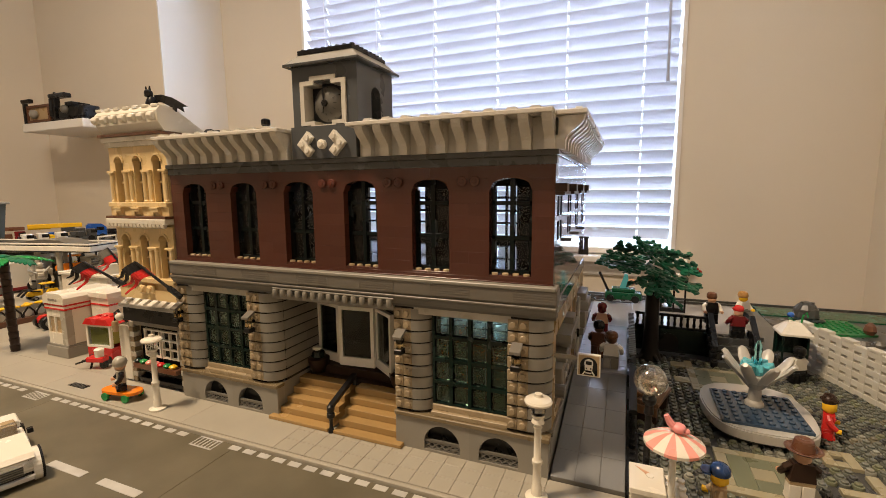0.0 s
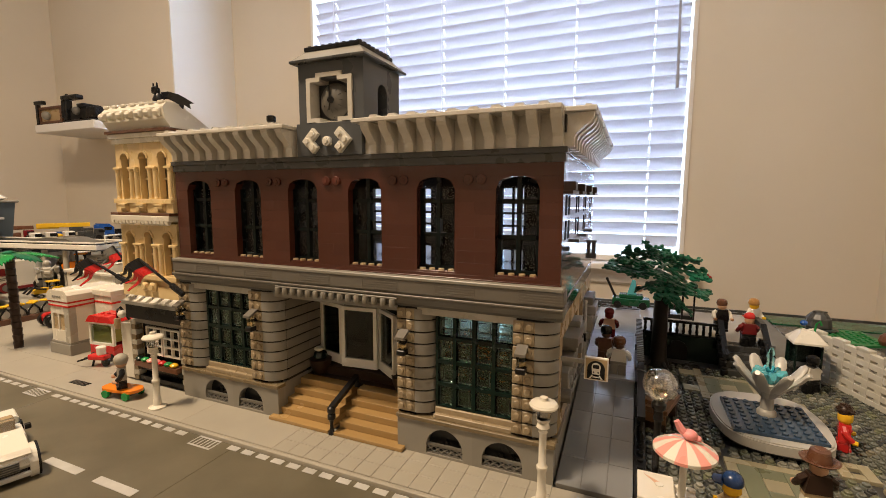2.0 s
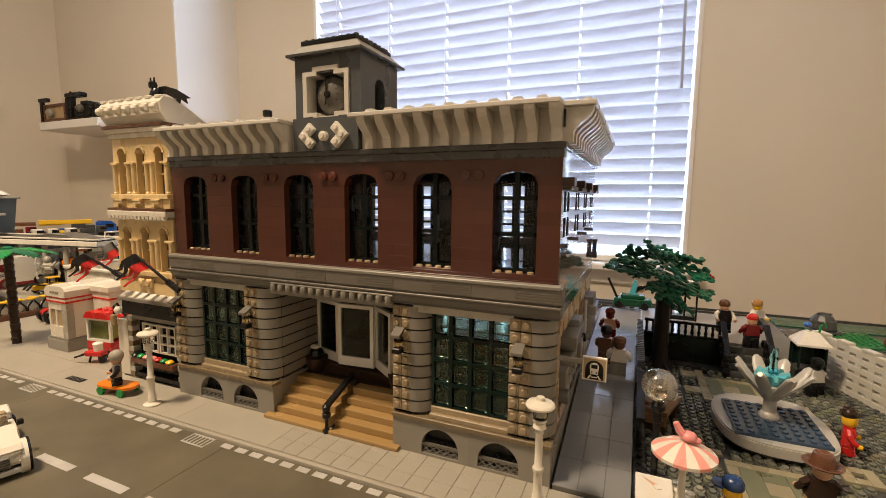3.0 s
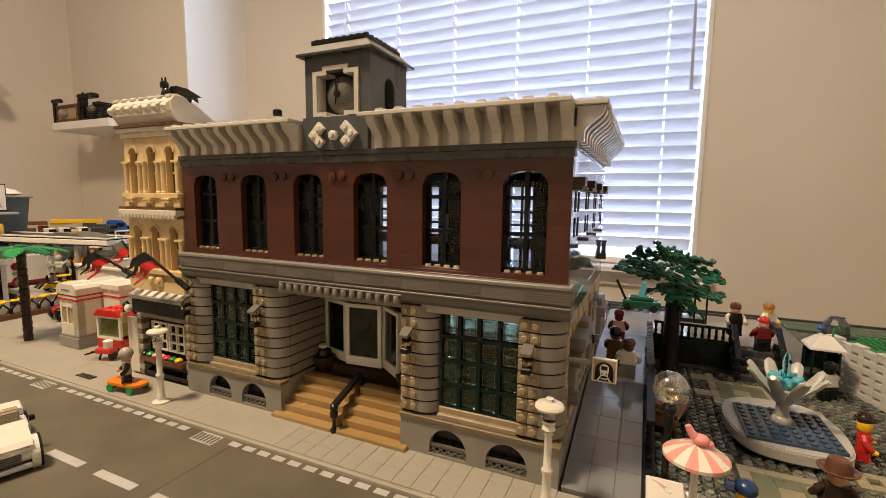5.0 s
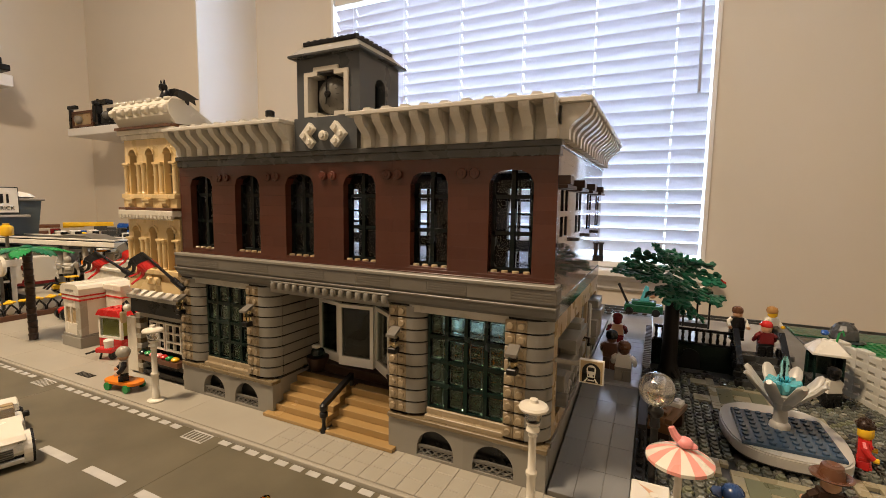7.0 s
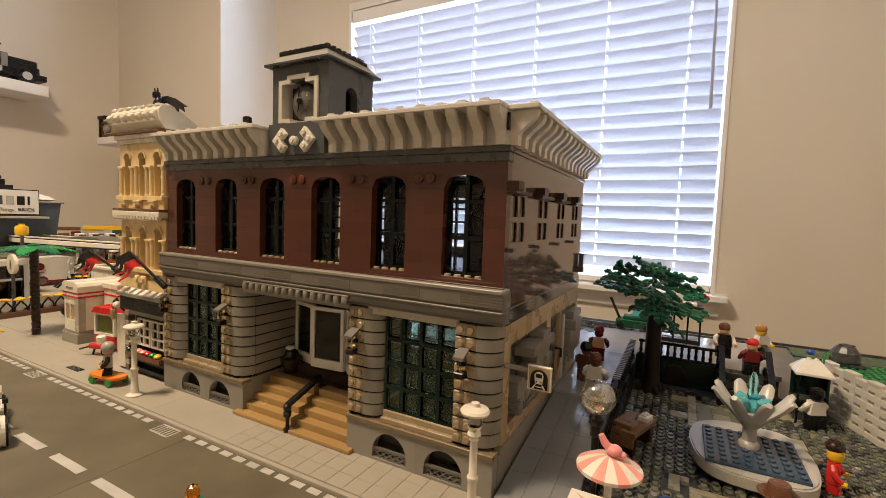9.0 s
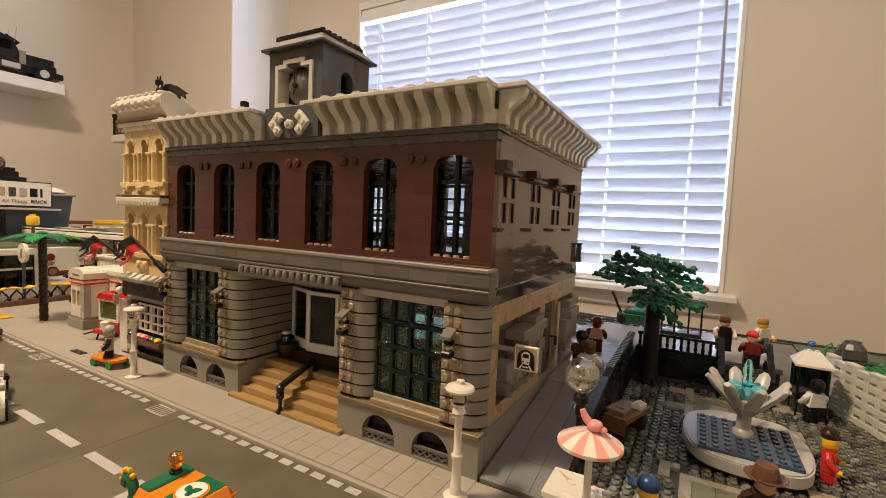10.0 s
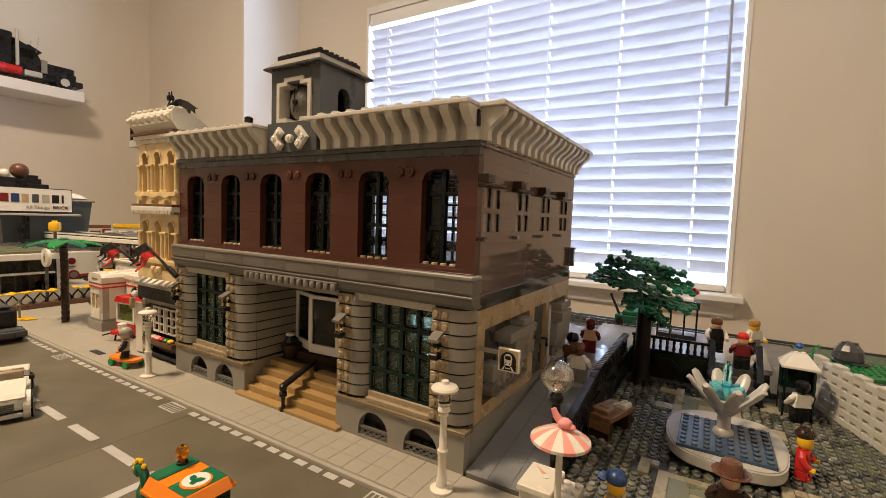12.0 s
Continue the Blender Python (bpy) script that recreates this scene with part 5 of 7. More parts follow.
# white car on the road
def toy_car(name, label, at, turn, body, hood):
    t = thing(name, label, "car", at, turn)
    part("chassis", G().box(-50, 42, -17, 17, 4, 9, 0.8), DBG, t)
    part("body", G().box(-50, 4, -19, 19, 9, 18, 0.8).prism([(4, 9), (44, 9), (46, 12), (45.4, 17), (42, 21.4), (4, 24)], "y", -15.5, 15.5), body, t)
    part("bonnet", G().prism([(4, 23.6), (41, 21.4), (44.4, 19), (45.4, 20.4), (41.6, 23.4), (4, 26)], "y", -16.2, 16.2), hood, t)
    part("grille", G().box(45.4, 47, -9, 9, 9.4, 17, 0.3), LBG, t)
    for k in range(4):
        part("grille_bar", G().box(47, 47.6, -8.6, 8.6, 10.2 + 1.8 * k, 11.0 + 1.8 * k), DBG, t)
    part("bumper", G().box(45, 48.4, -15, 15, 4, 7.6, 0.6), CHROME, t)
    for y in (-15.5, 10.5):
        part("headlight", G().cyl((44.6, y + 2.5, 16.4), "x", 2.6, 2.6, 12, 0.4), CLEAR, t)
    part("windscreen", G().prism([(4, 23), (7, 23), (-2, 33), (-5, 33)], "y", -16, 16), CLEAR, t)
    part("seat", G().box(-24, -10, -14, 14, 18, 29, 0.8), TAN, t)
    part("boot", G().box(-50, -28, -18, 18, 18, 25, 1.0), body, t)
    for x in (34, -34):
        for y in (-20.5, 13.5):
            w = part("wheel", G().cyl((x, y, 10), "y", 10, 7, 24, 1.4), BLACK, t, smooth=True)
            part("rim", G().cyl((x, y - 0.4 if y < 0 else y + 7.4, 10), "y", 5.4, 0.8 if y < 0 else -0.8, 14), LBG, w)
    for y0, y1 in ((-19.6, -14.6), (14.6, 19.6)):
        part("fender", G().prism([(18, 9)] + [(34 + 13.4 * math.cos(radians(a)), 10 + 13 * math.sin(radians(a))) for a in range(165, -46, -15)] + [(36, 4), (30, 6)], "y", y0, y1), body, t, "rounded white front fender")
        yo = (y0 - 1.6, y0) if y0 < 0 else (y1, y1 + 1.6)
        part("arch_trim", G().prism([(34 + 13.6 * math.cos(radians(a)), 10 + 13.2 * math.sin(radians(a))) for a in range(150, -46, -15)] + [(34 + 10.6 * math.cos(radians(a)), 10 + 10.4 * math.sin(radians(a))) for a in range(-45, 151, 15)], "y", *yo), BLACK, t)
    for y in (-22, 18):
        part("mirror", G().box(2, 6, y, y + 4, 24, 28, 0.4), BLACK, t)
    return t


toy_car("toy_car", "white open toy car with black tyres on the road", (-413, -147, -4), -17, WHITE, AGED)

# black truck coming along the kerb
bt2 = thing("toy_truck", "black and dark grey toy truck on the road", "truck", (-715, -82, -4), 0)
part("bed", G().box(-60, 54, -22, 22, 6, 18, 1.0), DBG, bt2)
part("cab", G().box(-40, 34, -19, 19, 18, 42, 2.0), BLACK, bt2)
part("windscreen", G().box(34, 35, -14, 14, 26, 38), SMOKE, bt2)
part("bumper", G().box(53, 58, -23, 23, 8, 16, 0.8), DBG, bt2)
for y in (-12, 10):
    part("shackle", G().tube([(58, y, 12), (61, y, 10), (58, y, 8)], 0.9, 6), BLACK, bt2)
for x in (-38, 34):
    for y in (-24, 17):
        part("wheel", G().cyl((x, y, 9), "y", 9, 7, 20, 1.0), BLACK, bt2, smooth=True)
part("roof_rack", G().box(-34, 24, -16, 16, 44, 46, 0.4).box(-30, -27, -15, 15, 42, 44).box(16, 19, -15, 15, 42, 44), DBG, bt2)

# orange vegetable van with a green serpent neck
vv = thing("vegetable_van", "orange toy delivery van with a round leaf badge and green trim", "van", (-100, -149, -4), 1)
part("chassis", G().box(-30, 22, -15, 15, 4, 10, 0.8), GREEN, vv)
part("body", G().box(-18, 18, -14, 14, 10, 32, 0.8), CLEAR, vv, "clear glazed sides")
part("roof", G().prism([(-16, 34.5), (16, 34.5), (12, 40), (-12, 40)], "x", -18, 18).box(-19, 19, -17, 17, 32, 34.5, 0.5).prism([(18, 34.5), (18, 40), (22, 34.5)], "y", -12, 12), ORANGE, vv, "orange sloped roof")
part("green_band", G().box(1, 17, -12.2, 12.2, 39.6, 40.3), GREEN, vv)
bd = part("badge", G().cyl((8.6, -1, 40.2), "z", 8.2, 0.8, 28), ORANGE, vv)
part("badge_disc", G().cyl((8.6, -1, 41.0), "z", 7.2, 0.5, 28), WHITE, bd)
g = G()
for turn, long in ((0.9, 6.4), (2.5, 6.0), (-0.5, 3.6)):
    cu, su = math.cos(turn), math.sin(turn)
    rib = [(long * u, 1.9 * math.sin(math.pi * u)) for u in [k / 8 for k in range(9)]] + [(long * u, -1.7 * math.sin(math.pi * u)) for u in [k / 8 for k in range(7, 0, -1)]]
    g.prism([(8.6 + p * cu - q * su, -3 + p * su + q * cu) for p, q in rib], "z", 41.5, 41.9)
part("leaf_picture", g, GREEN, bd, "green leaves")
part("cab", G().box(-30, -19.2, -14, 14, 10, 28, 1.0).prism([(-14, 28), (14, 28), (11, 33), (-11, 33)], "x", -29, -19.2), GREEN, vv)
part("green_bar", G().box(-18.4, -9, -12, 12, 37.4, 41.4, 0.8), GREEN, vv)
part("gem_holder", G().lathe([(3.2, 41.2), (3.2, 42.8), (2.2, 43.4)], -13.6, 4, 12), DGREEN, vv)
part("gem", G().lathe([(1.8, 43.4), (3.3, 45.6), (3.6, 49), (2.6, 52), (1.0, 52.8)], -13.6, 4, 9), TRORANGE, vv, "clear orange gem beacon")
nk = part("neck", G().tube([(-21.6, -12, 26), (-22.2, -12, 34), (-23.6, -12, 39.4), (-26.6, -12, 42.4), (-29.8, -12, 41.6), (-31.2, -12, 38.4), (-29.2, -12, 36.6)], [2.8, 2.6, 2.5, 2.5, 2.6, 2.4, 1.4], 10), GREEN, vv, "curled green serpent neck", True)
for a, z in ((-24.0, 43.8), (-27, 46), (-30.6, 45.2), (-33.2, 42.6), (-34, 39.4)):
    part("crest", G().ball((a, -12, z), 1.6, 8, 6), YELLOW, nk, smooth=True)
for x in (-22, 12):
    for y in (-17, 11):
        part("wheel", G().cyl((x, y, 7), "y", 7, 6, 20, 1.0), BLACK, vv, smooth=True)

# ---- ramp and platform beside the building ----
rp = thing("ramp", "smooth grey tiled ramp rising beside the building", "ramp", (1.2, -5, 0))
ramp_tile_mesh = G().box(0.1, 17.1, 0.1, 31.5, 0, 2.6, 0.25).mesh("ramp_tile", RAMPM)
SL = math.degrees(math.atan2(26.0, 155.0))
part("ramp_body", G().prism([(0, -3), (0, 2.6), (155, 26), (155, -3)], "x", 1, 52.6), MBG, rp)
for j in range(5):
    for i in range(3):
        t = part("ramp_tile", ramp_tile_mesh, None, rp)
        t.matrix_local = pose((0.7 + 17.3 * i) * 0.001, (0.2 + 31.2 * j) * 0.001, (0.3 + 31.2 * j * 0.1505 + 0.2) * 0.001, SL * 0.9, 0, 0)
pf = thing("platform", "raised smooth light grey platform behind the building", "platform", (0, 150, 0))
part("deck", G().box(1.6, 62, 0, 320, 20, 26, 0.3), LBG, pf)
for j in range(9):
    part("deck_tile", G().box(2, 53.6, 0.4 + 19 * j, 19 + 19 * j, 26, 28.6, 0.25), DECKM, pf)
part("support", G().box(2, 62, 1, 318, -3, 20), DBG, pf)
ew = thing("ramp_wall", "black studded wall with a sloping handrail along the ramp", "railing", (54.4, -8, 0))
part("wall", G().prism([(0, -3), (0, 3.2), (158, 28), (330, 28), (330, -3)], "x", 0, 8), BLACK, ew)
for k in range(42):
    y = 4 + 8 * k
    part("stud", G().stud(4, y, 3.2 + min(y, 158) * 0.157), BLACK, ew)
part("handrail", G().prism([(64, 32), (158, 45), (330, 45), (330, 48.4), (156, 48.4), (64, 36)], "x", 1, 7), BLACK, ew)
for k in range(34):
    y = 66 + 8 * k
    zt2 = 32 + (y - 64) * 0.138 if y < 158 else 45
    part("baluster", G().tube([(4, y, min(27, 3 + y * 0.157)), (4, y, zt2 + 1)], 1.5, 6), BLACK, ew)
part("rail_rungs", G().box(2.0, 6.0, 160, 328, 48.4, 49.2), MBG, ew)
for k in range(26):
    part("rung", G().box(0.6, 7.4, 160 + 6.4 * k, 163 + 6.4 * k, 49.2, 50.4), MBG, ew)

# ---- the park floor ----
pk = thing("park_floor", "dark grey studded park floor with tan and olive tile patterns", "floor", kind="structure")
part("plate", G().box(62.6, 420, -47.6, 330, -7, -2.2), DBG, pk)
motifs = ((151, 57, 30), (151, 242, 30))
rr = random.Random(3)
taken = []


def flat(x0, x1, y0, y1, m):
    part("floor_tile", G().box(x0 + 0.1, x1 - 0.1, y0 + 0.1, y1 - 0.1, -2.2, 0.9, 0.25), m, pk)
    taken.append((x0, x1, y0, y1))


for cx, cy, h in motifs:
    a, b, c, d = cx - h, cx + h, cy - h, cy + h
    flat(a, b, c, c + 8, TAN2)
    flat(a, b, d - 8, d, TAN2)
    flat(a, a + 8, c + 8, d - 8, TAN2)
    flat(b - 8, b, c + 8, d - 8, TAN2)
    flat(a + 8, cx - 8, c + 8, d - 8, OLIVE)
    flat(cx + 8, b - 8, c + 8, d - 8, OLIVE)
    flat(cx - 8, cx + 8, c + 8, cy - 8, OLIVE)
    flat(cx - 8, cx + 8, cy + 8, d - 8, OLIVE)
    flat(cx - 8, cx + 8, cy - 8, cy + 8, TAN2)
# small rings and single tiles round the two large figures
for cx, cy in ((119, 88), (211, 103)):
    if cx < 150:
        flat(cx - 12, cx - 4, cy - 12, cy + 12, TAN2)
        flat(cx - 4, cx + 2, cy + 4, cy + 12, TAN2)
    else:
        flat(cx - 12, cx - 4, cy - 12, cy + 12, TAN2)
        flat(cx + 4, cx + 12, cy - 12, cy + 12, TAN2)
        flat(cx - 4, cx + 4, cy + 4, cy + 12, TAN2)
        flat(cx - 4, cx + 4, cy - 12, cy - 4, TAN2)
flat(121, 129, 204, 212, TAN2)
flat(121, 129, 272, 292, TAN2)
flat(105, 121, 220, 236, TAN2)
flat(105, 121, 268, 284, TAN2)
flat(200, 214, 204, 226, TAN2)
flat(199, 223, 272, 296, TAN2)
flat(196, 228, 52, 60, TAN2)
flat(220, 228, 60, 84, TAN2)
POOL = (126, 204, 104, 196)
cob = {m.name: G().lathe([(3.9, 0), (3.9, 2.0), (3.6, 2.5), (2.5, 2.6), (2.5, 4.0), (2.2, 4.3), (1.5, 4.2)], 0, 0, 10).mesh("cobble", m, True) for m in (COBA, COBB, COBC, OLIVE, DBG)}
far = {k: G() for k in cob}
count = 0
for i in range(29):
    for j in range(43):
        x, y = 66.6 + 8 * i, -43.6 + 8 * j
        if any(a - 3 < x < b + 3 and c - 3 < y < d + 3 for a, b, c, d in taken) or (POOL[0] < x < POOL[1] and POOL[2] < y < POOL[3]):
            continue
        q = rr.random()
        key = (COBA if q < 0.52 else DBG if q < 0.70 else OLIVE if q < 0.82 else COBC if q < 0.95 else COBB).name
        if y < 95 and count < 290:
            o = part("cobble", cob[key], None, pk)
            o.location = (x * 0.001, y * 0.001, -0.0022)
            count += 1
        else:
            far[key].lathe([(3.9, 0), (3.9, 2.0), (3.6, 2.5), (2.5, 2.6), (2.5, 4.0), (2.2, 4.3), (1.5, 4.2)], x, y, 8, -2.2)
for key, g in far.items():
    tagged(part("cobble_field", g, bpy.data.materials[key], pk, smooth=True), kind="stuff")

# ---- fountain ----
ft = thing("fountain", "white toy fountain with petals over a blue studded pool", "fountain", (164, 149, 0))
rim = [(-44, 8), (-42, -16), (-37, -36), (-26, -48), (-8, -53), (20, -52), (31, -48), (39, -36), (43, -13), (44, 8), (40, 32), (34, 46), (22, 53), (-14, 53), (-28, 47), (-39, 34)]
for _ in range(2):
    rim = [(p[0] * u + q[0] * (1 - u), p[1] * u + q[1] * (1 - u)) for p, q in zip(rim, rim[1:] + rim[:1]) for u in (0.75, 0.25)]
part("base", G().prism([(x * 0.9, y * 0.9) for x, y in rim], "z", 0.9, 5.4), DBG, ft)
part("rim", G().prism(rim, "z", 5.4, 13), FOUNT, ft, "white rounded rim", True)
part("rim_top", G().prism([(x * 0.97, y * 0.97) for x, y in rim], "z", 13, 14), FOUNT, ft)
part("pool", G().box(-33, 32.6, -42, 25, 14, 16.6, 0.3), NAVY, ft, "dusty blue studded plate")
stud_mesh = G().cyl((0, 0, 0), "z", 2.4, 1.5, 12, 0.35).mesh("stud", NAVY)
for i in range(8):
    for j in range(8):
        if i in (3, 4) and j in (4, 5):
            continue
        part("pool_stud", stud_mesh, None, ft).location = ((-28.9 + 8.2 * i) * 0.001, (-37.6 + 8.3 * j) * 0.001, 0.0166)
part("column", G().lathe([(7.6, 16.6), (7.6, 19), (6.6, 20.6), (5.2, 22), (5.0, 34), (6, 37), (9.6, 43), (10.6, 46), (4, 46)], -1, -1, 18), FOUNT, ft, smooth=True)


def petal_mesh(g, tip, wide):
    """A flat paddle that curves out and up from the column's head."""
    path = [(4, 34), (8, 38.6), (13, 44), (18.6, 50), (23.6, 55.4), (tip - 2, 60.4), (tip, 62)]
    half_w = [3.2, 4.2, 4.9, 5.2, 5.2, 4.2, 2.0]
    vs, fs, n = [], [], 10
    for k, (r, z) in enumerate(path):
        a, b = path[max(k - 1, 0)], path[min(k + 1, len(path) - 1)]
        q = math.hypot(b[0] - a[0], b[1] - a[1])
        nx, nz = -(b[1] - a[1]) / q, (b[0] - a[0]) / q
        for j in range(n):
            u = 2 * math.pi * j / n
            h = 2.1 * math.sin(u)
            vs.append((r + nx * h, half_w[k] * wide * math.cos(u), z + nz * h))
    for k in range(len(path) - 1):
        fs += [(k * n + j, k * n + (j + 1) % n, (k + 1) * n + (j + 1) % n, (k + 1) * n + j) for j in range(n)]
    fs += [tuple(range(n))[::-1], tuple(range((len(path) - 1) * n, len(path) * n))]
    g._put(vs, fs)


for k in range(8):
    g = G()
    g.x = Matrix.Translation((-1, -1, 0)) @ Matrix.Rotation(radians(45 * k + 14), 4, "Z")
    petal_mesh(g, 29, 1.05)
    part("petal", g, FOUNT, ft, smooth=True)
g = G()
for k in range(8):
    a = k * 0.785
    g.tube([(-1 + 2 * math.cos(a), -1 + 2 * math.sin(a), 46), (-1 + 7 * math.cos(a), -1 + 7 * math.sin(a), 55), (-1 + 11 * math.cos(a), -1 + 11 * math.sin(a), 56), (-1 + 13 * math.cos(a), -1 + 13 * math.sin(a), 52)], [2.6, 3.2, 2.8, 1.2], 6)
part("splash", g, AZURE, ft, "azure splash", True)
part("jet", G().lathe([(3.8, 50), (3.0, 56), (3.8, 60), (2.8, 65), (3.6, 70), (2.8, 74), (1.4, 78)], -1, -1, 8), TRBLUE, ft, "clear blue water jet", True)

# ---- lamp with a clear globe ----
gl = thing("globe_lamp", "black toy lamp with a clear globe and a golden core", "street lamp", (66, -6, 0))
part("pole", G().lathe([(6, 0), (6, 2), (3, 4), (2.2, 6), (2.2, 64), (3.2, 65), (2.6, 71), (4.4, 73), (4.6, 76), (3, 78)], 0, 0, 14), BLACK, gl, smooth=True)
part("globe", G().ball((0, 0, 88.5), 10.6, 24, 16), GLOBE, gl, "clear round globe", True)
part("core", G().lathe([(2.6, 78.5), (4.2, 81), (4.4, 85), (3.2, 88), (4.6, 90), (3.2, 93)], 0, 0, 10), TRYELLOW, gl, "pale golden core", True)

# ---- parasol, ice-cream counter and park figures ----
um = thing("parasol", "salmon and cream striped toy parasol topped by a pink bird", "parasol", (78.5, -38, 0))
part("pole", G().lathe([(2.0, 0), (2.0, 69)], 0, 0, 12), WHITE, um, smooth=True)
N = 16
for k in range(N):
    a0, a1 = 2 * math.pi * k / N, 2 * math.pi * (k + 1) / N
    prof = [(0.5, 71), (6, 70.2), (11, 68.2), (16.8, 64.6), (16.8, 62.8), (11, 66.6), (6, 68.8), (0.5, 69.6)]
    vs = [(r * math.cos(a), r * math.sin(a), z) for a in (a0, (a0 + a1) / 2, a1) for r, z in prof]
    n = len(prof)
    fs = [(j * n + i, j * n + (i + 1) % n, (j + 1) * n + (i + 1) % n, (j + 1) * n + i) for j in (0, 1) for i in range(n)]
    part("canopy_panel", G()._put(vs, fs), SALMON if k % 2 else AGED, um, "salmon stripe" if k % 2 else "cream stripe", True)
part("bird", G().ball((2, 0, 74), 4.2, 14, 8, 0.72).tube([(0, 0, 74), (-3, 0, 77), (-5, 0, 81)], [2.4, 2.2, 1.6], 8).ball((6, 0, 72.6), 2.4, 8, 6, 0.7), PINK, um, "pink bird figure", True)
ic = thing("ice_cream_counter", "cream toy ice-cream counter with studs and a cone picture", "counter", (56, -42, 0))
part("body", G().box(0, 32, 2, 28, 0, 28, 0.5), AGED, ic)
part("top", G().box(-1, 20, 0, 29, 28, 32, 0.5), AGED, ic)
for i in range(2):
    for j in range(3):
        part("stud", G().stud(24 + 7 * i - 1, 7 + 8 * j, 28), AGED, ic)
part("cone_picture", G().prism([(3, 25), (8, 19), (10, 16), (12, 19)], "z", 32, 32.3), FLESH, ic, "printed brown cone")
part("ice_picture", G().cyl((11.5, 16.5, 32), "z", 2.4, 0.35, 12), WHITE, ic)
part("drawer_line", G().box(-0.4, 0, 4, 26, 18, 18.8), DTAN, ic)
part("knob", G().cyl((16, 2, 22), "y", 1.6, -2, 8), WHITE, ic)
minifig("toy_vendor", "toy figure in tan with a blue cap behind the counter", (107, -19, 4.2), -96, TAN, DTAN, YELLOW, "cap", CAPBLUE)
minifig("toy_cowhand", "toy figure with a brown brimmed hat, brown coat and tan legs", (164, 31, 2.0), 185, TRUNK, AGED, FLESH, "hat", RBROWN, hips=TAN)
minifig("toy_child", "small toy figure in red with dark curly hair", (215, 139, 0.9), 74, RED, RED, YELLOW, "afro", TRUNK, leg=7.0)
minifig("toy_visitor", "brown-haired toy figure in black with white sleeves at the railing", (156, 344, 38), 15, BLACK, BLACK, FLESH, "hair", RBROWN, WHITE)
minifig("toy_visitor", "toy figure in dark red with a red cap on the steps", (182, 322, 28), 190, DRED, BLACK, FLESH, "cap", RED)
minifig("toy_visitor", "toy figure in a white shirt with tan hair on the terrace", (195, 364, 38), 40, WHITE, BLACK, YELLOW, "hair", HAIRT)
minifig("toy_traveller", "toy figure in dark red with a red cap and pale pack", (23, 276, 28.6), 185, FLESH, DRED, DRED, "cap", DRED, DRED)
minifig("toy_traveller", "toy figure with dark hair and a white shirt on the platform", (38, 163, 27), 178, WHITE, LBG, RBROWN, "hair", RBROWN)
minifig("toy_traveller", "toy figure with black hair and a brown coat on the platform", (24, 192, 28.6), 170, RBROWN, RBROWN, RBROWN, "hair", BLACK)
minifig("toy_waiter", "black-haired toy figure in a white shirt at the stall", (229, 263, 0.5), 208, WHITE, BLACK, BLACK, "hair", BLACK, WHITE, hips=BLACK)

# ---- stall with a white roof ----
ks = thing("market_stall", "small toy stall with a white pyramid roof and dark posts", "stall", (227, 285, 0))
for x in (-15, 15):
    for y in (-15, 15):
        part("post", G().tube([(x, y, 0), (x, y, 50)], 1.5, 6), DGREEN, ks)
g = G()._put([(-20, -20, 49), (20, -20, 49), (20, 20, 49), (-20, 20, 49), (-20, -20, 51), (20, -20, 51), (20, 20, 51), (-20, 20, 51), (-8, -6, 62), (8, -6, 62), (8, 6, 62), (-8, 6, 62)], [(3, 2, 1, 0), (0, 1, 5, 4), (1, 2, 6, 5), (2, 3, 7, 6), (3, 0, 4, 7), (4, 5, 9, 8), (5, 6, 10, 9), (6, 7, 11, 10), (7, 4, 8, 11), (8, 9, 10, 11)])
part("roof", g, WHITE, ks, "white pyramid roof")
for x in (-4, 4):
    part("roof_stud", G().stud(x, 0, 62), WHITE, ks)
part("counter", G().box(-17, 17, -4, 14, 0, 20, 0.5).box(-19, 19, -10, 16, 20, 23, 0.4), DBG, ks)
ks.matrix_world = pose(0.228, 0.284, 0) @ Matrix.Diagonal((0.77, 0.77, 1.03, 1))
part("back_panel", G().box(-18, 19, 17.5, 19, 0, 46, 0.3).box(17.5, 19, -4, 17.5, 0, 44, 0.3), DGREEN, ks, "dark green back of the stall")
part("blue_bloom", G().ball((2, 22, 66), 5, 8, 6, 0.6), BLUE, ks, smooth=True)
part("green_sprig", G().tube([(16, 24, 54), (18, 24, 66), (22, 24, 69), (24, 24, 64)], 1.4, 6), BGREEN, ks, smooth=True)

# ---- terrace with steps and black railings ----
te = thing("terrace", "dark grey raised terrace with steps and an arched front", "terrace", (62, 326, 0))
# wall coloured near-black to carry the tree's shadow on it
part("front_wall", G().box(0, 92, 0, 8, -2, 30, 0.3), DGREEN, te)
# flat black plate on the wall, painting the arch's dark hollow
part("arch_recess", G().prism([(32, 0), (56, 0)] + arc(44, 12, 12, 0, 180, 12), "y", -0.5, 0), BLACK, te)
part("deck", G().box(0, 150, 8, 150, 24, 30, 0.3).box(92, 150, 0, 8, 24, 30, 0.3), DECKM, te)
part("support", G().box(1, 149, 9, 148, -3, 24), DBG, te)
for k in range(4):
    part("step", G().box(94, 132, -44 + 11 * k, 0, 7 * k, 7 * k + 7, 0.3), DBG, te)
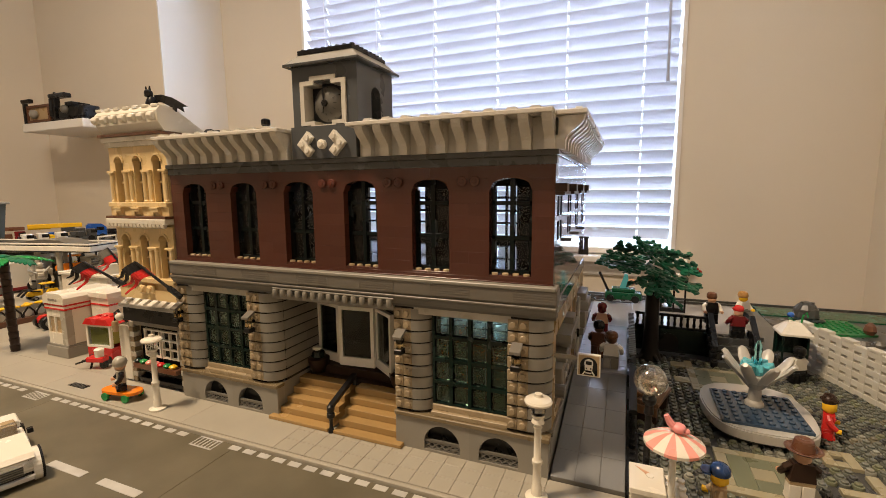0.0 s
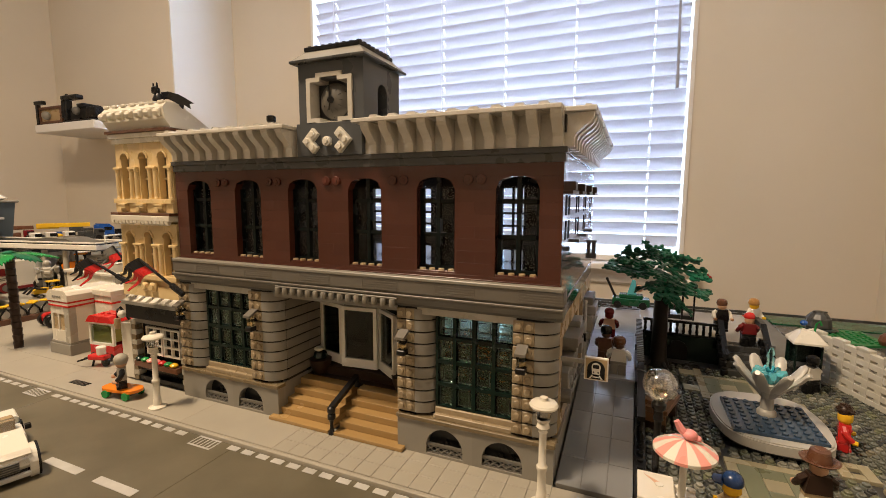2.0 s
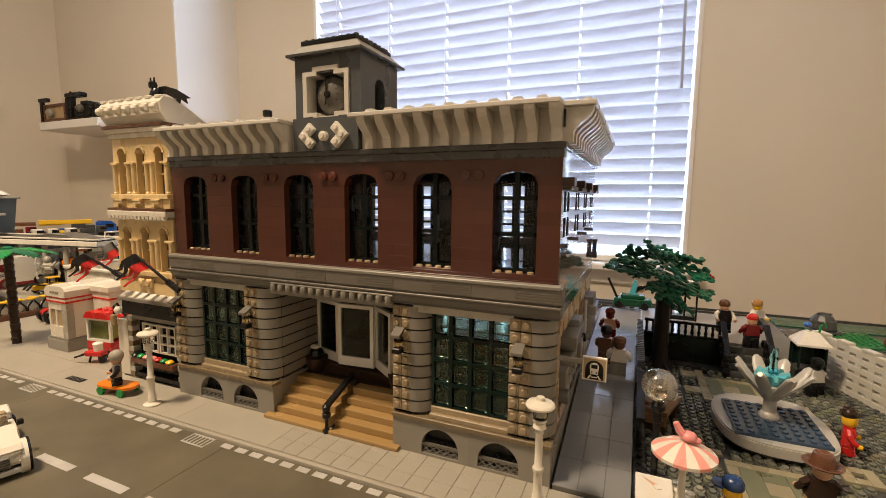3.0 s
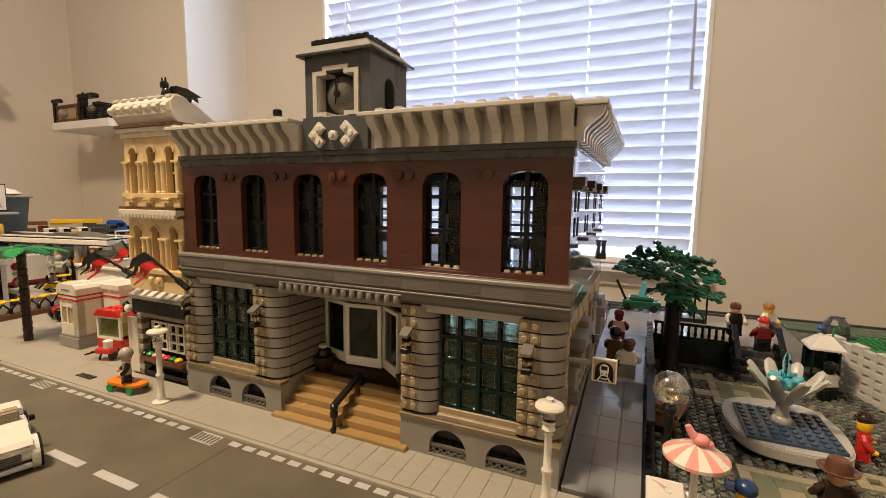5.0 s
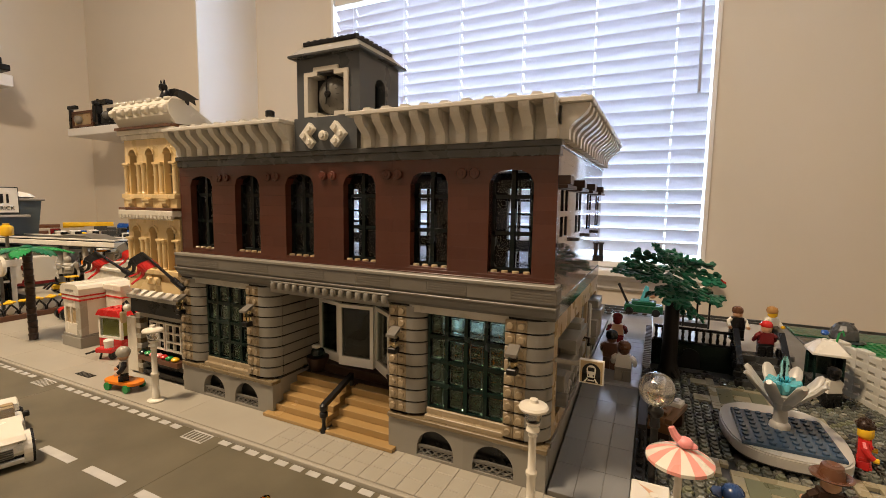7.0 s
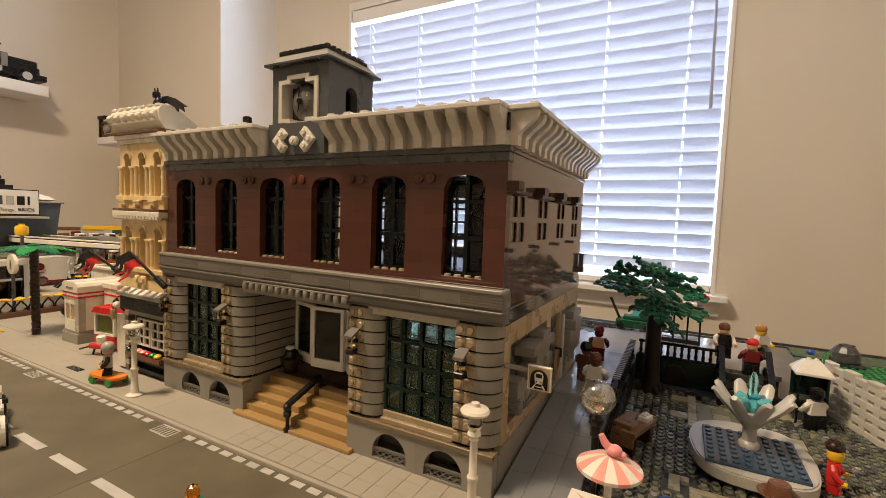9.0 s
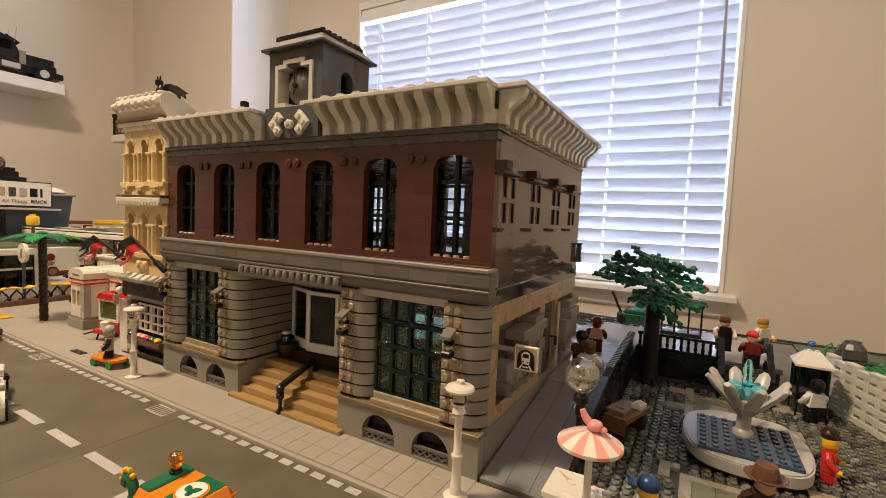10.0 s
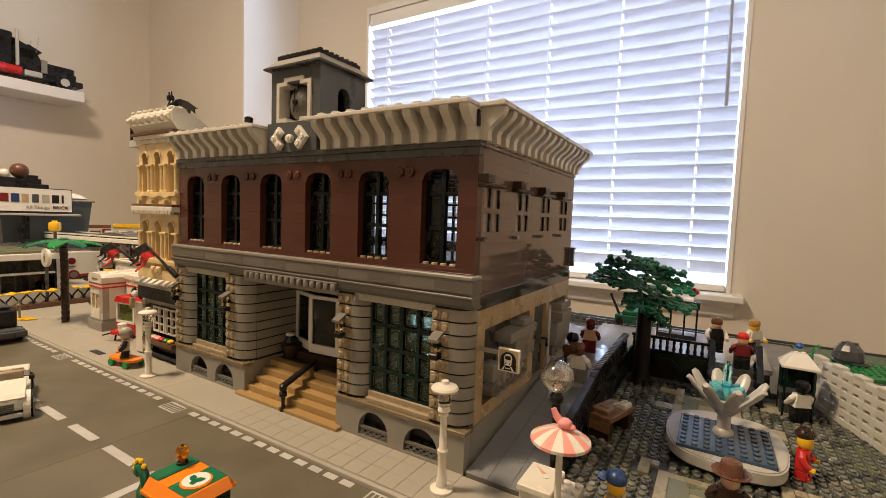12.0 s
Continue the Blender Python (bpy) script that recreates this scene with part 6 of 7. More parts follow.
for n, (x0, span) in enumerate(((2, 90),)):
    rl = part("railing", G().box(x0, x0 + span, 2, 6, 46, 49.4, 0.4).box(x0, x0 + span, 2, 6, 30, 32.4, 0.4), BLACK, te, "black balustrade")
    for k in range(12):
        part("baluster", G().lathe([(1.6, 32.4), (2.2, 36), (1.4, 40), (2.0, 44), (1.6, 46)], x0 + 3 + 7.6 * k, 4, 8), BLACK, rl, smooth=True)
for x in (91, 136):
    for k in range(5):
        part("newel_block", G().lathe([(4, 0), (4.4, 1), (4.4, 6.4), (3.4, 7.2), (4.0, 9.0)], x, -42 + 11 * k, 10, 7 * k + (0 if k else 0)), BLACK, te, smooth=True)
    part("stair_handrail", G().prism([(-44, 22), (2, 52), (2, 56), (-44, 26)], "x", x - 3, x + 3), BLACK, te)
part("side_rail", G().prism([(2, 50), (40, 50), (40, 56), (2, 56)], "x", 133, 139), BLACK, te)

# ---- shelter frame behind the railing ----
sh = thing("shelter", "black toy shelter frame with open panels on the terrace", "shelter", (84, 424, 30))
part("roof", G().box(-2, 52, -10, 12, 44, 54, 0.6), DGREEN, sh)
for x in (0, 16, 33, 48):
    part("post", G().box(x, x + 2.4, -8, -5, 0, 44), BLACK, sh)
part("bench", G().box(0, 50, -6, 8, 0, 6, 0.4), BLACK, sh)
part("white_top", G().box(20, 44, -8, 8, 54, 58, 0.6), WHITE, sh)

# ---- small green tank with an azure rider ----
tk = thing("green_buggy", "dark green toy buggy with a black barrel and azure fin", "toy vehicle", (46, 468, 30))
part("hull", G().box(-26, 30, -12, 12, 4, 16, 1.2).box(-16, 20, -10, 10, 16, 22, 1.2), DKGREEN, tk)
part("barrel", G().tube([(-20, 0, 12), (-36, 4, 44)], [2.2, 2.0], 8).ball((-36, 4, 44), 2.6, 8, 6), BLACK, tk, smooth=True)
part("fin", G().prism([(-4, 22), (10, 22), (8, 44), (3, 46)], "y", -3, 3), AZURE, tk)
part("passenger_block", G().ball((14, 0, 32), 6, 10, 8), FLESH, tk, smooth=True)
for x in (-18, 20):
    part("wheel", G().cyl((x, -14, 6), "y", 6, 28, 14, 0.8), BLACK, tk)

# ---- tree ----
tr = thing("toy_tree", "brick-built toy tree with a brown trunk and flat green leaf pieces", "tree", (82, 286, 0))
part("trunk", G().lathe([(14, 0), (12, 6), (9.4, 14), (8.6, 40), (8.2, 80), (6.5, 98)], 0, 0, 12), BARK, tr, smooth=True)
for k in range(4):
    a = radians(90 * k + 30)
    part("root", G().tube([(4 * math.cos(a), 4 * math.sin(a), 10), (12 * math.cos(a), 12 * math.sin(a), 4), (18 * math.cos(a), 18 * math.sin(a), 1)], [4, 3.4, 2], 7), BARK, tr, smooth=True)


def leaf_piece(seed):
    """One moulded limb of leaves: a flat branched plate with round lobes and stubs."""
    r = random.Random(seed)
    g = G()
    spine = [(0, 0, 0), (10, 0, 0.6), (20, 0, 0.4), (30, 0, -0.6), (40, 0, -2.4)]
    g.tube(spine, [2.0, 1.8, 1.5, 1.3, 1.1], 6)
    for k in range(3):
        for s in (-1, 1):
            x = 8 + 12 * k + r.uniform(-1.5, 1.5)
            l = r.uniform(10, 16) * (1.0 - 0.16 * k)
            ex, ey, ez = x + l * 0.75, s * l, r.uniform(-3.0, 1.6)
            g.tube([(x, 0, 0.2), (x + l * 0.35, s * l * 0.55, ez * 0.5), (ex, ey, ez)], [1.7, 1.6, 1.3], 6)
            for j in range(3):
                u = 0.45 + 0.27 * j
                px, py = x + (ex - x) * u + r.uniform(-2.6, 2.6), ey * u + r.uniform(-2.8, 2.8)
                rad = r.uniform(2.8, 4.3)
                g.lathe([(rad * 0.9, -1.1), (rad, 0), (rad * 0.9, 1.1)], px, py, 8, ez * u)
            g.cyl((ex, ey, ez - 1.0), "z", 2.7, 4.2, 8, 0.3)
            if r.random() < 0.75:
                g.tube([(ex, ey, ez), (ex + r.uniform(2, 5), ey + s * r.uniform(2, 5), ez - r.uniform(0, 3))], [1.5, 1.3], 6)
    g.cyl((40, 0, -3), "z", 2.4, 3.8, 8, 0.3)
    return g


leafs = [leaf_piece(s).mesh("leaf_plate", LEAFG) for s in (1, 2, 3)]
rt = random.Random(11)
n = 0
for ring, (z, count2, tilt, reach) in enumerate(((97, 3, -24, 0.8), (104, 5, -14, 1.15), (113, 6, -8, 1.28), (122, 5, 2, 1.12), (131, 4, 8, 0.9), (139, 3, 14, 0.6))):
    for k in range(count2):
        a = 360 * k / count2 + ring * 23 + rt.uniform(-9, 9)
        if ring < 2 and math.cos(radians(a)) < -0.25:
            continue
        o = part("leaf_plate", leafs[n % 3], None, tr)
        o.matrix_local = pose(0, 0, 0.11, 0, 9, 0) @ pose(-0.008, 0, (z - 110) * 0.001) @ Matrix.Rotation(radians(a), 4, "Z") @ Matrix.Rotation(radians(-tilt + rt.uniform(-11, 11)), 4, "Y") @ Matrix.Rotation(radians(rt.uniform(-30, 30)), 4, "X") @ pose(0.006, 0, 0) @ Matrix.Diagonal((reach, reach * 0.95, 1, 1))
        n += 1
part("red_bird", G().ball((51, 14, 113), 3.2, 8, 6, 0.9).ball((48.6, 13, 116), 2.0, 8, 6), RED, tr, "small red bird on a leaf tip", True)

# ---- market table by the ramp ----
mt = thing("market_table", "brown toy market table with a white brick and dark goods", "table", (76, 132, 0), -18)
mt.scale = (0.88, 0.88, 0.88)
for k in range(4):
    part("top_plank", G().box(-14 + 7.1 * k, -7.2 + 7.1 * k, -26, 26, 19 + 0.3 * (k % 2), 23.8 + 0.3 * (k % 2), 0.3), WOODT, mt)
part("front_board", G().box(-13, 13, -26.4, -24.2, 9, 18.6, 0.4), WOODT, mt)
for y in (-24, 16):
    part("leg", G().box(-12, 12, y, y + 8, 0, 18.9, 0.4), TRUNK, mt)
part("crate", G().box(-10, 8, -20, -2, 24.2, 28, 0.5), WOODT, mt)
part("white_brick", G().box(2, 12, 8, 22, 24, 28.6, 0.4).stud(7, 12, 28.6).stud(7, 18, 28.6), WHITE, mt)
part("dark_goods", G().ball((-2, 34, 12), 9, 12, 8).box(-10, 6, 26, 42, 0, 8, 0.5), BLACK, mt, smooth=True)
part("red_goods", G().box(-18, -10, -26, -14, 0, 14, 0.5), RED, mt)

# ---- lattice fence ----
fc = thing("lattice_fence", "pale grey brick-built fence with rows of slots", "fence", (247, 332, 0), -108 + 36)
FD = math.degrees(math.atan2(-90, 30))
fc.matrix_world = pose(0.2495, 0.330, 0, 0, 0, FD)
slat = G().box(0, 15.9, -3.2, 3.2, 0, 6.0, 0.3).mesh("fence_slat", FENCEM)
spacer = G().box(0, 7.4, -2.9, 2.9, 0, 3.6, 0.1).mesh("fence_spacer", FENCEM)
for k in range(19):
    for r in range(6):
        s = part("fence_slat", slat, None, fc)
        s.location = (0.016 * k, 0, (0.6 + 9.2 * r) * 0.001)
        if r < 5:
            part("fence_spacer", spacer, None, fc).location = ((16 * k + 8.6) * 0.001, 0, (6.6 + 9.2 * r - 0.2) * 0.001)
    if k % 2 == 0:
        part("fence_cap", G().box(16 * k - 1, 16 * k + 15, -3.8, 3.8, 52.6, 55.6, 0.4), FENCEM, fc)
# ---- lawn, boulder and back edge ----
lw = thing("lawn", "green studded lawn plates behind the fence", "lawn", (0, 0, 0), kind="structure")
part("plate", G().prism([(296, 536), (300, 470), (316, 452), (350, 458), (382, 470), (372, 540)], "z", -7, 8), LAWNG, lw, "green lawn plate")
part("grey_plate", G().box(262, 560, 360, 546, -7, 5, 0.4), DBG, lw)
g = G()
for i in range(9):
    for j in range(8):
        g.stud(303 + 8 * i, 472 + 8 * j, 8, 7)
tagged(part("grass_studs", g, LAWNG, lw), kind="stuff")
part("path_plate", G().box(212, 262, 330, 600, -7, 4, 0.4), MBG, lw)
part("dark_plate", G().box(262.2, 560, 546.2, 600, -7, 7, 0.4), DKGREEN, lw)
bo = thing("boulder", "dark grey toy boulder on the lawn", "boulder", (316, 530, 7))
bo.scale = (1.1, 1.1, 1.16)
part("rock", G().lathe([(14, 0), (16, 6), (14.5, 16), (10, 22), (6, 25), (2, 26)], 0, 0, 11), DBG, bo)
part("stud", G().stud(-6, -3, 24).stud(6, -3, 24), DBG, bo)
part("foot_plants", G().lathe([(19, 0), (20, 3), (16, 5)], 2, -4, 11), DGREEN, bo)
be = thing("back_track", "dark grey toy rail bank along the back of the table", "railway", (0, 0, 0))
part("bank", G().box(-200, 560, 604, 660, -7, -4, 0.5), DBG, be)
for k in range(48):
    part("sleeper", G().box(-196 + 16 * k, -188 + 16 * k, 612, 652, -4, -1.6, 0.3), TRUNK, be)
for y in (620, 642):
    part("rail", G().box(-200, 560, y, y + 4, -1.6, 2.4), DBG, be)
bu = thing("shrub", "small dark brown toy shrub on the lawn", "shrub", (372, 470, 8))
part("leaves", G().lathe([(5, 0), (8, 6), (6, 13), (2, 17)], 0, 0, 8), RBROWN, bu)
for k in range(5):
    t = thing("stone", "small grey toy stone on the lawn", "stone", (346 + 18 * k, 416 + 5 * (k % 2), 5), group="stones on the lawn")
    part("block", G().lathe([(6, 0), (6.4, 3), (4, 7), (1, 8)], 0, 0, 7), MBG, t)

# ---- things at the far end of the town ----
pl = thing("flower_planter", "brown toy planter with yellow flowers over black arches", "planter", (-886, 0, 0), 3)
part("box", G().box(-8, 8, -80, 130, 0, 9, 0.6), RBROWN, pl)
for k in range(11):
    y = -72 + 19 * k
    g = G()
    for j, (dx, dy) in enumerate(((0, -4), (2, 3.6), (-3, 1), (3.4, -1))):
        z = 26.4 + 0.9 * ((k + j) % 3)
        g.lathe([(1.2, z), (4.2, z + 1.2), (4.4, z + 3.0), (2.0, z + 4.4)], dx, y + dy, 7)
    part("yellow_flower", g, YELLOW, pl, smooth=True)
    part("stem_arch", G().tube([(4, y - 9, 9), (4, y - 7.6, 17), (4, y - 2, 24), (4, y, 27), (4, y + 2, 24), (4, y + 7.6, 17), (4, y + 9, 9)], 1.5, 6), BLACK, pl)
    part("white_disc", G().cyl((-3, y, 15), "x", 6.2, 4, 12), WHITE, pl)
stn = thing("toy_station", "white and glass toy station building with flat roofs", "toy building", (-960, 40, 0))
part("wall", G().box(-150, 0, -90, -84, 0, 80).box(-6, 0, -90, 40, 0, 20).box(-6, 0, -90, -50, 20, 80).box(-6, 0, 30, 40, 20, 80), WHITE, stn)
part("glazing", G().box(-4, -2, -50, 30, 20, 80), SMOKE, stn)
for k in range(5):
    part("mullion", G().box(-5, 1, -50 + 20 * k, -48 + 20 * k, 20, 80), BLACK, stn)
part("transom", G().box(-5, 1.5, -50, 30, 52, 56), WHITE, stn)
part("roof", G().box(-156, 8, -96, 46, 80, 92, 1.0), WHITE, stn)
part("roof_deck", G().box(-150, 2, -90, 40, 92, 96), OLIVE, stn)
# black box behind the glazing paints the station's unlit inside
part("inside_dark", G().box(-60, -20, -84, 36, 0, 78), BLACK, stn)
mv = thing("toy_van", "white toy van with a red sill and a round emblem", "van", (-1056, 150, 26), 90)
part("body", G().prism([(-46, 8), (44, 8), (46, 14), (46, 52), (40, 58), (-30, 58), (-42, 50), (-46, 30)], "y", -20, 20), WHITE, mv)
part("sill", G().box(-47, 47, -20.8, 20.8, 5, 11, 0.6), DRED, mv, "dark red sill")
part("emblem", G().cyl((-27, -20.4, 40), "y", 7.5, -1, 18).box(-32, -22, -21.8, -21.4, 37, 42), DRED, mv, "dark red round emblem")
part("print_bars", G().box(-33, -20, -20.6, -20, 27, 29).box(-33, -24, -20.6, -20, 24, 25.6), MBG, mv)
part("windscreen", G().prism([(-43.4, 33), (-41, 48.4), (-40, 48), (-42.4, 33)], "y", -17, 17), BLACK, mv)
for x in (-24, 28):
    w = part("wheel", G().cyl((x, -21.6, 10), "y", 10.5, 43.2, 18, 1), DRED if x < 0 else BLACK, mv)
    part("hub", G().cyl((x, -22.6, 10), "y", 6.5, 1, 14, 0.4), MBG, w)
# the canopy's near edge runs nearly along the street; its far side lies behind
cn = thing("white_canopy", "white toy canopy with a black glazed band and grey curved top", "canopy", (-880, 198, 0), 12)
part("roof", G().box(-330, 0, 0, 66, 107, 116.6, 1), WHITE, cn)
part("glazing", G().box(-328, -2, 2, 64, 116.4, 118.8), BLACK, cn, "black glazed band")
part("soffit", G().box(-326, -4, 4, 62, 104.6, 107.2), DBG, cn)
part("edge", G().box(-330, 0, 0, 4, 118.8, 122, 0.8).box(-4, 0, 4, 66, 118.8, 122, 0.8).box(-330, -4, 62, 66, 118.8, 122, 0.8), WHITE, cn, "raised white edge")
part("dome", G().prism([(-186, 118), (-160, 124), (-120, 128.5), (-84, 127), (-48, 118)], "y", 10, 56), MBG, cn, "grey curved top")
part("dome_rib", G().prism([(-160, 125), (-120, 129.6), (-84, 128), (-86, 126.4), (-120, 128.2), (-158, 123.8)], "y", 9.4, 12), LBG2, cn)
part("end_rail", G().tube([(-3, 60, 120), (-3, 60, 133), (-3, 22, 133), (-3, 22, 120)], 1.9, 6), WHITE, cn)
for x, y in ((-136, 12), (-86, 12), (-250, 12), (-120, 54), (-20, 54)):
    part("post", G().cyl((x, y, 26), "z", 5, 78.6, 12), LBG2, cn)
part("thin_post", G().cyl((-50, 4, 58), "z", 1.7, 46.6, 8), BLACK, cn)
gy = thing("grey_robot", "light grey toy robot between the canopy posts", "toy", (-1000, 176, 26), 60)
part("torso", G().box(-9, 9, -7, 7, 24, 46, 3).box(-7, 7, -9, 9, 30, 40, 3), LBG2, gy)
part("head", G().ball((0, 0, 53), 6.5, 12, 8), LBG2, gy, smooth=True)
for sx in (-1, 1):
    part("arm", G().box(sx * 14 - 4, sx * 14 + 4, -4, 4, 34, 46, 1.5).tube([(sx * 14, 0, 36), (sx * 17, -5, 25), (sx * 15, -9, 17)], 2.4, 6), LBG2, gy)
    part("leg", G().box(sx * 5 - 3.4, sx * 5 + 3.4, -4, 4, 4, 24, 1.2).box(sx * 5 - 4.4, sx * 5 + 4.4, -8, 6, 0, 4, 0.8), MBG, gy)
part("pipe", G().tube([(6, -7, 40), (15, -9, 50), (19, -8, 62)], 2.2, 6).tube([(-6, -7, 38), (-17, -11, 46), (-13, -11, 60)], 2.0, 6), CHROME, gy, smooth=True)
yh = thing("yellow_head_block", "yellow round toy block on a thin post", "toy", (-950, 68, 96))
part("block", G().lathe([(5, 38), (9.4, 40), (10, 44), (10, 53), (8.6, 56), (4.6, 57), (4.6, 60)], 0, 0, 12), YELLOW, yh, smooth=True)
part("post", G().box(-2, 2, -2, 2, 0, 38), MBG, yh)


def far_vehicle(name, label, at, turn, lo, hi, mast=None, long=46):
    t = thing(name, label, "toy vehicle", at, turn, group="far toy vehicles")
    part("chassis", G().box(-long, long, -13, 13, 5, 13, 0.8), DBG, t)
    part("cab", G().box(long - 22, long, -12, 12, 13, 34, 1.6), lo, t)
    part("load", G().box(-long, long - 26, -12, 12, 13, 28, 1.2), hi, t)
    part("cab_window", G().box(long - 14, long + 0.6, -12.4, 12.4, 23, 31), BLACK, t)
    for x in (-long + 14, long - 14):
        part("wheel", G().cyl((x, -15, 8), "y", 8, 30, 16, 1), BLACK, t)
    if mast:
        part("boom", G().box(-long - 30, long, -5, 5, 36, 46, 0.8), mast, t, "long yellow boom")
    return t


def digger(name, label, at, turn, body, big, arm=0):
    """Stubby toy loader or tractor: nose, cab with posts, four treaded wheels, an arm in front."""
    t = thing(name, label, "toy vehicle", at, turn, group="far toy vehicles")
    part("nose", G().prism([(0, 10), (21, 10), (22, 18), (18, 22), (0, 23)], "y", -6.5, 6.5), body, t)
    part("fender", G().prism([(-22, 16), (-19, 24), (-7, 24), (-3, 16)], "y", -13, -7).prism([(-22, 16), (-19, 24), (-7, 24), (-3, 16)], "y", 7, 13), body, t)
    cab = part("cab", G().box(-17, 0, -7, 7, 10, 23, 0.8), MBG, t)
    part("cab_post", G().box(-16, -14, -6.6, -4.6, 23, 36).box(-16, -14, 4.6, 6.6, 23, 36).box(-3, -1, -6.6, -4.6, 23, 36).box(-3, -1, 4.6, 6.6, 23, 36), BLACK, cab)
    part("cab_roof", G().box(-18, 1, -8, 8, 36, 39, 0.8), body, cab)
    for x, r in ((-12, big), (14, big * 0.7)):
        for sy in (-1, 1):
            w = part("wheel", G().cyl((x, sy * 11.5 - 4.5, r), "y", r, 9, 18, 1.2), BLACK, t)
            part("hub", G().cyl((x, sy * 11.5 + (4.5 if sy > 0 else -5.3), r), "y", r * 0.45, 0.8, 12, 0.2), LBG, w)
    if arm:
        part("arm", G().tube([(4, -8, 20), (22, -8, 26), (32, -8, 12)], 2.2, 6).tube([(4, 8, 20), (22, 8, 26), (32, 8, 12)], 2.2, 6), BLACK, t)
    if arm > 1:
        part("bucket", G().prism([(30, 2), (42, 2), (38, 8), (34, 18), (30, 18)], "y", -13, 13), body, t)
    return t


ct = thing("crane_truck", "blue toy crane truck with a long yellow boom", "toy vehicle", (-1442, 466, 82), 64, "far toy vehicles")
part("boom", G().box(-88, 30, -6, 6, 38, 50, 0.8).box(-88, -40, -4, 4, 35, 38, 0.4), YELLOW, ct, "long yellow boom")
part("boom_foot", G().box(-18, 14, -8, 8, 24, 38, 0.8), DBG, ct)
part("cab", G().prism([(38, 12), (86, 12), (86, 34), (76, 44), (44, 46), (38, 40)], "y", -15, 15), BLUE, ct)
part("cab_window", G().box(62, 80, -15.6, 15.6, 26, 36), BLACK, ct)
part("chassis", G().box(-74, 86, -12, 12, 7, 14, 0.8), DBG, ct)
part("load", G().box(-68, -10, -13, 13, 14, 26, 1), BLUE, ct)
part("counterweight", G().box(14, 36, -14, 14, 14, 34, 1), DBG, ct)
for x in (-56, -34, 20, 56, 74):
    part("wheel", G().cyl((x, -16, 8), "y", 8, 32, 16, 1), BLACK, ct)
far_vehicle("toy_lorry", "orange and brown toy lorry far along the table", (-1480, 352, 82), 66, DRED, RBROWN, RBROWN, 26)
far_vehicle("toy_lorry", "orange and brown toy lorry at the end of the row", (-1392, 566, 82), 64, ORANGE, BLACK, None, 24)
far_vehicle("toy_car", "small white toy car in front of the crane truck", (-1352, 322, 82), 75, WHITE, BLACK, None, 13)
far_vehicle("toy_car", "small white toy car in front of the crane truck", (-1348, 352, 82), 75, WHITE, DBG, None, 13)
far_vehicle("toy_car", "yellow and white toy car in front of the crane truck", (-1340, 384, 82), 75, WHITE, YELLOW, None, 18)
far_vehicle("toy_lorry", "dark toy lorry beside the crane truck", (-1385, 470, 82), 66, DBG, DBG, None, 30)
digger("toy_digger", "yellow toy digger with grey cab in the far street", (-1000, 274, 58), 250, YELLOW, 8, 2)
digger("toy_tractor", "orange toy tractor with black wheels under the canopy", (-962, 206, 58), 230, ORANGE, 6)
digger("toy_loader", "yellow toy loader with a black arm behind the flowers", (-938, 144, 26), 262, YELLOW, 7, 1).scale = (1, 1, 0.72)
digger("toy_tractor", "red toy tractor with large black tyres beside the kiosk", (-812, 98, 0), 262, RED, 15)
far_vehicle("toy_lorry", "yellow and grey toy lorry in the far street", (-1010, 330, 58), 70, YELLOW, LBG, None, 28)
far_vehicle("toy_lorry", "white toy lorry in the far street", (-1050, 250, 58), 70, WHITE, LBG, None, 26)
bank = thing("display_riser", "dark shelf riser carrying a storage tub", "riser", (-1250, 150, 0))
part("top", G().box(-110, 160, -100, 100, 90, 98, 0.8), DBG, bank)
part("front", G().box(154, 158, -98, 98, 0, 90), LBG2, bank)
part("end_panel", G().box(-108, 154, 94, 98, 0, 90), DBG, bank)
bank = thing("display_riser", "long dark shelf riser carrying toy vehicles", "riser", (-1400, 450, 0))
part("top", G().box(-170, 140, -190, 260, 74, 82, 0.8), DBG, bank)
part("front", G().box(134, 138, -188, 258, 0, 74), LBG2, bank)
part("end_panel", G().box(-168, 134, 254, 258, 0, 74), DBG, bank)
solid("street_riser", G().box(-1140, -912, 92, 214, 0, 26, 0.8), WALKM, "pale grey toy street plate under the canopy", "riser")
rz = thing("street_riser", "grey toy street block with clutter", "riser", (-1000, 300, 0))
part("block", G().box(-110, 110, -85, 90, 0, 58, 1), MBG, rz)
part("grille_block", G().box(50, 84, -82, -58, 58, 92, 1), LBG2, rz)
for k in range(6):
    part("grille_bar", G().box(84, 86, -82, -58, 62 + 5 * k, 64.4 + 5 * k), MBG, rz)
part("flower_heap", G().ball((96, -40, 62), 9, 8, 6).ball((90, -22, 64), 8, 8, 6), YELLOW, rz)
part("red_box", G().box(70, 92, -10, 14, 58, 74, 1), RED, rz)
wb = thing("white_container", "long open white plastic container behind the kiosk", "container", (-822, 118, 0))
part("side", G().box(0, 120, 0, 4, 0, 86, 1).box(0, 120, 106, 110, 0, 86, 1).box(0, 4, 4, 106, 0, 86, 1).box(116, 120, 4, 106, 0, 86, 1), AGED, wb)
part("rim", G().box(-3, 123, -3, 4, 83, 88, 1).box(-3, 123, 106, 113, 83, 88, 1).box(-3, 4, 4, 106, 83, 88, 1).box(116, 123, 4, 106, 83, 88, 1), AGED, wb)
part("bottom", G().box(4, 116, 4, 106, 0, 4), AGED, wb)

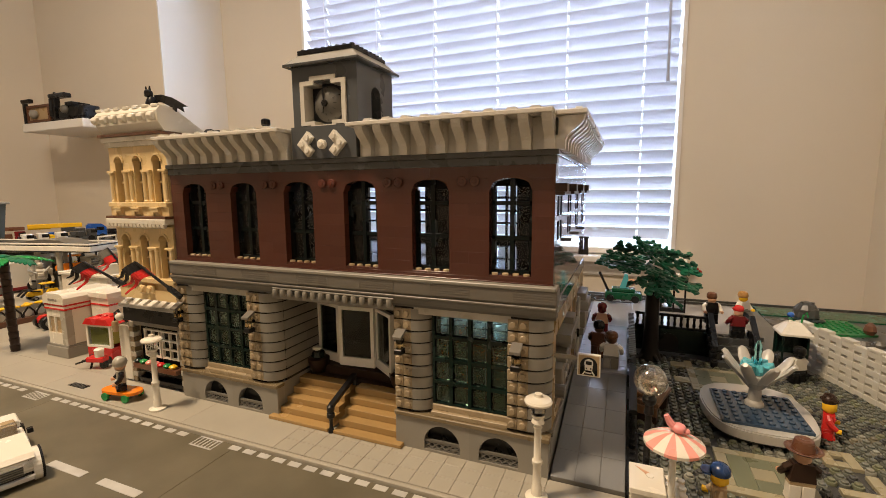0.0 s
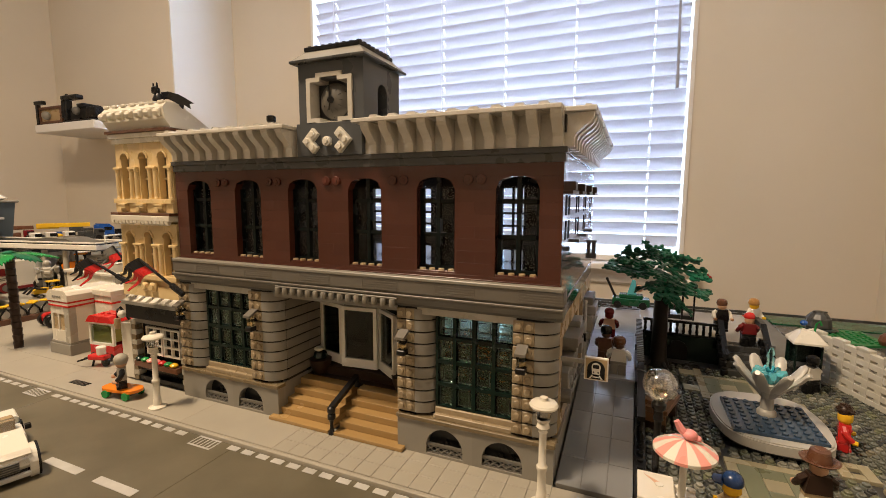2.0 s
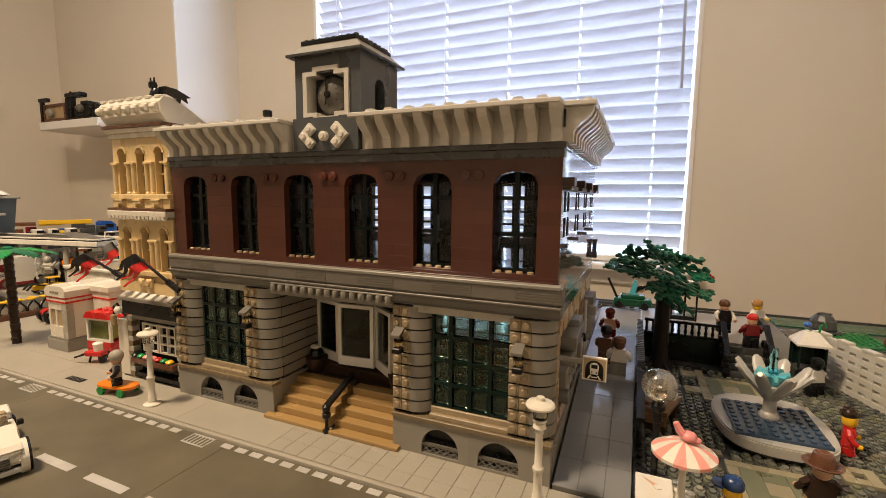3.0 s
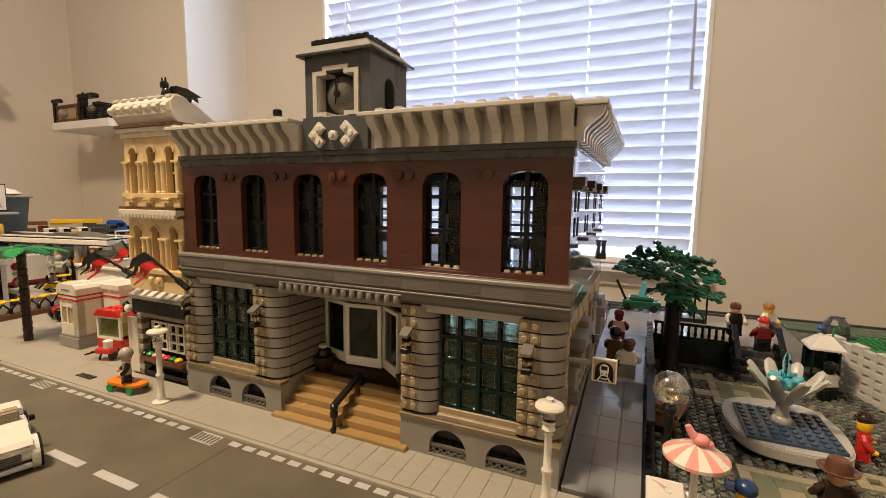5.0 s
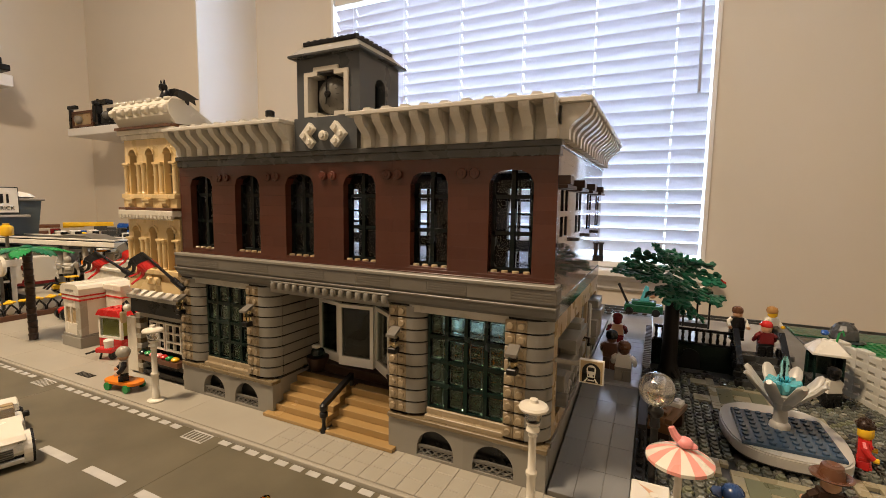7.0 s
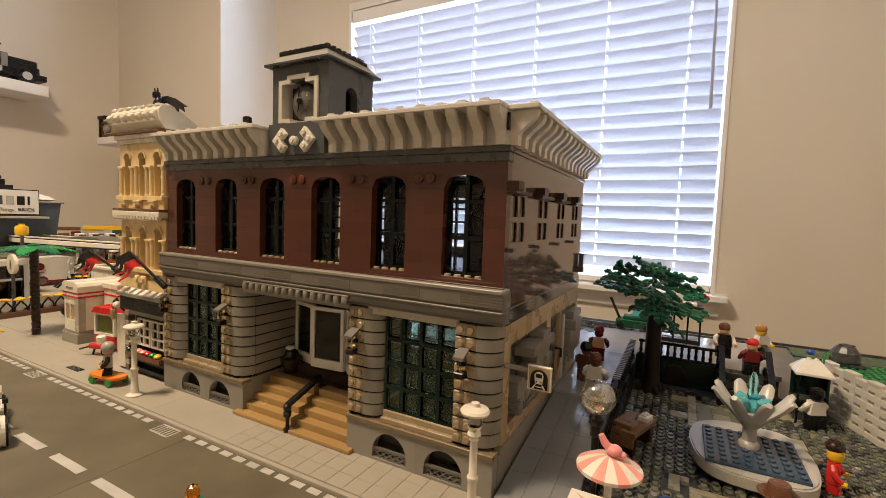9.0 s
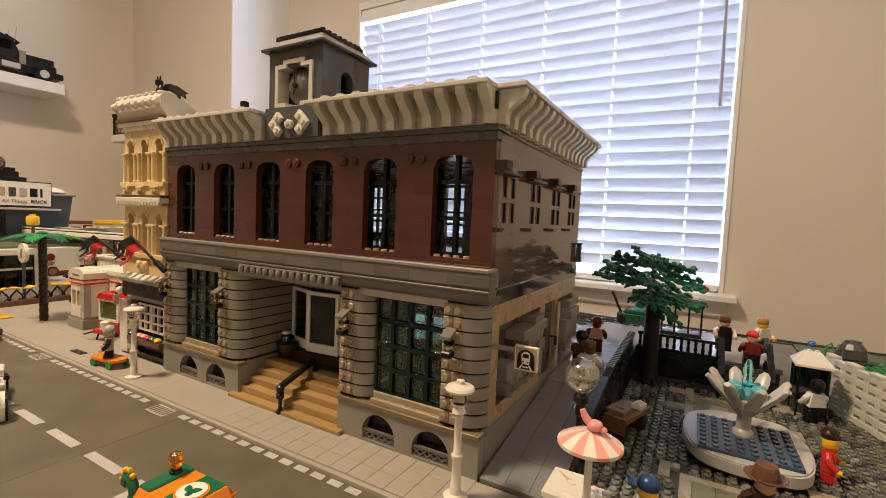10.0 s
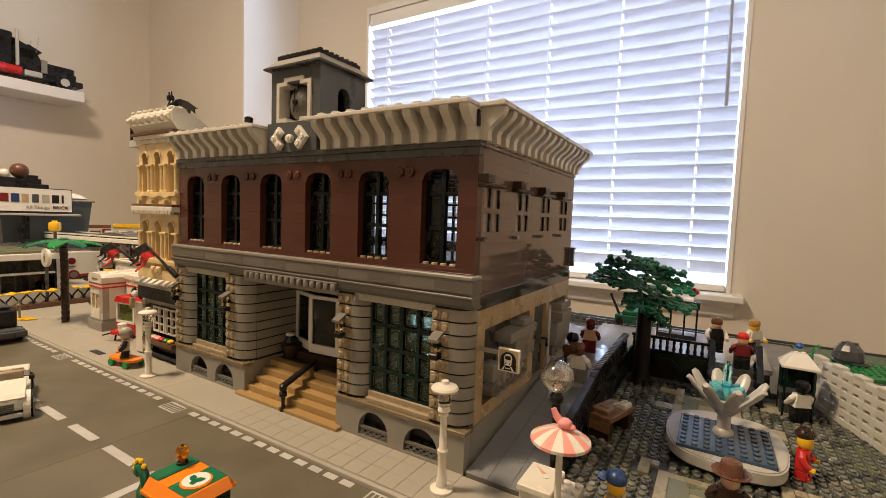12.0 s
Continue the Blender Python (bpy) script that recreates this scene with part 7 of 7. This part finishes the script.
# storage tub, sign board and dark model top
tub = thing("storage_tub", "blue-grey plastic storage tub with a clear rim", "storage box", (-1240, 150, 98))
part("tub", G()._put([(-60, -90, 0), (30, -90, 0), (30, 66, 0), (-60, 66, 0), (-66, -98, 96), (36, -98, 96), (36, 76, 96), (-66, 76, 96)], [(3, 2, 1, 0), (4, 5, 6, 7), (0, 1, 5, 4), (1, 2, 6, 5), (2, 3, 7, 6), (3, 0, 4, 7)]), TUBBLUE, tub)
part("rim", G().box(-70, 40, -102, 82, 96, 101, 1.5), LBG, tub)
part("plastic_bag", G().lathe([(30, 101), (42, 105), (32, 113), (12, 118), (2, 120)], -10, 40, 9), WHITE, tub, "crumpled white bag")
part("paper_scrap", G().prism([(20, 101), (60, 101), (52, 112), (38, 108), (30, 114)], "x", 10, 14), TAN, tub)
sb = thing("sign_board", "white printed board with coloured letters in a dark frame", "sign", (-1184, 179, 167))
sb.matrix_world = pose(-1.184, 0.179, 0.167, 0, 0, 88)
part("frame", G().box(-150, 0, 1, 5, 0, 56, 0.8), BLACK, sb)
part("face", G().box(-148, -2, 0, 1, 2, 54), WHITE, sb)
part("shelf_edge", G().box(-160, 14, -10, 12, -8, -3, 0.8), LBG2, sb)
part("support", G().tube([(-92, 0, -69), (-96, 0, -40), (-84, 0, -8)], 4, 8).box(-94, -80, -3, 3, -62, -10, 1), BLACK, sb)


def lettering(name, text, x, z, size, mat, parent):
    cu = bpy.data.curves.new(name, "FONT")
    cu.body, cu.size, cu.extrude = text, size * 0.001, 0.0003
    tmp = bpy.data.objects.new(name, cu)
    me = bpy.data.meshes.new_from_object(tmp)
    bpy.data.objects.remove(tmp)
    me.materials.append(mat)
    ob = part(name, me, None, parent)
    ob.matrix_local = pose(x * 0.001, -0.0008, z * 0.001, 90, 0, 0)
    return ob


# the event name is drawn as plain coloured letter-sized blocks
for k, (m, w) in enumerate(((DRED, 14), (CAPBLUE, 14), (TAN, 12), (DBG, 12), (LBG2, 13), (BLACK, 13), (BLACK, 4))):
    x = -128 + 17.8 * k
    part("letter_block", G().box(x, x + w, -0.6, 0, 22, 41).mesh("letter_block", m), None, sb)
lettering("tagline", "All Things", -86, 8, 10.5, LBG, sb)
lettering("tagline", "BRICK", -38, 8, 10.5, BLACK, sb)
mk = thing("brick_castle", "dark grey brick-built castle model with a brown ball on it", "toy building", (-1215, 88, 98))
part("column", G().box(-20, 10, -70, -40, 0, 118, 1), DBG, mk)
part("deck", G().box(-40, 14, -80, 52, 118, 134, 1).box(-34, 10, -50, 40, 134, 146, 1).box(-20, 4, 16, 36, 146, 154, 1), BLACK, mk)
part("ball", G().ball((0, 4, 162), 17, 18, 12), RBROWN, mk, "reddish brown ball", True)
part("white_block", G().ball((0, -22, 154), 10, 10, 8), WHITE, mk, smooth=True)
lm = thing("round_hanging_sign", "cream round toy sign with a small printed figure", "sign", (-905, 40, 70))
part("disc", G().cyl((0, -3, 18), "y", 17, 6, 20, 1), AGED, lm)
part("print", G().box(-3, 3, -3.6, -3, 10, 26), DTAN, lm)
part("hanger", G().box(-2, 2, -2, 2, -70, 2), DBG, lm)

# ---- shelves on the walls ----
s1 = thing("wall_shelf", "white floating shelf on the beige wall with a dark model lorry", "shelf", (-2524, 345.8, 646.3))
s1.scale = (1.0792,) * 3
part("board", G().box(0, 190, -400, 262, 0, 42, 2), WHITEP, s1)
mt2 = thing("model_lorry", "black model lorry with chrome wheels and red tanks on a shelf", "model lorry", (-2399.9, 412.7, 691.6), 90)
mt2.scale = (1.1871,) * 3
part("frame", G().box(-330, 190, -36, 36, 20, 40, 2), BLACK, mt2)
part("bonnet", G().box(62.4, 164, -30, 30, 40, 84, 3).box(142, 170, -34, 34, 22, 62, 3), BLACK, mt2)
part("cab", G().prism([(-10, 40), (62, 40), (62, 92), (44, 122), (-10, 144)], "y", -38, 38), BLACK, mt2)
part("sun_visor", G().prism([(30, 128), (66, 112), (66, 116), (30, 133)], "y", -40, 40), BLACK, mt2)
for y in (-39, 38):
    part("side_window", G().box(8, 44, y, y + 1, 84, 114), SMOKE, mt2)
part("sleeper", G().box(-200, -12, -42, 42, 40, 160, 4), BLACK, mt2)
for y in (-44, 44):
    part("tank", G().cyl((-58, y, 34), "x", 15, 66, 18, 2), RED, mt2, "red fuel tank")
    part("step", G().box(14, 62, y - 12, y + 12, 22, 40, 1), CHROME, mt2)
for y in (-46, 46):
    part("exhaust_pipe", G().tube([(-2, y, 50), (-2, y, 172)], 5, 10), CHROME, mt2, "chrome exhaust pipe")
for y in (-18, 18):
    part("aerial", G().tube([(52, y * 2, 112), (60, y * 2, 168)], 1.2, 6), CHROME, mt2)
for x in (130, -150, -270):
    for y in (-48, 30):
        w = part("wheel", G().cyl((x, y, 26), "y", 26, 18, 22, 3), BLACK, mt2, smooth=True)
        part("rim", G().cyl((x, y - 0.6 if y < 0 else y + 18.6, 26), "y", 14, 2 if y < 0 else -2, 16, 0.8), CHROME, w)
part("grille", G().box(164.4, 169, -24, 24, 62.4, 84, 1), CHROME, mt2)
part("side_panel", G().box(66, 84, -33, 33, 46, 92, 1), LBG, mt2)
s2 = thing("wall_shelf", "white floating shelf in the corner with dark models", "shelf", (-2265.6, 1000, 468.1))
s2.scale = (1.0782,) * 3
part("board", G().box(0, 366, -205, 0, 0, 30, 2), WHITEP, s2)
mo2 = thing("model_wagon", "brown and black model wagon on the corner shelf", "model", (-2265.6, 795.1, 500.5))
mo2.scale = (1.0782,) * 3
part("side", G().box(0, 150, 0, 10, 4, 14, 1).box(0, 150, 0, 10, 58, 68, 1).box(0, 12, 0, 10, 14, 58, 1).box(138, 150, 0, 10, 14, 58, 1), RBROWN, mo2)
part("panel", G().box(12, 138, 6, 9, 14, 58), TAN, mo2)
part("floor_board", G().box(-6, 160, -6, 90, 0, 4, 0.6), BLACK, mo2)
part("rear_side", G().box(0, 150, 80, 90, 4, 60, 1), RBROWN, mo2)
part("corner_post", G().box(-8, 6, -4, 8, 0, 92, 1).box(-14, 40, -6, 10, 78, 92, 2), BLACK, mo2)
part("figure_block", G().ball((60, -4, 34), 15, 10, 8, 1.1), LBG, mo2, smooth=True)
mo3 = thing("model_engine", "black model engine on the corner shelf", "model", (-2097.4, 795.1, 500.5))
mo3.scale = (1.0782,) * 3
part("frame", G().box(0, 190, 0, 70, 0, 10, 1), BLACK, mo3)
part("tower", G().box(8, 30, 0, 20, 10, 96, 1).box(0, 96, -4, 24, 84, 100, 3).tube([(6, 0, 20), (10, 0, 80), (40, 0, 100)], 6, 8), BLACK, mo3)
part("body", G().box(40, 190, 4, 60, 10, 52, 3).box(90, 130, 0, 64, 52, 66, 2), BLACK, mo3)
part("grey_part", G().ball((90, 0, 40), 15, 10, 8), MBG, mo3, smooth=True)
